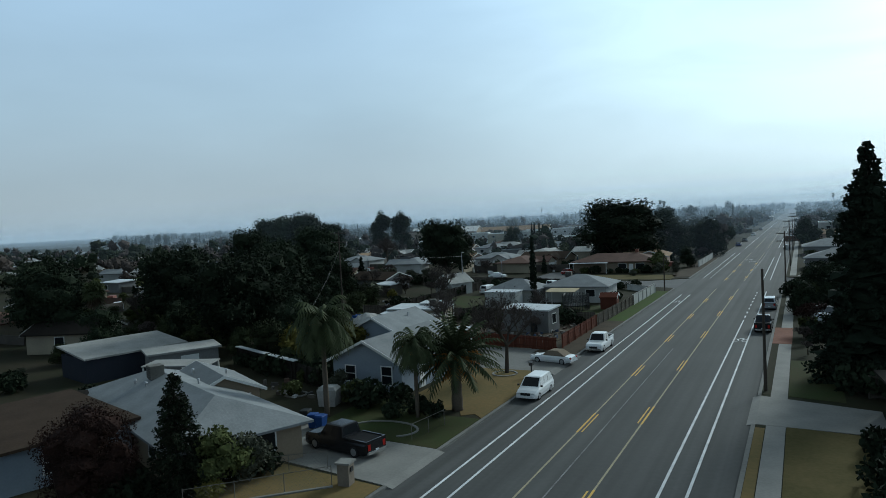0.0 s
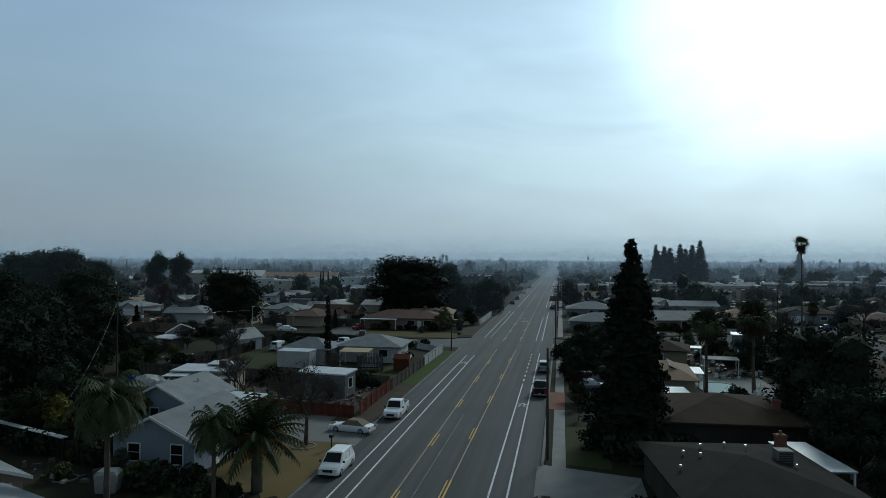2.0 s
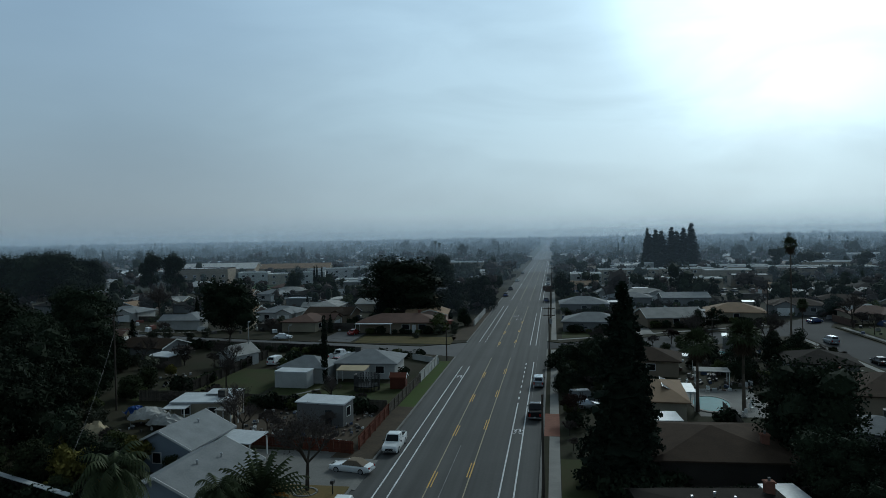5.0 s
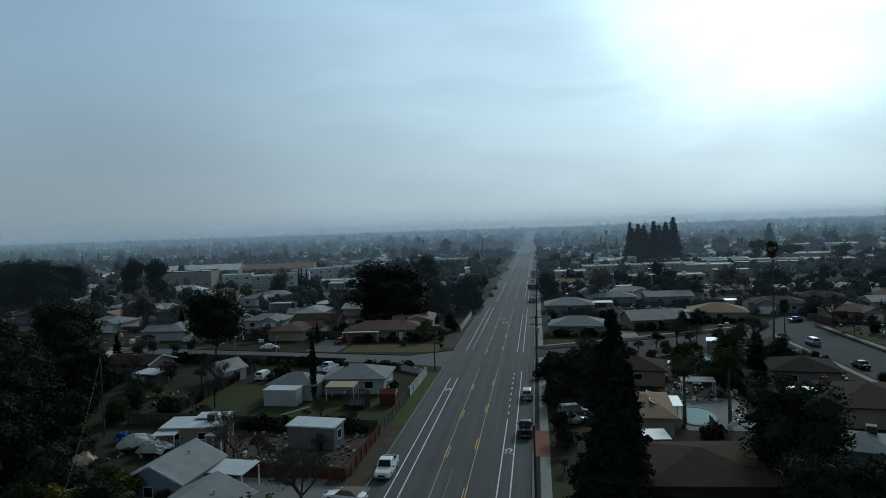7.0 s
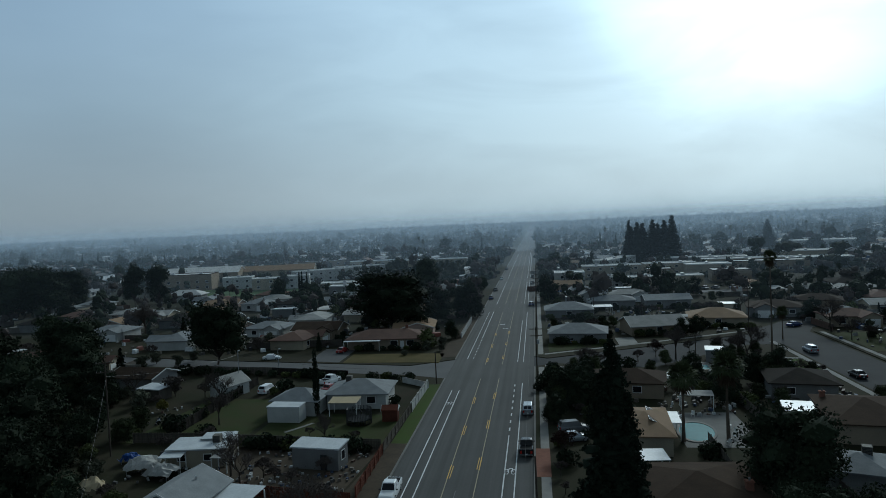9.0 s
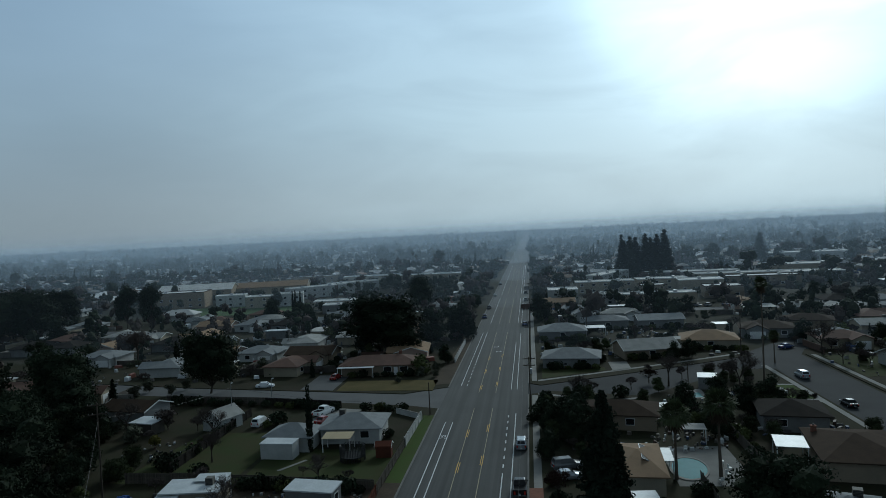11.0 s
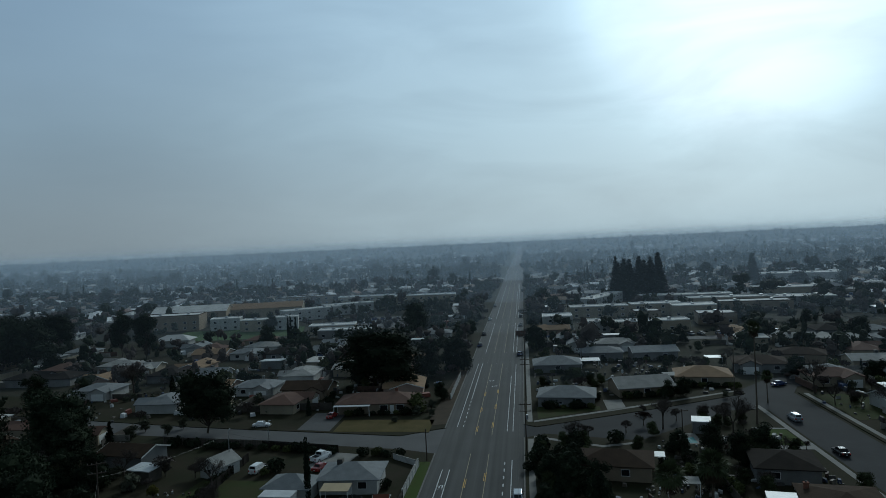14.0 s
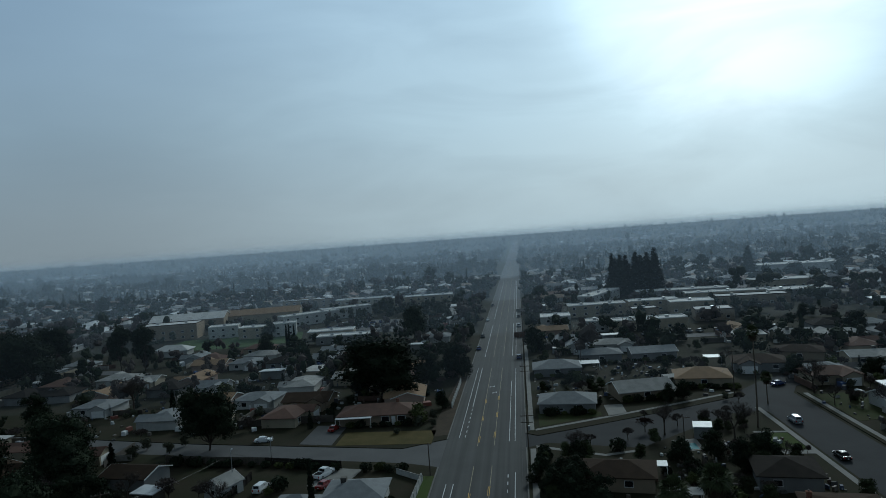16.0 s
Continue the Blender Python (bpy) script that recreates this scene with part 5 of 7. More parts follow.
house("grey corner house with a blue-grey roof", at(19.6, 170.5, -6), 13.5, 10.0, 2.4, 1.7, "hip", ST_GREY, SHINGLE_G, 0.5, wins=(("s", 3, 1.0, 1.4, 1.0),))
house("pale-roofed cream house with a patio", at(39.0, 180.0, 10), 14.0, 10.5, 2.4, 1.8, "gable", ST_TAN, SHINGLE_L, 0.5, wins=(("s", 0, 1.0, 1.4, 1.0),))
house("cream ranch house with a tan shingle roof", at(57.4, 191.0, -8), 14.0, 11.0, 2.4, 1.9, "hip", ST_CREAM, SHINGLE_T, 0.5, wins=(("s", 0, 1.0, 1.4, 1.0),))
house("grey house with a blue-grey hipped roof", at(19.2, 212.5, 0), 14.0, 10.5, 2.4, 1.8, "hip", ST_GREY, SHINGLE_G, 0.5, wins=(("s", 0, 1.0, 1.4, 1.0),))

house("blue-grey roofed house with a pale side wall", at(34.5, 229.0, 0), 13.0, 9.0, 2.7, 1.3, "hip", ST_GREY, SHINGLE_G, 0.5, wins=(("s", 0, 1.0, 1.4, 1.0),))
house("long low house with a blue-grey roof", at(51.0, 228.0, 3), 14.0, 9.0, 2.7, 1.3, "gable", ST_GREY, SHINGLE_G, 0.5, wins=(("s", -3, 1.0, 1.4, 1.0), ("s", 3, 1.0, 1.4, 1.0)))
house("brown-roofed house with a white garage door", at(77.0, 205.0, -12), 14.0, 10.0, 2.7, 1.5, "hip", ST_GREY, SHINGLE_B, 0.6, wins=(("s", 4, 1.0, 1.4, 1.0),), wing=(-3.0, 5.4, 2.4))
house("brown-roofed house beside a cross street", at(93.0, 217.0, -20), 13.0, 9.0, 2.7, 1.4, "hip", ST_TAN, SHINGLE_B, 0.5, wins=(("s", 0, 1.0, 1.4, 1.0),))
canopy("white sheet carport beside a house", at(29.5, 214.5, 0), 6.0, 5.0, 2.4, 0.1)
canopy("white sheet patio roof behind a house", at(66.5, 214.0, -6), 5.0, 4.0, 2.4, 0.1)
canopy("pale sheet patio roof between houses", at(49.5, 190.0, 10), 5.0, 4.0, 2.4, 0.1, SHINGLE_L)

# ---- parked vehicles ----
minivan("white minivan parked at the kerb", at(-7.6, 54.6, -90, 0), P_WHITE)
pickup("white crew-cab pickup truck parked at the kerb", at(-7.5, 74.5, -90, 0), P_WHITE)
vehicle("white convertible with a tan soft top in a driveway", at(-10.0, 66.4, 170, 0.05), P_WHITE, 4.8, 1.8, 1.42, 0.88, cab=(0.30, 0.45, 0.70, 0.88), top=CLOTH, name="convertible_car", category="car")
pickup("black crew-cab pickup truck in a driveway", at(-14.5, 37.8, 170, BZ + 0.04), P_BLACK, 6.3)
vehicle("dark maroon sedan beside the house", at(-20.3, 37.0, 158, BZ + 0.04), P_MAROON, 4.6, 1.78, 1.4)
suv("silver suv parked at the kerb", at(7.75, 107.6, 90, 0), P_SILVER)
pickup("black pickup truck parked at the kerb", at(7.75, 89.2, 90, 0), P_BLACK, 5.2)

# ---- main trees ----
plant("redwood", 16.6, 65.5, 1.03, 0, sz=1.06)
plant("date_palm", -11.5, 48.2, 1.0, 20)
plant("queen_palm", -13.5, 45.6, 1.0, 0)
plant("queen_palm", -20.3, 43.6, 1.34, 70, label="tall queen palm with a pale trunk and ragged drooping fronds")
plant("bare", -12.6, 60.7, 1.28, 0)
plant("fan_palm", 57.9, 148.6, 0.97)
plant("cypress", -26.3, 105.6, 0.55, sz=1.0)
plant("tall_oak", -150, 253, 1.0)
plant("tall_oak", -140, 253, 0.97)
plant("oak", -64, 148, 1.2)
plant("oak", -32, 190, 1.8, sz=1.22)
plant("tall_oak", -27, 197, 0.74)
plant("oak_b", -38.5, 197, 0.95)
plant("oak_b", -21, 206, 1.25)
for i, (x, y, h) in enumerate(((67, 432, 0.9), (71, 425, 0.95), (75, 430, 0.92), (80, 424, 1.0), (86, 420, 0.98), (90, 418, 1.08), (69, 436, 0.85), (84, 430, 0.9))):
    plant("tall_conifer", x, y, 1.45, sz=h, z=0)

# ---- fences and walls ----
board_fence("red-stained board fence along the road shoulder", -11.2, 72.9, -11.4, 88.0, 1.5, WOOD_R)
board_fence("red-stained board fence along a driveway", -26.0, 73.8, -11.2, 71.4, 1.4, WOOD_R)
board_fence("weathered grey board fence along the verge", -11.4, 88.2, -11.1, 107.6, 1.5, WOOD_G)
block_wall("white painted block wall at the street corner", -11.1, 107.9, -10.9, 123.5, 1.5, ST_WHITE)
block_wall("low white painted block wall along the side street", -10.9, 123.5, -16.5, 128.0, 1.0, ST_WHITE)
board_fence("weathered board fence between back yards", -34.0, 91.6, -12.0, 89.4, 1.5, WOOD_G)
board_fence("dark board fence between back yards", -45.3, 96.0, -45.6, 128.0, 1.7, WOOD_D)
board_fence("dark board fence along the side street", -46.0, 136.0, -28.5, 132.0, 1.6, WOOD_D)
board_fence("dark board fence behind a white cottage", -70.0, 139.5, -46.0, 136.0, 1.6, WOOD_G)
tall_fence = board_fence("tall dark board fence with a pale cap", -42.6, 57.2, -30.8, 52.6, 1.8, WOOD_D)
part("cap", Shape().box(-0.1, -0.3, 1.82, 12.7, 0.28, 1.9), ROOF_W, tall_fence, "pale sheet cap along the top")
board_fence("dark board fence between back yards and a side yard", -30.8, 52.6, -26.5, 50.6, 1.7, WOOD_D)
board_fence("weathered board fence beside a shed", -50.0, 92.0, -34.5, 92.0, 1.6, WOOD_G)
board_fence("dark board fence between back yards", 31.5, 62.0, 31.5, 92.0, 1.7, WOOD_G)
board_fence("dark board fence beside a patio", 16.0, 60.0, 31.5, 62.0, 1.7, WOOD_G)
board_fence("dark board fence between back yards", 41.0, 70.0, 41.0, 128.0, 1.7, WOOD_G)
block_wall("long cream block wall beside a street", -173.5, 217, -171.5, 262, 2.0, ST_CREAM)
block_wall("white block wall at the roadside", -10.2, 176, -10.2, 205, 1.4, ST_WHITE)


def chain_fence(label, x0, y0, x1, y1, h=1.1):
    L = math.hypot(x1 - x0, y1 - y0)
    f = thing("chain_link_fence", label, "fence", pose(x0, y0, BZ, 0, 0, math.degrees(math.atan2(y1 - y0, x1 - x0))))
    n = max(2, int(L / 2.2))
    for i in range(n + 1):
        part("post", Shape().tube((L * i / n, 0, -0.1), (L * i / n, 0, h + 0.05), 0.024, 0.024, 6), COOLER, f)
    part("top_rail", Shape().tube((0, 0, h), (L, 0, h), 0.02, 0.02, 6), COOLER, f)
    s = Shape()
    k = int(L / 0.22)
    for i in range(k):
        a, b = i * 0.22, min(L, i * 0.22 + h)
        s.tube((a, 0, 0.02), (b, 0, 0.02 + (b - a)), 0.003, 0.003, 3, False)
        s.tube((a, 0, min(h, 0.02 + (b - a))), (b, 0, 0.02), 0.003, 0.003, 3, False)
    tagged(part("mesh", s, METAL_D, f), kind="stuff")


chain_fence("low grey chain-link fence round a front yard", -11.2, 40.8, -10.7, 44.5)
chain_fence("low grey chain-link fence beside a driveway", -20.5, 29.0, -13.4, 34.6)
chain_fence("low grey chain-link fence beside a driveway", -17.0, 27.0, -11.6, 32.6)

# ---- poles, lamps, wires ----
utility_pole("tall dark wooden utility pole beside the road", at(9.2, 60.2, 0), 9.5, 0)
utility_pole("tall dark wooden utility pole with crossarms", at(9.3, 131.5, 0), 9.6, 2, True)
utility_pole("tall dark wooden utility pole with crossarms", at(9.4, 175, 0), 10.5, 2)
utility_pole("tall dark wooden utility pole with crossarms", at(9.4, 230, 0), 10.5, 2)
utility_pole("tall dark wooden utility pole with crossarms", at(9.4, 290, 0), 10.5, 2)
utility_pole("weathered wooden utility pole in a back yard", at(39.4, 134.0, 0), 7.2, 1)
utility_pole("wooden pole at the street corner", at(-9.7, 126.5, 90), 6.2, 0)
utility_pole("tall dark wooden utility pole behind the houses", at(62, 178, 0), 11, 1)
utility_pole("wooden utility pole behind low houses", at(27, 215, 0), 8, 1)
utility_pole("tall dark wooden utility pole behind the gardens", at(-50.0, 86.5, 30), 13.5, 2)
street_lamp("grey pole lamp with a pale head in a yard", at(-46.9, 121.8, 90), 7.6, 0.2)
street_lamp("short grey pole lamp beside a street", at(-45.4, 138.0, 70), 4.8, 0.3)
for a, b in (((8.3, 131.5, 9.5), (8.4, 175, 10.3)), ((10.3, 131.5, 9.5), (10.4, 175, 10.3)), ((8.3, 60.2, 9.2), (8.3, 131.5, 9.5)), ((10.4, 175, 10.3), (10.4, 230, 10.3)), ((8.4, 175, 10.3), (8.4, 230, 10.3))):
    wire(a, b)
wire((-46.9, 121.8, 7.3), (-20.0, 118, 5.0))
wire((39.4, 134, 7.2), (62, 178, 9.0))
wire((-50.0, 86.5, 11.0), (-33.0, 56.0, 4.6), 0.8)
wire((-50.0, 86.5, 10.6), (-74.0, 60.0, 4.0), 0.9)
wire((-50.0, 86.5, 11.4), (-46.9, 121.8, 7.3), 0.8)

# ---- clutter of the near yards ----
def wheelie_bin(label, m, material):
    t = thing("wheelie_bin", label, "bin", m)
    part("tub", Shape().loft([[(-0.24, -0.28, 0.06), (0.24, -0.28, 0.06), (0.24, 0.28, 0.06), (-0.24, 0.28, 0.06)], [(-0.32, -0.38, 0.98), (0.32, -0.38, 0.98), (0.32, 0.38, 0.98), (-0.32, 0.38, 0.98)]]), material, t)
    part("lid", Shape().loft([[(-0.34, -0.42, 0.98), (0.34, -0.42, 0.98), (0.34, 0.4, 0.98), (-0.34, 0.4, 0.98)], [(-0.3, -0.36, 1.08), (0.3, -0.36, 1.08), (0.3, 0.36, 1.06), (-0.3, 0.36, 1.06)]]), material, t)
    for x in (-0.26, 0.26):
        part("wheel", Shape().tube((x - 0.03, 0.3, 0.1), (x + 0.03, 0.3, 0.1), 0.1, 0.1, 10), RUBBER, t)


wheelie_bin("blue plastic wheeled bin beside a driveway", at(-19.4, 40.8, 20, BZ + 0.04), PLASTIC_B)
wheelie_bin("blue plastic wheeled bin beside a driveway", at(-18.6, 40.7, 5, BZ + 0.04), PLASTIC_B)
wheelie_bin("dark green plastic wheeled bin", at(-20.7, 41.6, 15), PLASTIC_D)
wheelie_bin("dark plastic wheeled bin beside a wall", at(15.9, 46.0, 0), PLASTIC_D)


def brick_pillar(label, m):
    t = thing("mailbox_pillar", label, "mailbox")
    t.matrix_basis = m
    part("pillar", Shape().box(-0.35, -0.35, 0, 0.35, 0.35, 1.25), mat("stone_facing", (0.19, 0.16, 0.13), (0.13, 0.11, 0.09), 0.95, 2.0, 6.0, bump=0.5), t)
    part("cap", Shape().box(-0.45, -0.45, 1.25, 0.45, 0.45, 1.35), CONCRETE, t)
    part("letterbox", Shape().box(0.34, -0.14, 0.8, 0.42, 0.14, 1.05), METAL_D, t)


brick_pillar("square stone mailbox pillar at the driveway edge", at(-10.9, 33.0, 10))


def mailbox(label, m):
    t = thing("mailbox", label, "mailbox", m)
    part("post", Shape().box(-0.05, -0.05, -0.1, 0.05, 0.05, 1.0), METAL_D, t)
    part("box", Shape().box(-0.15, -0.25, 1.0, 0.15, 0.25, 1.3), METAL_D, t)


mailbox("black mailbox on a post at the kerb", at(-9.9, 60.0, 0))


def water_tank(label, m):
    t = thing("storage_box", label, "storage box", m)
    part("body", Shape().loft([[(-0.7, -0.6, 0), (0.7, -0.6, 0), (0.7, 0.6, 0), (-0.7, 0.6, 0)], [(-0.8, -0.65, 1.3), (0.8, -0.65, 1.3), (0.8, 0.65, 1.3), (-0.8, 0.65, 1.3)], [(-0.6, -0.5, 1.55), (0.6, -0.5, 1.55), (0.6, 0.5, 1.55), (-0.6, 0.5, 1.55)]]), TARP_W, t)


water_tank("white covered storage box in a side yard", at(-22.2, 46.4, 15))


def tarp(label, m, w, d, h, material, seed):
    """A sagging canvas thrown over a frame."""
    rng = np.random.default_rng(seed)
    t = thing("tarpaulin", label, "tarpaulin", m)
    n = 9
    v, f = [], []
    for j in range(n):
        for i in range(n):
            x, y = w * (i / (n - 1) - 0.5), d * (j / (n - 1) - 0.5)
            r = max(abs(x) / (w / 2), abs(y) / (d / 2))
            z = h * (1 - 0.55 * r ** 1.6) + 0.12 * rng.normal() + (0.35 if (i, j) in ((2, 2), (6, 5)) else 0)
            v.append((x + 0.1 * rng.normal(), y + 0.1 * rng.normal(), max(0.2, z)))
    f = [(j * n + i, j * n + i + 1, (j + 1) * n + i + 1, (j + 1) * n + i) for j in range(n - 1) for i in range(n - 1)]
    part("sheet", Shape().poly(v, f), material, t)
    for i, j in ((1, 1), (n - 2, 1), (n - 2, n - 2), (1, n - 2)):
        x, y, z = v[j * n + i]
        part("pole", Shape().tube((x, y, 0), (x, y, z), 0.03, 0.03, 6), METAL, t)


tarp("sagging off-white tarpaulin over yard goods", at(-41.8, 81.0, 20), 4.2, 3.6, 2.0, TARP_W, 1)
tarp("sagging pale canvas tarpaulin", at(-37.8, 78.8, -10), 3.8, 3.2, 1.9, TARP_W, 2)
tarp("blue plastic tarpaulin over a heap", at(-45.5, 84.0, 0), 2.2, 2.0, 1.4, PLASTIC_B, 3)
tarp("cream tarpaulin over a heap beside trees", at(-43.5, 73.0, 30), 3.0, 2.6, 2.2, TARP_T, 4)


def trampoline(label, m):
    t = thing("trampoline", label, "trampoline", m)
    k = 16
    ring = lambda r, z: [(r * math.cos(6.283 * i / k), r * math.sin(6.283 * i / k), z) for i in range(k)]  # noqa: E731
    part("mat", Shape().poly(ring(1.75, 0.82), [tuple(range(k))]), PLASTIC_D, t)
    part("rim", Shape().loft([ring(2.0, 0.75), ring(2.0, 0.88), ring(1.72, 0.86), ring(1.72, 0.77)], caps=False), PLASTIC_D, t)
    net = Shape()
    for i in range(48):
        a = 6.283 * i / 48
        net.tube((1.95 * math.cos(a), 1.95 * math.sin(a), 0.1), (1.95 * math.cos(a), 1.95 * math.sin(a), 2.4), 0.05, 0.05, 3, False)
    for j in range(12):
        for i in range(k):
            z = 0.95 + j * 0.13
            net.tube((1.95 * math.cos(6.283 * i / k), 1.95 * math.sin(6.283 * i / k), z), (1.95 * math.cos(6.283 * (i + 1) / k), 1.95 * math.sin(6.283 * (i + 1) / k), z), 0.012, 0.012, 3, False)
    tagged(part("safety_net", net, METAL_D, t), kind="stuff")
    for i in range(6):
        a = 6.283 * i / 6
        part("leg", Shape().tube((1.9 * math.cos(a), 1.9 * math.sin(a), 0), (1.95 * math.cos(a), 1.95 * math.sin(a), 2.45), 0.03, 0.03, 6), METAL_D, t)


trampoline("round dark trampoline with a safety net on the lawn", at(-18.2, 101.5, 0))
house("small red wooden garden shed", at(-13.6, 103.3, 3), 2.4, 1.8, 1.8, 0.5, "gable", WOOD_R, WOOD_R, 0.15, name="garden_shed", category="shed")
single("garden_path", Shape().box(0, -0.3, 0, 5.5, 0.3, 0.05), CONCRETE, "narrow pale concrete garden path", "path", pose(-28.6, 97.0, BZ, 0, 0, 58), kind="structure")
slab("corner_drive", [(-33, 123), (-26, 120), (-24, 131), (-30, 132.5)], BZ + 0.03, CONCRETE, "pale concrete driveway off the side street", "driveway", z0=-0.05)
pickup("white pickup truck in a driveway", at(-31.0, 128.0, 70), P_WHITE)
vehicle("dark red sedan in a driveway", at(-29.2, 122.3, 70), P_RED)
vehicle("white sedan parked beside the side street", at(-52.8, 152.6, 8, 0.02), P_WHITE)
vehicle("bright red sedan under a carport", at(-37.6, 159.5, 80), P_RED)
suv("white van-like car beside a shed", at(-41.2, 121.5, 80), P_WHITE)
suv("white suv in a front driveway", at(15.6, 168.5, 60), P_WHITE)
vehicle("silver sedan in a front driveway", at(18.2, 166.6, 60), P_SILVER)
suv("dark grey suv in a driveway behind trees", at(14.4, 97.5, 15), P_GREY)
vehicle("silver sedan in a driveway behind trees", at(14.2, 93.3, 15), P_SILVER)
suv("black and white suv parked in a residential street", at(66.5, 151.5, 92, 0.03), P_SILVER)
vehicle("blue sedan at a street corner", at(75.0, 184.5, 30, 0.03), P_BLUE)
vehicle("black sedan parked in a residential street", at(65.8, 128.5, 92, 0.03), P_BLACK)
suv("white suv parked in a residential street", at(66.0, 108.0, 92, 0.03), P_WHITE)
slab("garden_lawn", [(56.0, 134.5), (62.0, 133.5), (62.0, 144.0), (56.5, 144.6)], BZ + 0.03, LAWN_G, "green square front lawn", "lawn", z0=0)
slab("footpath_side", [(62.3, -60), (63.4, -60), (63.4, 164), (62.3, 164)], BZ + 0.03, CONCRETE, "pale concrete footpath", "pavement", z0=0)
slab("footpath_opposite", [(77.4, 60), (78.5, 60), (78.5, 175), (77.4, 175)], BZ + 0.03, CONCRETE, "pale concrete footpath", "pavement", z0=0)
slab("lawn_opposite", [(79.0, 150), (90, 152), (90, 174), (79.0, 173)], BZ + 0.03, GRASS, "dark green front lawn", "lawn", z0=0)
slab("path_garden", [(55.8, 144.9), (62.2, 144.3), (62.2, 145.3), (55.8, 145.9)], BZ + 0.03, CONCRETE, "pale garden path", "path", z0=0)
slab("driveway_side", [(54.0, 131.5), (62.3, 131.0), (62.3, 133.2), (54.0, 134.0)], BZ + 0.03, CONCRETE, "pale concrete driveway", "driveway", z0=0)
slab("footpath_north", [(11, 152.5), (28, 160.5), (44, 168.5), (62, 178), (62, 179.2), (44, 169.8), (28, 161.8), (11, 153.8)], BZ + 0.03, CONCRETE, "pale concrete footpath", "pavement", z0=0)
slab("footpath_corner", [(10.9, 140.5), (24.3, 133.8), (31.5, 136.0), (31.0, 137.0), (24.3, 135.0), (10.9, 142)], BZ + 0.03, CONCRETE, "pale concrete footpath", "pavement", z0=0)
slab("lawn_corner", [(12, 155.2), (27, 162.5), (27, 166), (12, 166)], BZ + 0.025, GRASS, "dull green corner lawn", "lawn", z0=0)
slab("driveway_corner", [(28.5, 161.5), (33, 164), (33, 172), (28.5, 172)], BZ + 0.03, CONCRETE, "pale concrete driveway", "driveway", z0=0)
slab("lawn_patio", [(31.5, 50), (40.5, 50), (40.5, 68), (31.5, 66)], BZ + 0.025, GRASS, "dull green back lawn", "lawn", z0=0)


# ---- small garden edging ----
def edging(label, pts, name="garden_edging"):
    s_ = Shape()
    for p, q in zip(pts, pts[1:]):
        d = Vector((q[0] - p[0], q[1] - p[1], 0)).normalized()
        o = Vector((-d.y, d.x, 0)) * 0.09
        a, b = Vector((p[0], p[1], 0)), Vector((q[0], q[1], 0))
        s_.prism([tuple((a - o)[:2]), tuple((b - o)[:2]), tuple((b + o)[:2]), tuple((a + o)[:2])], 0.0, BZ + 0.09)
    single(name, s_, CONCRETE, label, "garden edging")


edging("curved pale concrete garden edging", [(-14.4 + 2.6 * math.cos(a * 0.2), 42.3 + 1.7 * math.sin(a * 0.2)) for a in range(-4, 19)])
edging("low pale kerb edging along a front yard", [(-17.5, 26.5), (-14.2, 29.8), (-11.4, 32.4)])
edging("pale kerb edging beside a planting bed", [(-21.5, 32.4), (-18.0, 34.2), (-17.4, 35.2), (-17.7, 35.6)])
edging("ring of pale stones on the grass", [(-27.2 + 1.0 * math.cos(a * 0.5), 48.2 + 0.9 * math.sin(a * 0.5)) for a in range(14)])
edging("dirt ring kerb round a bare tree", [(-12.6 + 1.1 * math.cos(a * 0.5), 60.2 + 1.1 * math.sin(a * 0.5)) for a in range(14)])

# ---- swimming pool yard ----
def pool(m):
    t = thing("swimming_pool", "kidney-shaped swimming pool with turquoise water", "swimming pool", m)
    k = 28
    rad = lambda a: 1 + 0.1 * math.cos(2 * a) - 0.12 * math.cos(a)  # noqa: E731
    ring = lambda r, z: [(r * 2.15 * rad(6.283 * i / k) * math.cos(6.283 * i / k), r * 4.6 * rad(6.283 * i / k) * math.sin(6.283 * i / k), z) for i in range(k)]  # noqa: E731
    part("coping", Shape().loft([ring(1.14, 0.0), ring(1.14, 0.10), ring(1.0, 0.10), ring(1.0, 0.0)], caps=False), CONCRETE, t)
    part("water", Shape().poly(ring(1.0, 0.05), [tuple(range(k))]), POOL, t)


slab("pool_deck", [(28.5, 90.5), (38.5, 90.5), (38.5, 106.5), (28.5, 106.5)], BZ + 0.02, CONCRETE_OLD, "pale concrete pool deck", "pavement", z0=0)
pool(at(31.4, 97.0, -8, BZ + 0.03))


def patio_chair(label, m, group="chairs round the pool"):
    t = thing("patio_chair", label, "chair", m, group)
    part("seat", Shape().box(-0.25, -0.25, 0.4, 0.25, 0.25, 0.45), TRIM, t)
    part("backrest", Shape().box(-0.25, 0.22, 0.45, 0.25, 0.27, 0.9), TRIM, t)
    for x in (-0.22, 0.22):
        for y in (-0.22, 0.22):
            part("leg", Shape().box(x - 0.02, y - 0.02, 0, x + 0.02, y + 0.02, 0.4), TRIM, t)
    return t


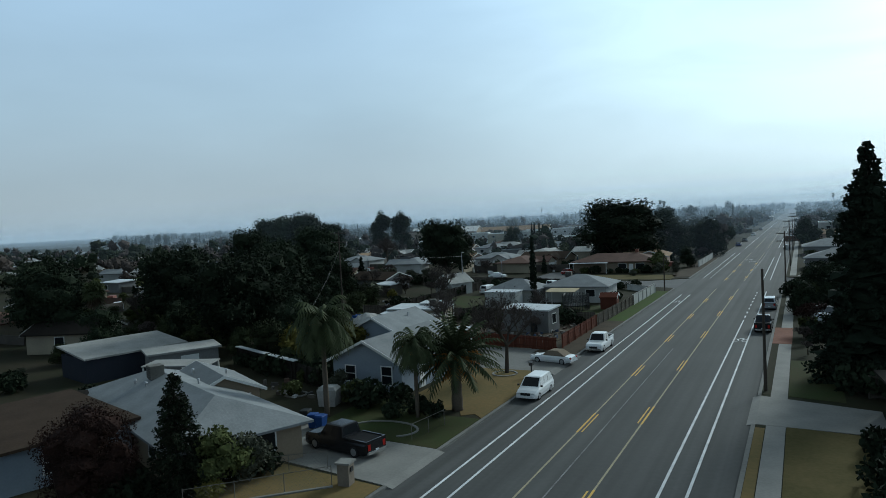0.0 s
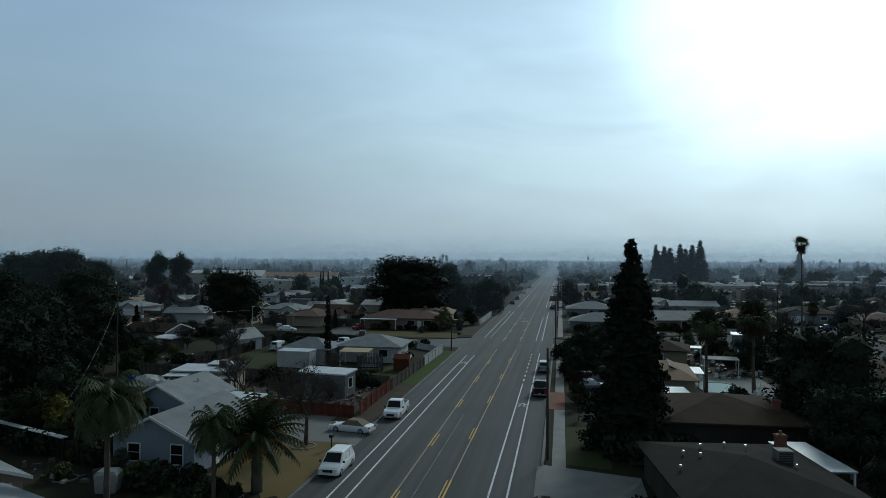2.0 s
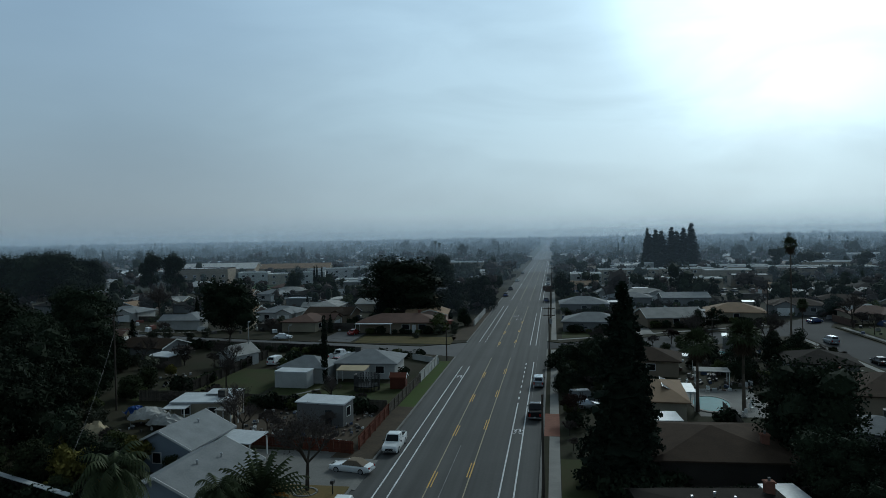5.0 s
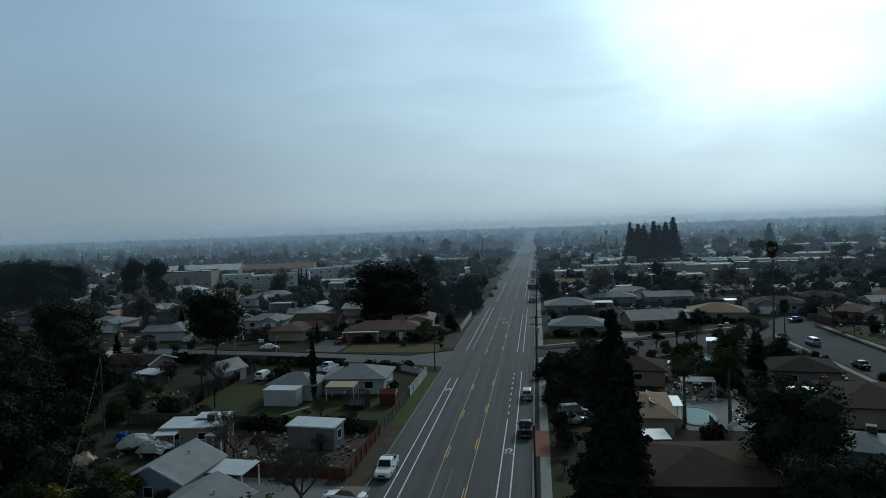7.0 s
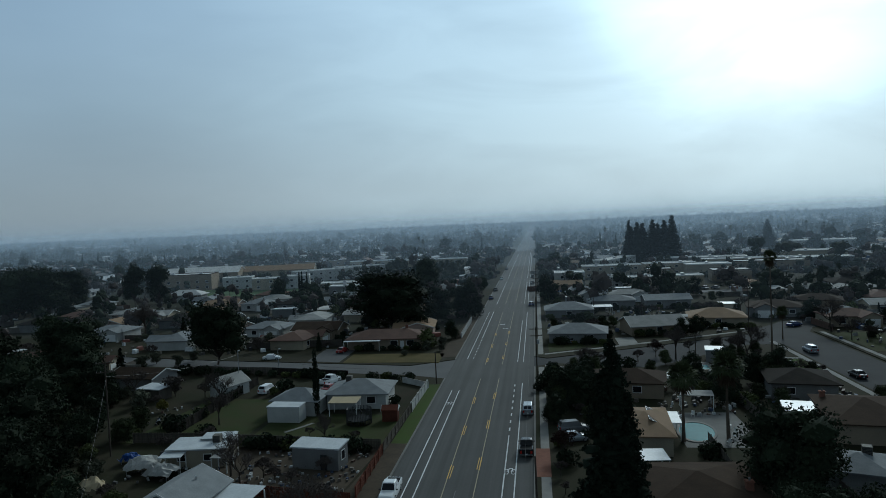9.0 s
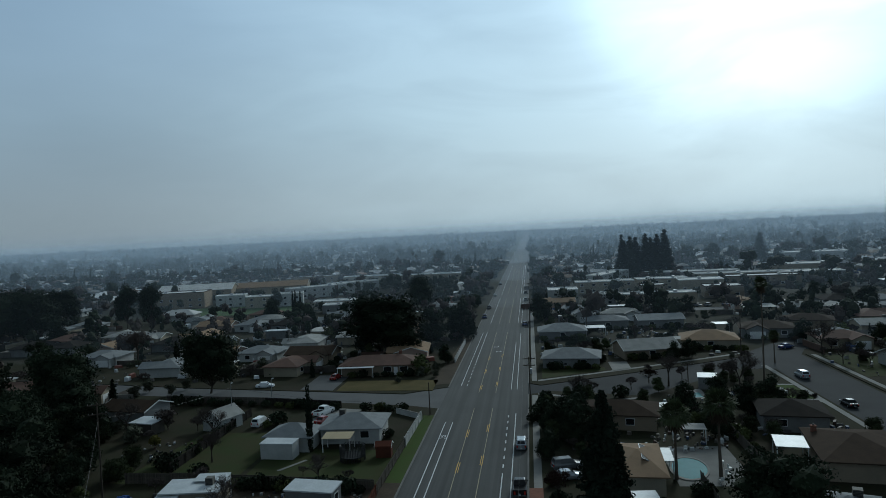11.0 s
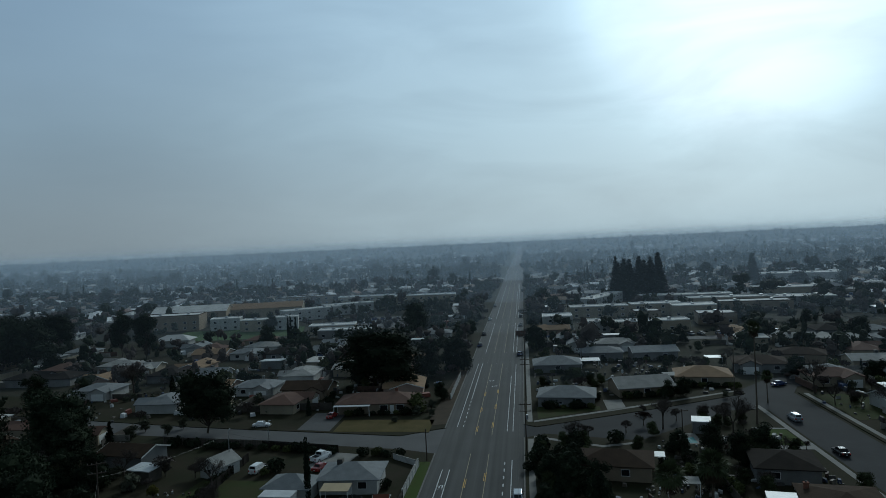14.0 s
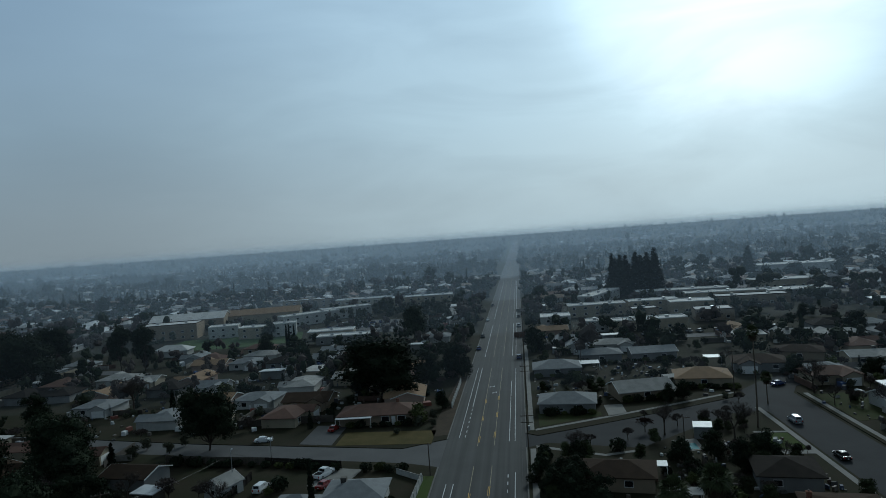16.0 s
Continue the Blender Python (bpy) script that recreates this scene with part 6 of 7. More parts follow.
c0 = patio_chair("white plastic patio chair on the pool deck", at(35.5, 94.0, 30, BZ + 0.02))
for x, y, r in ((36.3, 96.2, 110), (36.0, 98.8, 80), (30.0, 103.6, 10), (32.2, 104.2, -20), (34.0, 91.6, 200)):
    copy_thing(c0, at(x, y, r, BZ + 0.02))
canopy("dark-framed pergola with a pale roof beside the pool", at(33.8, 109.0, -6), 5.0, 3.0, 2.3, 0.1, SHINGLE_L, name="pergola", category="pergola")
canopy("white square garden canopy", at(32.2, 122.0, -8), 2.8, 2.8, 2.3, 0.05)
house("small shed with a white roof", at(45.2, 143.5, -12), 3.4, 3.4, 2.4, 0.15, "flat", ST_GREY, ROOF_W, 0.2, name="shed", category="shed")
slab("spa_deck", [(38.5, 134.5), (43.5, 135.5), (43.5, 142.5), (38.5, 142.0)], BZ + 0.03, CONCRETE, "pale concrete pool surround", "pavement", z0=0)
single("spa_water", Shape().box(39.4, 135.8, 0, 42.6, 139.5, BZ + 0.06), POOL, "small blue-green pool", "swimming pool")


def solar_panel(label, m, w, d):
    t = thing("solar_panel", label, "solar panel", m)
    part("glass", Shape().box(-w / 2, -d / 2, 0.02, w / 2, d / 2, 0.05), mat("dark_solar_glass", (0.03, 0.036, 0.042), (0.045, 0.05, 0.056), 0.65, 0.6, 4.0), t)
    fr = Shape().box(-w / 2 - 0.04, -d / 2 - 0.04, -0.03, w / 2 + 0.04, -d / 2, 0.06).box(-w / 2 - 0.04, d / 2, -0.03, w / 2 + 0.04, d / 2 + 0.04, 0.06)
    fr.box(-w / 2 - 0.04, -d / 2, -0.03, -w / 2, d / 2, 0.06).box(w / 2, -d / 2, -0.03, w / 2 + 0.04, d / 2, 0.06)
    part("frame", fr, METAL, t)


solar_panel("dark solar panel lying on a tan roof", pose(25.1, 93.4, BZ + 3.33, 0, 23.4, -4), 2.3, 6.0)

# ---- near planting ----
for k, x, y, s in (
        ("small_conifer", -18.8, 28.4, 0.98), ("rust_full", -22.6, 25.8, 0.98), ("green", -17.3, 29.9, 0.52), ("bush_d", -16.6, 32.8, 0.9), ("bush_d", -20.4, 26.6, 1.2), ("bush_y", -16.8, 28.6, 0.6), ("olive", -16.6, 31.4, 0.45), ("bush_d", -18.0, 31.0, 1.0), ("bush_g", -24.5, 26.8, 0.9), ("bush_d", -15.2, 45.0, 0.8), ("bush_d", -12.4, 46.2, 0.8),
        ("bush_d", -19.0, 46.8, 1.5), ("bush_d", -17.0, 48.4, 1.1), ("bush_g", -20.6, 48.0, 1.4), ("bush_d", -14.2, 46.6, 0.9), ("olive", -23.5, 49.4, 0.7), ("bush_y", -36.0, 57.0, 1.5), ("yellow", -36.5, 59.0, 0.9), ("bush_g", -27.5, 48.0, 1.0),
        ("oak_b", -30.0, 56.5, 0.62), ("green", -31.0, 60.5, 0.8), ("oak_b", -38.5, 62.5, 0.75), ("oak", -47.0, 63.0, 0.8), ("green", -33.5, 55.5, 0.6), ("bush_d", -28.5, 53.5, 1.6), ("olive", -34.5, 63.5, 0.7), ("oak", -50.5, 66.0, 0.95), ("oak_b", -58.5, 63.0, 0.9), ("green", -62.0, 66.0, 1.1),
        ("oak", -57.0, 75.0, 1.05), ("oak", -66.0, 70.0, 1.1), ("oak_b", -52.0, 78.0, 1.0), ("oak", -64.0, 88.0, 1.1), ("oak", -72.0, 99.0, 1.15), ("oak_b", -60.0, 97.0, 0.9), ("oak_b", -56.5, 89.0, 0.8), ("oak", -81.0, 122.0, 1.05),
        ("oak_b", -74.0, 112.0, 1.0), ("oak", -82.0, 86.0, 1.1), ("oak_b", -90.0, 104.0, 1.1), ("oak", -77.0, 58.0, 1.0), ("oak_b", -62.0, 55.0, 0.9), ("olive", -70.0, 45.0, 1.2), ("oak", -88.0, 66.0, 1.1), ("green", -47.0, 71.0, 0.7),
        ("olive", -79.8, 143.0, 1.1), ("olive", -73.0, 146.5, 0.9), ("olive", -36.5, 64.0, 0.8), ("bare_b", -37.5, 90.5, 0.6), ("bare_b", -24.5, 79.0, 0.85), ("bare_b", -20.0, 76.5, 0.7), ("bare", -29.0, 79.5, 0.7), ("bare_b", -16.5, 92.5, 0.6), ("bare", -41.0, 101.0, 0.7), ("bare_b", -24.0, 95.0, 0.5), ("bare", -20.5, 91.5, 0.55), ("bare_b", -58.0, 112.0, 0.9), ("bare", -66.0, 118.0, 0.9),
        ("bare_b", -50.0, 128.0, 0.7), ("bare_b", -14.5, 138.5, 0.0), ("bush_d", -38.0, 121.5, 1.7), ("green", -38.8, 118.5, 0.5), ("bush_d", -15.0, 112.8, 1.0), ("yellow", -54.8, 108.3, 0.75), ("bush_d", -40.0, 94.5, 1.4), ("bush_d", -48.5, 99.0, 1.5), ("bush_g", -52.0, 95.5, 1.4),
        ("bare_b", -15.0, 129.5, 0.42), ("oak_b", -12.8, 176.0, 0.55), ("olive", -14.0, 166.0, 0.8), ("olive", -13.0, 159.5, 0.62), ("bush_d", -20.0, 161.0, 1.3), ("oak_b", -11.8, 212.0, 1.25), ("oak_b", -14.5, 219.0, 1.1), ("oak_b", -22.0, 183.0, 0.65),
        ("oak_c", -38.5, 57.5, 0.55), ("oak_c", -34.2, 55.6, 0.5), ("green", -41.5, 59.5, 0.7), ("oak_c", -45.5, 60.5, 0.7), ("oak_c", -57.5, 58.5, 0.6), ("oak_c", -63.5, 50.5, 0.7), ("olive", -60.5, 44.0, 0.6), ("bush_d", -55.5, 40.5, 1.6), ("bush_d", -58.0, 42.0, 1.5), ("oak_c", -68.5, 63.5, 0.6), ("bush_g", -62.6, 56.2, 1.2),
        ("oak_c", -66.0, 40.0, 0.75), ("oak_c", -74.0, 46.0, 0.8), ("bare_b", -80.0, 50.0, 0.9), ("oak_c", -52.5, 58.6, 0.65), ("bush_d", -47.4, 56.0, 1.5), ("bush_d", -50.2, 57.0, 1.6), ("bush_d", -44.5, 40.8, 1.0), ("oak_c", -27.4, 62.6, 0.45), ("green", -29.6, 52.0, 0.35), ("bush_d", -26.6, 51.6, 1.3),
        ("bush_d", 15.4, 61.5, 1.6), ("bush_d", 17.2, 60.6, 1.6), ("bush_d", 18.8, 62.0, 1.6), ("bush_d", 14.8, 64.2, 1.4), ("bush_d", 15.2, 67.5, 1.5), ("bush_d", 18.6, 67.0, 1.5), ("bush_d", 15.6, 36.5, 1.2), ("bush_d", 15.7, 38.2, 1.3), ("bush_d", 15.5, 42.0, 1.2), ("bush_d", 15.8, 46.6, 1.1),
        ("oak_c", 45.6, 93.5, 0.3), ("oak_c", 61.0, 109.0, 0.7), ("oak_c", 46.5, 108.5, 0.65), ("oak_c", 60.5, 89.0, 0.8), ("oak_c", 44.2, 112.8, 0.6), ("bare_b", 47.5, 112.0, 0.9), ("oak_c", 58.0, 84.0, 0.8), ("oak_c", 55.0, 70.0, 0.9), ("oak_c", 46.0, 60.0, 0.9),
        ("oak_c", 13.6, 110.5, 0.55), ("oak_c", 17.4, 112.4, 0.6), ("oak_c", 19.5, 107.4, 0.6), ("oak_c", 16.8, 101.8, 0.5), ("bare_b", 15.6, 105.0, 0.7), ("oak_c", 20.5, 127.5, 0.5), ("bush_d", 14.0, 124.0, 1.6), ("bush_d", 12.4, 116.5, 1.6),
        ("bare_b", 22.0, 141.0, 0.8), ("bare_b", 30.0, 143.5, 0.85), ("bare", 38.0, 146.0, 0.9), ("oak_c", 35.0, 141.0, 0.6), ("oak_c", 47.0, 149.0, 0.7), ("bare_b", 52.0, 152.0, 1.0), ("oak_c", 55.0, 150.0, 0.6), ("bare_b", 42.0, 152.0, 0.9), ("oak_c", 30.5, 131.5, 0.6), ("bush_d", 27.0, 137.0, 1.6), ("oak_c", 50.0, 128.0, 0.7), ("oak_c", 58.0, 128.5, 0.6), ("bare_b", 36.0, 158.0, 0.7),
        ("bare_b", -22.5, 77.5, 0.75), ("bare_b", -17.2, 80.5, 0.7), ("bare", -26.5, 76.5, 0.6), ("bare_b", -31.5, 76.0, 0.7), ("bare_b", -43.0, 88.0, 0.8), ("bare_b", -40.0, 70.5, 0.8),
        # east
        ("oak", 33.2, 59.5, 0.5), ("oak", 36.5, 58.0, 0.5), ("oak_b", 33.4, 54.0, 0.55), ("oak_b", 37.0, 52.0, 0.5), ("bush_d", 31.6, 63.6, 1.6), ("bush_d", 22.5, 60.0, 1.3), ("bush_d", 18.6, 59.0, 1.3), ("bush_d", 26.5, 61.6, 1.2), 
        ("oak", 34.8, 71.6, 0.76), ("oak_b", 34.8, 65.6, 0.62), ("oak_b", 36.6, 75.0, 0.55), ("oak_b", 33.2, 76.4, 0.42), ("oak_b", 13.2, 113.5, 0.62), ("oak_b", 16.0, 108.5, 0.6), ("oak_b", 14.8, 119.5, 0.55), ("oak_b", 12.0, 102.0, 0.5),
        ("bare_b", 11.9, 80.5, 0.62), ("rust", 12.6, 86.5, 0.9), ("bare_b", 12.2, 75.0, 0.5), ("bush_g", 12.5, 91.0, 1.1), ("bush_d", 13.0, 84.0, 1.3), ("bare", 19.0, 133.5, 0.75), ("bush_d", 10.6, 126.0, 1.4), ("bush_d", 9.9, 121.0, 1.2),
        ("fan_palm_short", 28.6, 93.0, 1.1), ("fan_palm_short", 34.6, 94.0, 1.1), ("fan_palm_short", 66.3, 167.0, 0.7), ("rust", 34.5, 149.0, 0.85), ("oak_b", 48.5, 174.0, 0.55), ("oak_b", 44.5, 173.0, 0.5), ("bare", 50.6, 140.0, 1.0), ("bare_b", 53.0, 136.5, 0.9), ("bare_b", 48.5, 132.0, 1.0),
        ("bare_b", 49.0, 126.0, 0.9), ("oak_b", 37.5, 128.5, 0.55), ("oak_b", 44.0, 131.0, 0.6), ("bare", 80.0, 175.0, 1.05), ("bare_b", 84.0, 165.0, 1.0), ("bare", 86.0, 150.0, 1.0), ("bare_b", 80.5, 142.0, 0.9), ("bush_d", 16.0, 44.0, 1.0), ("cypress", 15.6, 40.0, 0.3), ("bush_d", 15.8, 48.5, 0.9),
        ("bush_d", 16.8, 63.0, 1.5), ("bush_d", 21.0, 64.5, 1.3), ("oak_b", 38.5, 112.0, 0.6), ("green", 36.5, 117.0, 0.7), ("green", 41.8, 108.0, 0.7), ("bush_d", 44.0, 95.0, 1.6), ("oak_b", 41.0, 90.0, 0.4), ("bare_b", 60.0, 168.0, 0.9), ("olive", 58.0, 172.0, 0.6), ("bare_b", 54.0, 158.0, 0.8),
        ("oak_b", 13.0, 252.0, 1.05), ("oak_b", 25.0, 261.0, 0.65), ("oak_b", 46.5, 254.0, 0.82), ("oak_b", 56.5, 258.0, 0.75), ("oak_b", 66.3, 257.0, 0.75), ("oak_b", 103.6, 313.0, 0.75), ("oak_b", 125.0, 295.0, 0.7), ("small_conifer", 172.6, 508.0, 3.2), ("oak", 186.0, 464.0, 0.75),
        ("cypress", -92.5, 287.5, 1.05), ("cypress", -90.3, 287.7, 1.0), ("cypress", -94.0, 288.4, 1.02), ("oak_b", -96.9, 270.5, 1.1), ("oak", -198.5, 254.0, 1.35), ("oak", -188.0, 248.0, 1.2), ("oak", -212.0, 303.0, 1.0), ("oak", -205.0, 290.0, 1.1), ("bare", -106.0, 187.5, 1.3), ("bare_b", -101.0, 196.0, 1.2),
        ("oak_b", -129.5, 177.5, 1.0), ("bare_b", -112.0, 205.0, 1.1), ("oak", -39.0, 300.0, 1.05)):
    if s:
        plant(k, x, y, s * (0.76 if -92 < x < -50 and y < 126 else 1))

# dark growth between the east houses and along the side street
grove = random.Random(21)
for x0, x1, y0, y1, n, kinds in ((12.5, 22, 100, 134, 16, ("oak_b", "oak_c", "bare_b")), (33, 41, 111, 131, 9, ("oak_c", "bare_b", "bush_d")), (43, 54, 122, 134, 9, ("oak_c", "oak_b", "bare_b")), (46, 56, 144, 155, 9, ("bare_b", "bare", "oak_c")),
                                 (14, 34, 177, 204, 12, ("oak_c", "bush_d", "bare_b", "olive")), (34, 72, 194, 222, 18, ("oak_c", "bush_d", "bare_b", "bare", "olive")), (12, 80, 234, 258, 26, ("oak_c", "bush_d", "olive", "bare_b")),
                                 (78, 130, 118, 176, 22, ("bare_b", "oak_c", "bare", "olive")), (82, 125, 178, 200, 10, ("bare_b", "oak_c", "oak_b")), (112, 150, 150, 260, 20, ("oak_b", "oak_c", "oak"))):
    for _ in range(n):
        x, y = grove.uniform(x0, x1), grove.uniform(y0, y1)
        if any(math.hypot(x - a, y - b) < c * 0.72 for a, b, c in FOOT):
            continue
        k = grove.choice(kinds)
        plant(k, x, y, grove.uniform(0.8, 1.5) if k == "bush_d" else grove.uniform(0.42, 0.78))

# dark crowns at the far side of the thicket, and mixed garden trees before it
for k, x, y, s in (("oak", -87, 129, 1.0), ("oak_b", -69, 112, 0.85), ("oak_b", -77, 104, 0.9), ("oak_b", -93, 134, 1.1), ("oak", -100, 122, 1.0), ("oak_b", -84, 116, 0.95), ("oak", -172, 232, 1.4), ("oak", -182, 226, 1.3), ("oak_b", -160, 226, 1.1), ("oak", -200, 240, 1.3),
                   ("yellow", -39.5, 62.0, 0.95), ("green", -44.5, 65.5, 0.75), ("olive", -52.0, 70.0, 1.0), ("olive", -56.0, 70.5, 0.9), ("bare", -60.0, 72.0, 0.9), ("bare_b", -66.0, 64.0, 1.0), ("green", -48.5, 67.0, 0.95), ("yellow", -33.0, 58.0, 1.05), ("green", -36.0, 66.0, 1.0), ("yellow", -31.5, 62.5, 1.0),
                   ("olive", -42.0, 68.0, 0.9), ("bare", -70.0, 68.0, 1.0), ("bare_b", -74.0, 64.0, 1.0), ("olive", -78.0, 66.0, 1.0), ("olive", -80.5, 150.0, 1.0), ("olive", -72.0, 152.0, 0.85), ("bare_b", -86.0, 157.0, 1.1), ("olive", -68.0, 133.5, 0.7), ("bare", -46.0, 112.0, 0.8), ("bare_b", -52.0, 118.0, 0.9),
                   ("fan_palm_short", -71.0, 60.5, 0.8)):
    plant(k, x, y, s)

# dense evergreen thicket west of the yards, and more trees behind the east houses
thicket = random.Random(5)
for i in range(60):
    x, y = thicket.uniform(-118, -58), thicket.uniform(58, 134)
    if abs(y - (139 - (x + 12) * 0.19)) < 11 or (-60 < x and y > 92) or any(math.hypot(x - a, y - b) < 6.5 for a, b in ((-98, 62), (-112, 80), (-101, 98), (-104, 128), (-92, 138), (-72, 131), (-64, 122))):
        continue
    plant(thicket.choice(("oak_c", "oak_c", "green", "olive", "olive", "bare_b", "bare")), x, y, thicket.uniform(0.5, 1.0))
for i in range(64):
    x, y = thicket.uniform(-92, -46), thicket.uniform(60, 96)
    if any(math.hypot(x - a, y - b) < 4.5 for a, b in ((-41.8, 81), (-45.5, 84), (-43.5, 73), (-72.5, 58.5))):
        continue
    plant(thicket.choice(("oak_c", "oak_c", "oak_c", "olive", "green", "bare_b")), x, y, thicket.uniform(0.55, 0.85))
for i in range(34):
    x, y = thicket.uniform(-96, -52), thicket.uniform(93, 124)
    if any(math.hypot(x - a, y - b) < 6 for a, b in ((-61.5, 117.5), (-70, 127.5), (-56, 106), (-101, 98), (-97, 115))):
        continue
    plant(thicket.choice(("oak_c", "oak_c", "oak_c", "olive", "bare_b")), x, y, thicket.uniform(0.5, 0.85))
for i in range(34):
    x, y = thicket.uniform(36, 62), thicket.uniform(84, 160)
    if 28 < x < 40 and y < 112 or 42 < x < 52 and y < 108 or any(abs(x - a) < 8 and abs(y - b) < 8 for a, b in ((55.5, 99.5), (46.2, 101), (53, 118.5), (46.5, 82), (41, 139), (45, 143), (59, 139))):
        continue
    plant(thicket.choice(("oak_c", "bare_b", "oak_c", "bare", "bush_d", "bush_d", "olive")), x, y, thicket.uniform(0.4, 0.8))
for i in range(26):
    x, y = thicket.uniform(79, 135), thicket.uniform(90, 200)
    plant(thicket.choice(("oak_c", "bare_b", "green", "bare", "oak_c")), x, y, thicket.uniform(0.5, 0.9))


# ---- loose goods in the back yards ----
def heap(name, label, x0, x1, y0, y1, n, seed, big=0.7):
    g = random.Random(seed)
    s_ = Shape()
    for _ in range(n):
        a, b, h = g.uniform(0.1, big), g.uniform(0.1, big * 0.7), g.uniform(0.15, big * 1.3)
        q = Shape().loft([[(-a, -b, 0), (a, -b, 0), (a, b, 0), (-a, b, 0)], [(-a * 0.8, -b * 0.9, h), (a * 0.9, -b * 0.8, h * 1.1), (a * 0.8, b * 0.9, h), (-a * 0.9, b * 0.8, h * 0.9)]])
        q.moved(pose(g.uniform(x0, x1), g.uniform(y0, y1), BZ, 0, g.uniform(-8, 8), g.uniform(0, 180)))
        s_.poly(q.v, q.f)
    single(name, s_, mat_mix(name + "_mix", [(0.3, 0.3, 0.29), (0.07, 0.065, 0.06), (0.12, 0.1, 0.08), (0.03, 0.03, 0.03), (0.45, 0.46, 0.46), (0.04, 0.06, 0.11), (0.09, 0.05, 0.035), (0.1, 0.09, 0.075)], 0.7), label, "yard clutter", kind="stuff")


heap("yard_goods", "scattered boards, boxes and scrap on bare earth", -29, -13, 74.5, 88.5, 170, 3, 0.3)
heap("yard_goods_west", "scattered pale scrap on a back lawn", -58, -48, 100, 112, 40, 4, 0.3)
heap("yard_goods_north", "scrap and boxes beside a mobile home", -43, -31, 76, 91, 80, 5, 0.35)
heap("patio_goods", "patio furniture and pots beside the pool", 27.5, 39, 104.5, 113, 40, 6, 0.35)
heap("patio_goods_near", "tools and pots behind the dark-roofed house", 26.5, 33, 44, 62, 40, 7, 0.6)
heap("side_goods", "boxes and pots in a side yard", -33, -24, 47, 52, 18, 8, 0.4)
heap("far_goods", "pots and boxes in back yards", 34, 60, 108, 140, 130, 9, 0.6)
heap("yard_goods_corner", "pots, boxes and garden goods beside the corner houses", 12, 62, 176, 224, 170, 10, 0.7)
heap("yard_goods_side", "boxes and garden goods between street houses", 14, 34, 104, 132, 60, 11, 0.5)
heap("yard_goods_far_west", "pots, boxes and scrap in the gardens beyond the side street", -120, -14, 158, 230, 260, 12, 0.7)
heap("yard_goods_street", "garden goods and boxes along a residential street", 78, 112, 110, 180, 90, 13, 0.6)
house("small dark shed with a white sheet roof", at(-61.5, 117.5, -12), 4.6, 3.4, 2.1, 0.2, "flat", WOOD_G, ROOF_W, 0.3, name="shed", category="shed")
house("low brown house half hidden by trees", at(-70.0, 127.5, -10), 10.5, 7.5, 2.5, 1.2, "gable", ST_GREY, SHINGLE_B, 0.5)

# shrubs along the fences
hedge = random.Random(9)
for x0, y0, x1, y1, n in ((-33.5, 90.6, -13, 88.4, 12), (-46.4, 97, -46.6, 127, 14), (-45, 134.6, -29, 131.2, 9), (-69, 138, -48, 135, 9), (-42, 57, -32, 53.2, 8), (30.6, 64, 30.6, 90, 10), (41.8, 84, 41.8, 126, 14), (-33, 73.5, -27, 75, 4), (12, 128, 12, 138, 4), (-24, 130.5, -14, 128.5, 5), (14, 165, 26, 163.5, 7), (33, 173, 47, 176, 9), (51, 184.5, 65, 182.5, 8), (13, 206, 26, 206, 6), (28, 223, 58, 222, 12), (70, 199, 84, 196, 5), (-36, 160.5, -19, 161, 6)):
    for i in range(n):
        f = (i + hedge.random()) / n
        plant(hedge.choice(("bush_d", "bush_d", "bush_g", "bush_d")), x0 + (x1 - x0) * f + hedge.uniform(-0.5, 0.5), y0 + (y1 - y0) * f + hedge.uniform(-0.5, 0.5), hedge.uniform(0.7, 1.5))

# ---- larger buildings of the middle distance ----
def block_building(label, x, y, w, d, h, rz=0, wall=None, rows=1, roofmat=None, name="building", category="building", parapet=0.4):
    t = thing(name, label, category, at(x, y, rz, 0))
    FOOT.append((x, y, w * 0.5))
    part("wall", Shape().box(-w / 2, -d / 2, -0.1, w / 2, d / 2, h), wall or ST_CREAM, t)
    part("roof", Shape().box(-w / 2 + 0.25, -d / 2 + 0.25, h - 0.1, w / 2 - 0.25, d / 2 - 0.25, h + 0.06), roofmat or ROOF_FLAT, t)
    rim = Shape()
    for a in ((-w / 2, -d / 2, w / 2, -d / 2 + 0.25), (-w / 2, d / 2 - 0.25, w / 2, d / 2), (-w / 2, -d / 2 + 0.25, -w / 2 + 0.25, d / 2 - 0.25), (w / 2 - 0.25, -d / 2 + 0.25, w / 2, d / 2 - 0.25)):
        rim.box(a[0], a[1], h, a[2], a[3], h + parapet)
    part("parapet", rim, TRIM if wall is not ST_TAN else SHINGLE_B, t)
    n = max(2, int(w / 5))
    for r in range(rows):
        for i in range(n):
            window(t, "s", w, d, w * ((i + 0.5) / n - 0.5), 0.9 + r * 2.9, 1.3, 1.0)
    for i in range(max(1, int(w / 12))):
        u = w * ((i + 0.5) / max(1, int(w / 12)) - 0.5)
        part("roof_unit", Shape().box(u - 0.7, -0.6, h, u + 0.7, 0.6, h + 1.0), METAL, t)
    return t


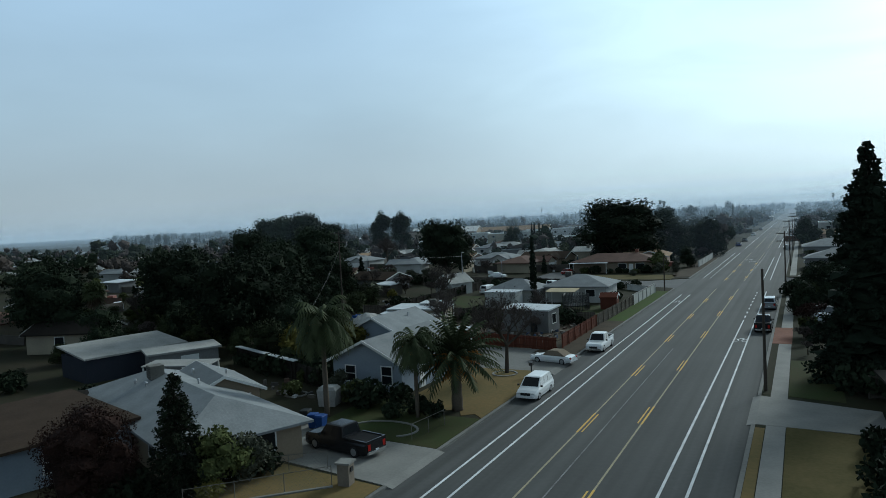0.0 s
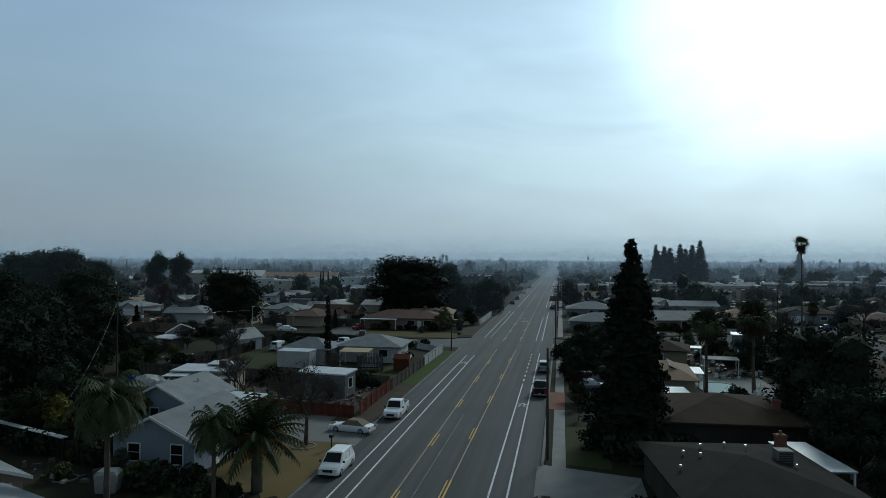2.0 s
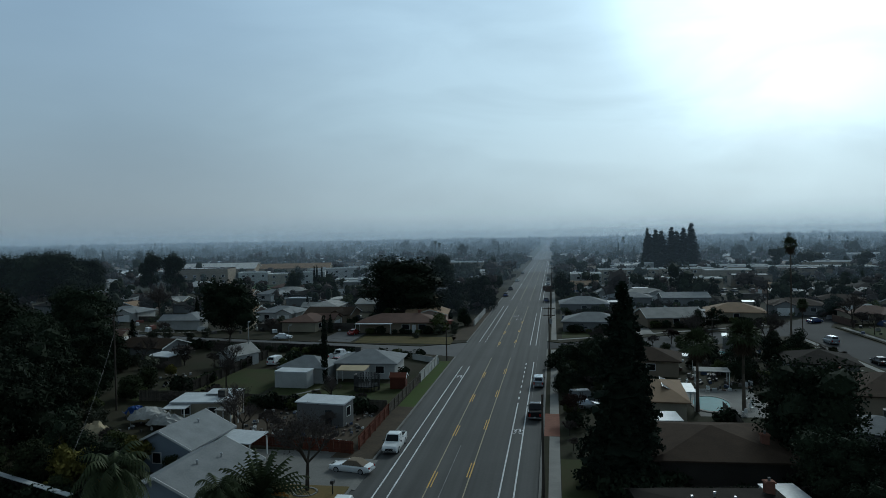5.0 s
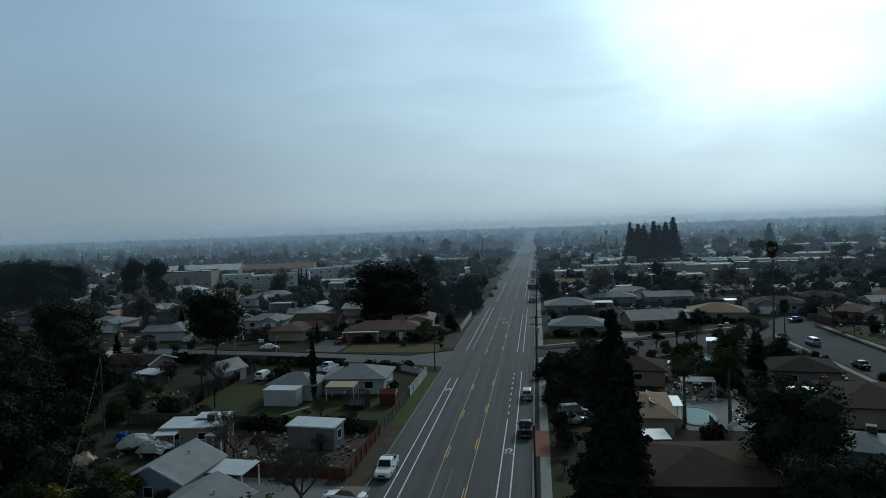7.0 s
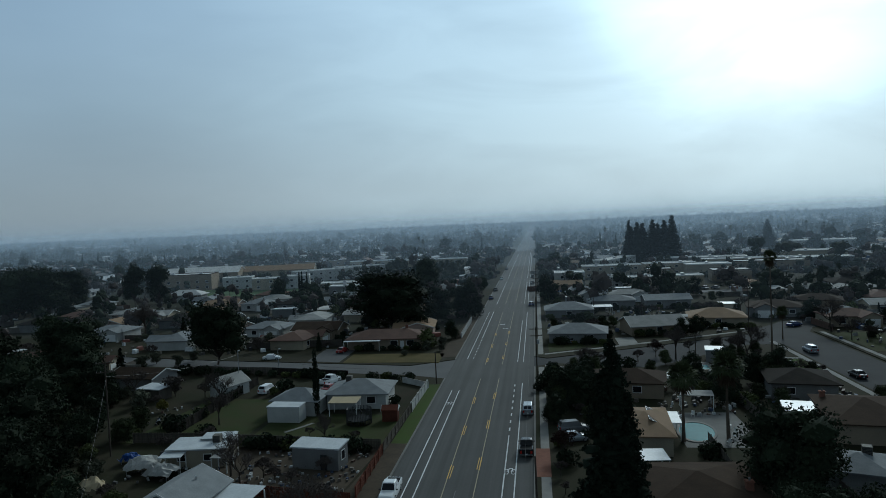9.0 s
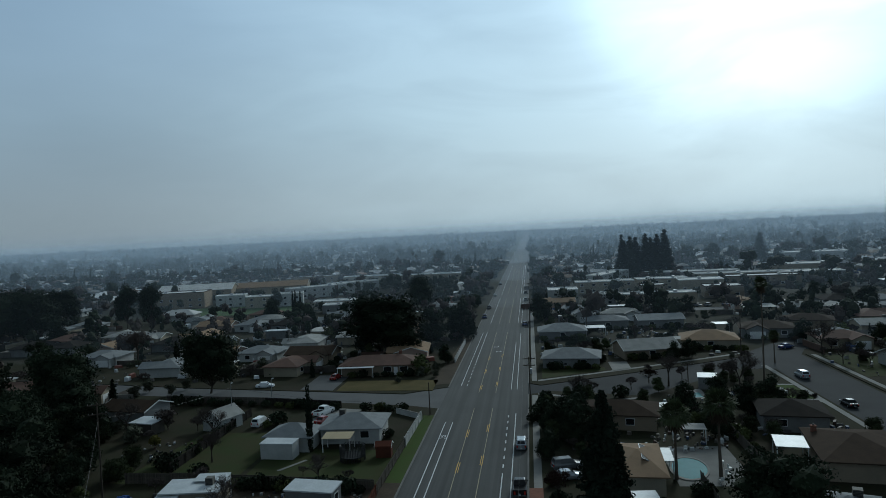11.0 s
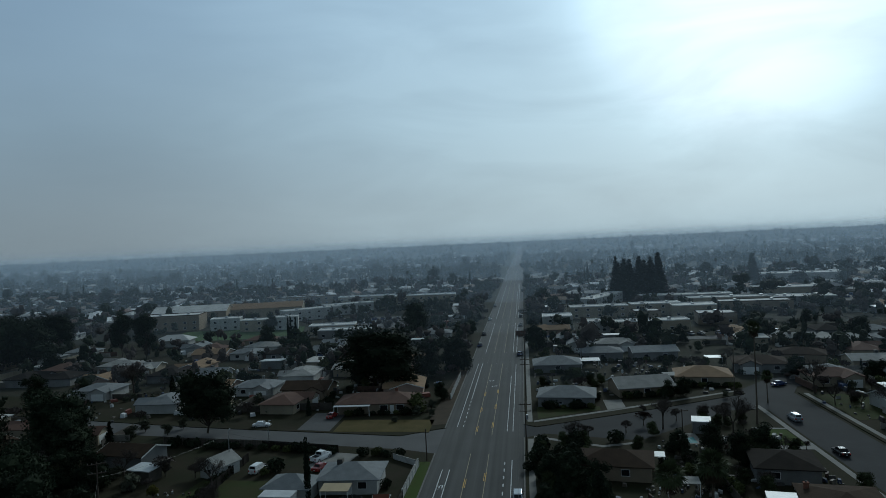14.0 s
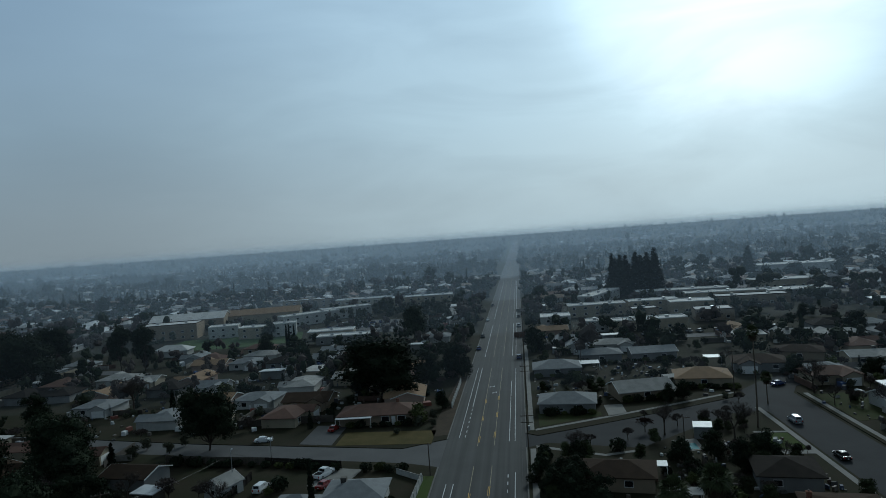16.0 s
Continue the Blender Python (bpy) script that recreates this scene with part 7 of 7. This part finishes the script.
for x, y, w, d, h, rz, wl, rows, lb in (
        (46, 343, 28, 10, 5.6, 2, ST_CREAM, 2, "long cream two-storey block with a pale flat roof"), (74, 347, 24, 10, 5.6, 2, ST_CREAM, 2, "long cream two-storey block with a pale flat roof"),
        (66, 325, 12, 10, 4.6, 0, ST_TAN, 1, "tan low commercial building with a flat roof"), (90, 337, 20, 13, 5.4, -4, ST_CREAM, 1, "cream commercial building with a white flat roof"),
        (93, 310, 16, 13, 4.6, -6, ST_TAN, 1, "low building with a bright white flat roof"), (62, 291, 30, 9, 4.4, 2, ST_CREAM, 1, "low cream building with a pale flat roof"),
        (40, 293, 10, 10, 4.6, 0, ST_WHITE, 1, "small white building with a flat roof"), (122, 350, 34, 12, 5.0, -4, ST_TAN, 1, "long tan commercial building with flat roof"), (118, 372, 44, 10, 5.0, -4, ST_CREAM, 1, "long pale commercial building"),
        (54, 398, 44, 9, 5.5, 62, ST_WHITE, 2, "long pale block seen end-on"), (24, 305, 13, 12, 6.0, 0, ST_WHITE, 2, "white two-storey house with a flat roof"), (150, 365, 30, 14, 5.0, -6, ST_GREY, 1, "grey commercial building with a flat roof"),
        (100, 398, 50, 10, 4.6, -4, ST_GREY, 1, "long low grey building among trees"), (165, 420, 40, 16, 5.0, -8, ST_CREAM, 1, "broad low pale building with flat roof"), (205, 520, 60, 18, 6.0, -10, ST_WHITE, 1, "long white store building"),
        (-178, 347, 30, 15, 8.0, 10, ST_TAN, 2, "tan school building with a brown flat roof"), (-146, 341, 15, 9, 6.0, 14, ST_WHITE, 2, "white two-storey apartment block"), (-127, 333, 13, 9, 5.6, 4, ST_CREAM, 2, "cream two-storey apartment block"), (-112, 337, 12, 9, 6.2, 16, ST_WHITE, 2, "white two-storey apartment block"), (-112, 378, 34, 9, 6.0, 40, ST_WHITE, 2, "white two-storey apartment block"),
        (-96, 400, 30, 9, 6.0, 30, ST_WHITE, 2, "white two-storey apartment block"), (-70, 300, 26, 9, 3.6, 4, ST_GREY, 1, "long low building with a white roof edge"), (-82, 318, 22, 10, 3.6, 8, ST_CREAM, 1, "low pale building among trees"),
        (-95, 452, 40, 10, 6.0, 6, ST_CREAM, 2, "cream two-storey apartment row"), (-55, 445, 40, 10, 6.0, 4, ST_CREAM, 2, "cream two-storey apartment row"), (-140, 470, 36, 10, 6.0, 10, ST_TAN, 2, "tan two-storey apartment row")):
    block_building(lb, x, y, w, d, h, rz, wl, rows)
house("large tan school hall with a broad low vaulted roof", at(-186, 384, 12, 0), 42, 20, 6.5, 3.0, "gable", ST_TAN, ROOF_FLAT, 0.4, name="school_hall", category="school building")
house("tan school hall with a pale sloping roof", at(-148, 404, 12, 0), 44, 18, 5.5, 2.6, "gable", ST_CREAM, SHINGLE_T, 0.4, name="school_hall", category="school building")
house("open school shelter with a white hipped roof", at(-146, 287, 6, 0), 15, 8, 3.0, 2.0, "hip", ST_WHITE, ROOF_FLAT, 0.8, name="school_shelter", category="shelter")
slab("car_park", [(-98, 330), (-45, 325), (-45, 372), (-90, 380)], 0.03, ASPHALT2, "grey asphalt car park", "car park")
slab("car_park_east", [(120, 385), (260, 370), (280, 470), (150, 500)], 0.03, ASPHALT2, "grey asphalt car park", "car park")
slab("highway", [(150, 640), (420, 600), (420, 622), (150, 662)], 0.04, CONCRETE_OLD, "pale concrete highway in the distance", "road")

# ---- suburb: ranch houses on their lots ----
rnd = random.Random(11)
STOCK_H = []
for lb, w, d, rise, kind, wl, cv, cool in (
        ("low house with a grey shingle roof", 12, 9, 1.4, "hip", ST_WHITE, SHINGLE_G, None), ("low house with a brown shingle roof", 13, 9, 1.5, "gable", ST_TAN, SHINGLE_B, None),
        ("low house with a pale worn roof", 12, 8.5, 1.2, "gable", ST_CREAM, SHINGLE_L, (2, 1)), ("low house with a dark roof", 11, 9, 1.5, "hip", ST_GREY, SHINGLE_D, None),
        ("low house with a white flat roof", 10, 8, 0.2, "flat", ST_CREAM, ROOF_FLAT, (1, 1)), ("low house with a red-brown roof", 12, 9, 1.4, "hip", ST_CREAM, SHINGLE_R, None),
        ("low house with a tan roof", 13, 8.5, 1.3, "gable", ST_PINK, SHINGLE_T, None), ("small house with a grey gabled roof", 9, 7.5, 1.5, "gable", ST_WHITE, SHINGLE_G, (-1, 1)),
        ("low house with a pale grey roof", 14, 9, 1.3, "hip", ST_WHITE, SHINGLE_L, None), ("small outbuilding with a white sheet roof", 7, 5, 0.3, "flat", ST_GREY, ROOF_W, None)):
    STOCK_H.append([house(lb + " among trees", at(0, 0, 0), w, d, 2.6, rise, kind, wl, cv, 0.5, wins=(("s", -w / 4, 0.9, 1.4, 1.1),), wing=(w / 4, 4.8, 2.2) if kind != "flat" else None, cooler=cool), False])

CLEAR = [(-17, 14, 0, 3000), (-46, -10, 90, 178), (10, 70, 0, 152), (10, 50, 0, 166), (58, 82, 0, 300), (10, 27, 219, 236), (-210, -125, 286, 412), (-125, -42, 290, 410), (28, 140, 284, 410), (12, 34, 296, 314),
         (-50, -10, 0, 130), (-60, -40, 95, 150), (-165, -135, 245, 262), (44, 66, 380, 420), (60, 96, 410, 442), (120, 190, 350, 440), (-125, -35, 436, 480)]


def street_y(x):
    """Middle of the side street west of the road."""
    return 139 - (x + 12) * 0.19 if x > -75 else 151 - (x + 75) * 0.52


def free(x, y, r):
    if any(a - r < x < b + r and c - r < y < d + r for a, b, c, d in CLEAR):
        return False
    if any(math.hypot(x - a, y - b) < c + r for a, b, c in FOOT):
        return False
    if x > 9 and r < 20 and abs(x * 0.52 - y + 143) < 9 + r * 0.4 and x < 66:
        return False
    return not (x < -9 and abs(y - street_y(x)) < 8 + r)


def settle(x, y, s=1.0):
    slot = rnd.choice(STOCK_H)
    m = at(x, y, rnd.choice((0, 90, 180, 270, 0, 180)) + rnd.uniform(-6, 6), 0.0, s)
    if slot[1]:
        return copy_thing(slot[0], m)
    slot[1] = True
    slot[0].matrix_basis = m
    return slot[0]


for lb, n, r, leaf in (("oak_far", 520, 0.9, LEAF_D), ("green_far", 420, 0.7, LEAF_G), ("olive_far", 420, 0.7, LEAF_O)):
    stock(lb, broadleaf("distant_tree", {"oak_far": "dark evergreen tree among houses", "green_far": "green leafy tree among houses", "olive_far": "grey-green tree among houses"}[lb], 30 + n % 7 + len(lb), 8.0, 3.6, leaf, int(n * 1.25), r * 0.62, 10, base=0.1))
stock("bare_far", bare_tree("distant_tree", "leafless brown tree among houses", 44, 7.5, 3.8, 0.16, depth=4, fans=4, twig_leaves=500, leafmat=TWIG, leafsize=0.28))
stock("spire_far", conifer("distant_tree", "dark pointed conifer among houses", 45, 13.0, 2.4, 900, 0.5))

# lots in rows; the nearest become houses of their own, the rest one joined town
lots_h, y, row = [], 150.0, 0
while y < 640:
    x = (-1.8 if y < 330 else -0.98) * y - 10
    while x < 0.64 * y + 25:
        px, py = x + rnd.uniform(-4, 4), y + rnd.uniform(-4, 4)
        if free(px, py, 6) and rnd.random() < 0.92:
            FOOT.append((px, py, 5.5))
            lots_h.append((px, py))
        x += 15.5
    y += 16.5 if row % 2 else 21.5
    row += 1
lots_h += [(-98, 62), (-112, 80), (-101, 98), (-118, 112), (-104, 128), (-130, 96), (-126, 134), (-92, 138), (-88, 40), (-146, 120), (-110, 46), (-97, 115),
           (88, 135), (96, 112), (92, 160), (104, 150), (98, 92), (112, 130), (90, 190), (108, 182), (124, 160), (-66, 32), (-84, 22)]
lots_h.sort(key=lambda q: math.hypot(q[0] - 10, q[1]))
for q in lots_h[:150]:
    settle(*q)


def joined_town(places):
    walls, roofs, glass = Shape(), Shape(), Shape()
    for x, y in places:
        w, d = rnd.uniform(9, 14), rnd.uniform(7.5, 9.5)
        m = pose(x, y, 0, 0, 0, rnd.choice((0, 90)) + rnd.uniform(-5, 5))
        e, r = 2.6, rnd.uniform(1.1, 1.7)
        kind = rnd.random()
        walls.v, n0 = walls.v, len(walls.v)
        walls.box(-w / 2, -d / 2, 0, w / 2, d / 2, e)
        roof = hip_roof(w, d, e, r) if kind < 0.5 else gable_roof(w, d, e, r) if kind < 0.85 else flat_roof(w, d, e, slope=0.2)
        walls.v[n0:] = [tuple(m @ Vector(p)) for p in walls.v[n0:]]
        roof.moved(m)
        roofs.poly(roof.v, roof.f)
        for u in (-w / 4, w / 4):
            q = Shape().box(u - 0.8, -d / 2 - 0.05, 0.9, u + 0.8, -d / 2 + 0.05, 2.1).moved(m)
            glass.poly(q.v, q.f)
    t = thing("distant_houses", "rows of distant low houses with mixed roofs", "houses", kind="stuff")
    part("walls", walls, mat_mix("town_wall_mix", [(0.36, 0.36, 0.34), (0.27, 0.23, 0.18), (0.18, 0.175, 0.16), (0.31, 0.28, 0.22), (0.22, 0.165, 0.13)]), t)
    part("roofs", roofs, mat_mix("town_roof_mix", [(0.07, 0.066, 0.062), (0.11, 0.08, 0.06), (0.30, 0.295, 0.285), (0.19, 0.195, 0.2), (0.15, 0.105, 0.07), (0.12, 0.066, 0.05), (0.36, 0.36, 0.35), (0.08, 0.08, 0.08), (0.58, 0.59, 0.60), (0.13, 0.14, 0.155)]), t)
    part("windows", glass, GLASS, t)


joined_town(lots_h[150:])

# fences, sheds, vans and heaps between the lots
fence_s, junk_s = Shape(), Shape()
for x, y in lots_h:
    if y > 430:
        continue
    for _ in range(2):
        m = pose(x + rnd.choice((-8, 8)), y + rnd.uniform(-6, 6), 0, 0, 0, rnd.choice((0, 90)) + rnd.uniform(-4, 4))
        q = Shape().box(-rnd.uniform(4, 8), -0.06, 0, rnd.uniform(4, 8), 0.06, rnd.uniform(1.4, 1.9)).moved(m)
        fence_s.poly(q.v, q.f)
    for _ in range(rnd.randint(2, 5)):
        a, b, h = rnd.uniform(0.3, 1.5), rnd.uniform(0.3, 1.1), rnd.uniform(0.4, 2.0)
        m = pose(x + rnd.uniform(-9, 9), y + rnd.uniform(-9, 9), 0, 0, 0, rnd.uniform(0, 180))
        q = Shape().loft([[(-a, -b, 0), (a, -b, 0), (a, b, 0), (-a, b, 0)], [(-a * 0.9, -b * 0.9, h), (a * 0.9, -b * 0.9, h), (a * 0.8, b * 0.9, h * 1.1), (-a * 0.8, b * 0.9, h * 1.1)]]).moved(m)
        junk_s.poly(q.v, q.f)
single("yard_fences", fence_s, mat_mix("yard_fence_mix", [(0.10, 0.088, 0.072), (0.07, 0.06, 0.05), (0.3, 0.28, 0.25), (0.09, 0.05, 0.035)]), "board fences between distant back yards", "fences", kind="stuff")
single("yard_clutter", junk_s, mat_mix("yard_clutter_mix", [(0.62, 0.63, 0.63), (0.2, 0.2, 0.2), (0.05, 0.05, 0.055), (0.45, 0.44, 0.4), (0.05, 0.09, 0.2), (0.2, 0.06, 0.04), (0.7, 0.71, 0.72)], 0.6), "sheds, vans and heaps of goods in distant yards", "yard clutter", kind="stuff")

# trees: the nearest as trees of their own, the rest joined by kind
spots = []
for i in range(4000):
    y = 95 + 560 * rnd.random() ** 0.75
    x = rnd.uniform((-1.75 if y < 330 else -0.98) * y - 15, 0.64 * y + 30)
    clear = not (-58 < x < -10 and y < 136) and not any(math.hypot(x - a, y - b) < c for a, b, c in FOOT) and not (x < -9 and abs(y - street_y(x)) < 8) and not (62 < x < 78.5 and y < 300) and not (9 < x < 66 and abs(x * 0.52 - y + 143) < 8)
    if clear and not -15 < x < 13 and not (-165 < x < -95 and 290 < y < 345):
        spots.append((x, y))
for i in range(60):
    spots.append((rnd.choice((-14.0, 13.0)) + rnd.uniform(-1.5, 1.5), 212 + 8 * i + rnd.uniform(-3, 3)))
spots.sort(key=lambda q: math.hypot(q[0] - 10, q[1]))
for x, y in spots[:200]:
    near_east = 9 < x < 82 and y < 170
    if near_east and (y < 172 or rnd.random() < 0.5):
        continue
    k = rnd.choice(("bare_far", "bare_far", "bush_d", "olive_far")) if near_east else rnd.choice(("oak_far", "oak_far", "green_far", "olive_far", "bare_far", "bare_far", "olive_far", "spire_far" if rnd.random() < 0.3 else "oak_far"))
    s_ = rnd.uniform(0.35, 0.65) if near_east else rnd.uniform(0.4, 0.95)
    plant(k, x, y, s_ * (2 if k == "bush_d" else 1), rnd.uniform(0, 360), -0.9 * s_)


LEAF_D2 = mat("grey_green_leaves", (0.036, 0.042, 0.026), (0.018, 0.023, 0.015), 0.9, 0.4, 2.5, spec=0.08)


def joined_trees(places, name, label, material, k=80):
    g = np.random.default_rng(len(places) + k)
    s_ = Shape()
    cs, rs = [], []
    for x, y in places:
        h = g.uniform(3.0, 9.5) * (1.55 if g.random() > 0.92 else 1)
        r = h * g.uniform(0.28, 0.5)
        for _ in range(4):
            cs.append((x + g.normal(0, r * 0.4), y + g.normal(0, r * 0.4), h * g.uniform(0.3, 0.75)))
            q = r * g.uniform(0.4, 0.75)
            rs.append((q, q, h * g.uniform(0.18, 0.3)))
    leaves(g, cs, rs, len(places) * k, 0.42, shell=0.7, shape=s_)
    cores(g, s_, cs, rs, 0.84)
    single(name, s_, material, label, "trees", kind="stuff")


rest = spots[200:]
joined_trees(rest[0::3], "town_trees_dark", "dark evergreen trees among distant houses", LEAF_D, 56)
joined_trees(rest[1::3], "town_trees_olive", "grey-green trees among distant houses", LEAF_D2, 56)
joined_trees(rest[2::3], "town_trees_bare", "brown bare winter trees among distant houses", TWIG, 50)
slab("town_street_east", [(10.9, 266), (170, 262), (170, 270), (10.9, 274)], 0.03, ASPHALT2, "grey side street lined with parked cars", "road")
slab("town_street_west", [(-9.6, 232), (-220, 258), (-220, 266), (-9.6, 240)], 0.03, ASPHALT2, "grey side street between houses", "road")

for x, y, s in ((-118, 330, 1.3), (-75, 640, 2.2), (-150, 735, 2.8), (-120, 742, 2.4), (-60, 820, 2.6), (30, 700, 1.8), (-330, 520, 2.0), (-300, 500, 1.8), (210, 560, 1.8), (150, 560, 1.5)):
    plant("oak_b", x, y, s * 0.8, z=0)
for i in range(22):
    y = 450 + 40 * i
    plant("fan_palm", rnd.uniform(-0.8 * y, 0.4 * y), y, rnd.uniform(0.7, 1.0), z=0)

# parked cars among the houses
PAINTS = ((P_WHITE, "white"), (P_SILVER, "silver"), (P_GREY, "dark grey"), (P_WHITE, "white"), (P_BLUE, "dark blue"))
CARS = [small_car(w + " sedan parked among the houses", at(0, 0, 0), p) for p, w in PAINTS[:3] + PAINTS[4:]]
spare = list(CARS)
kerbside = [(-7.9, 262), (-7.9, 292), (7.6, 318), (-7.9, 345), (7.6, 352), (7.6, 240), (-7.9, 410)]
park = [(-92 + 4.2 * i + rnd.uniform(-1, 1), 350 - 0.3 * i) for i in range(9)] + [(-88 + 4.2 * i, 362) for i in range(8)] + [(40 + 5.6 * i + rnd.uniform(-1, 1), 275.5) for i in range(13)] + \
       [(110 + 4 * i, 384) for i in range(10)] + [(165 + 5 * i, 395 + rnd.uniform(-2, 2)) for i in range(12)] + [(180 + 5 * i, 440) for i in range(12)]
for x, y in kerbside + park:
    m = at(x, y, 90 if abs(x) < 10 else rnd.uniform(70, 110), 0.0 if abs(x) < 10 else 0.03)
    if spare:
        spare.pop().matrix_basis = m
    else:
        copy_thing(rnd.choice(CARS), m)

# ---- far woods and roofs to the horizon ----
rng = np.random.default_rng(77)


def far_woods(n, y0, y1, name, label, material, tall):
    yy = y0 + (y1 - y0) * rng.random(n) ** 0.75
    xx = (rng.random(n) * 2.3 - 1.35) * yy
    keep = np.abs(xx + 4 * (yy > 0)) > 14
    xx, yy = xx[keep], yy[keep]
    m = len(xx)
    h = tall * rng.uniform(3.5, 9, m) * (1 + 0.8 * (rng.random(m) > 0.92))
    r = h * rng.uniform(0.2, 0.48, m)
    k = 14
    u = rng.normal(size=(m, k, 3))
    u /= np.linalg.norm(u, axis=2)[:, :, None]
    c = np.stack([xx, yy, h * 0.55], 1)[:, None, :] + u * np.stack([r, r, h * 0.42], 1)[:, None, :]
    a = rng.normal(size=(m, k, 3))
    a /= np.linalg.norm(a, axis=2)[:, :, None]
    b = np.cross(a, u)
    w = np.clip(r * 0.26, 0.5, 1.2)[:, None, None]
    p = np.stack([c - a * w, c + b * w, c + a * w, c - b * w], 2).reshape(-1, 3)
    s = Shape()
    s.v = p.tolist()
    s.f = [(4 * i, 4 * i + 1, 4 * i + 2, 4 * i + 3) for i in range(m * k)]
    cores(rng, s, np.stack([xx, yy, h * 0.42], 1), np.stack([r, r, h * 0.42], 1), 0.9)
    # a pointed conifer here and there
    for i in range(0, m, 9):
        x, y, z = xx[i] + 6, yy[i], min(h[i] * rng.uniform(1.3, 2.1), 14.0 * tall)
        q = z * 0.13
        for j in range(4):
            b, e = z * (0.1 + 0.2 * j), z * min(1.0, 0.42 + 0.2 * j)
            w_ = q * (1 - 0.2 * j)
            ring = [(x + w_ * math.cos(1.2566 * n_ + j) * rng.uniform(0.7, 1.2), y + w_ * math.sin(1.2566 * n_ + j), b) for n_ in range(5)]
            s.poly(ring + [(x, y, e)], [(0, 1, 5), (1, 2, 5), (2, 3, 5), (3, 4, 5), (4, 0, 5)])
    single(name, s, material, label, "woods", kind="stuff")


far_woods(5200, 560, 1300, "far_trees", "distant dark trees between the houses of the flat town", LEAF_D, 1.2)
far_woods(5200, 1200, 4200, "far_woods", "dark band of distant trees along the horizon", LEAF_D2, 1.55)


def far_roofs(n):
    s = Shape()
    for i in range(n):
        y = 620 + 1300 * rng.random() ** 1.3
        x = (rng.random() * 1.9 - 1.15) * y
        if abs(x) < 18:
            continue
        w, d = rng.uniform(8, 22), rng.uniform(7, 11)
        if rng.random() < 0.5:
            w, d = d, w
        s.box(x - w / 2, y - d / 2, 0, x + w / 2, y + d / 2, 3)
        s.poly([(x - w / 2 - 0.4, y - d / 2 - 0.4, 3), (x + w / 2 + 0.4, y - d / 2 - 0.4, 3), (x + w / 2 + 0.4, y + d / 2 + 0.4, 3), (x - w / 2 - 0.4, y + d / 2 + 0.4, 3), (x - w / 6, y, 4.5), (x + w / 6, y, 4.5)],
               [(0, 1, 5, 4), (1, 2, 5), (2, 3, 4, 5), (3, 0, 4)])
    me = mat("far_roof_mix", (0.42, 0.41, 0.39), (0.14, 0.13, 0.12), 0.9, 0.03, 0.08)
    single("far_houses", s, me, "distant pale and brown roofs of the town", "houses", kind="stuff")


far_roofs(495)


# ---- distance haze, imitated by upright see-through tinted sheets ----
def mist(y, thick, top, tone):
    m = bpy.data.materials.new("haze_tint")
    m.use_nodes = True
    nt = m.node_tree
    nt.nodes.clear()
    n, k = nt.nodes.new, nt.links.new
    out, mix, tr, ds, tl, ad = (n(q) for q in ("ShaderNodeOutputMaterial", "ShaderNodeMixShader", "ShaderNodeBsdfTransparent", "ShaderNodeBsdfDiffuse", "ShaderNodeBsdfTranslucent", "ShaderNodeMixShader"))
    # the haze colour is put into the sheet, its opacity fading out towards the top
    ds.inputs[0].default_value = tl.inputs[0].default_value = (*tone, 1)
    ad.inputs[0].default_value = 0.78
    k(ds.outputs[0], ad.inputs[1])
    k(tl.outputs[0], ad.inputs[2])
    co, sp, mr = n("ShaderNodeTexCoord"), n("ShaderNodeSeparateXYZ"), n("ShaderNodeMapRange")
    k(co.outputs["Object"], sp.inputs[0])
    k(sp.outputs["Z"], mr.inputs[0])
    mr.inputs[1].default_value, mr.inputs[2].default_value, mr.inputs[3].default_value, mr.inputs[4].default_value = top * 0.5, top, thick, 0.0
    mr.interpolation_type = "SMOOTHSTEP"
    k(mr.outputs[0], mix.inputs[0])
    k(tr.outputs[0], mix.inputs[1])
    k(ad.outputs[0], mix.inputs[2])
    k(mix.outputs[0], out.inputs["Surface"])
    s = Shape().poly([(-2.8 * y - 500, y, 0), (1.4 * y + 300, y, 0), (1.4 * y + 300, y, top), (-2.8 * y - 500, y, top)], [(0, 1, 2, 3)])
    single("haze_sheet", s, m, "upright see-through sheet tinted to imitate haze over the distant town", "mist", kind="structure")


# haze tints: bluer for the nearer sheets, greyer for the farthest
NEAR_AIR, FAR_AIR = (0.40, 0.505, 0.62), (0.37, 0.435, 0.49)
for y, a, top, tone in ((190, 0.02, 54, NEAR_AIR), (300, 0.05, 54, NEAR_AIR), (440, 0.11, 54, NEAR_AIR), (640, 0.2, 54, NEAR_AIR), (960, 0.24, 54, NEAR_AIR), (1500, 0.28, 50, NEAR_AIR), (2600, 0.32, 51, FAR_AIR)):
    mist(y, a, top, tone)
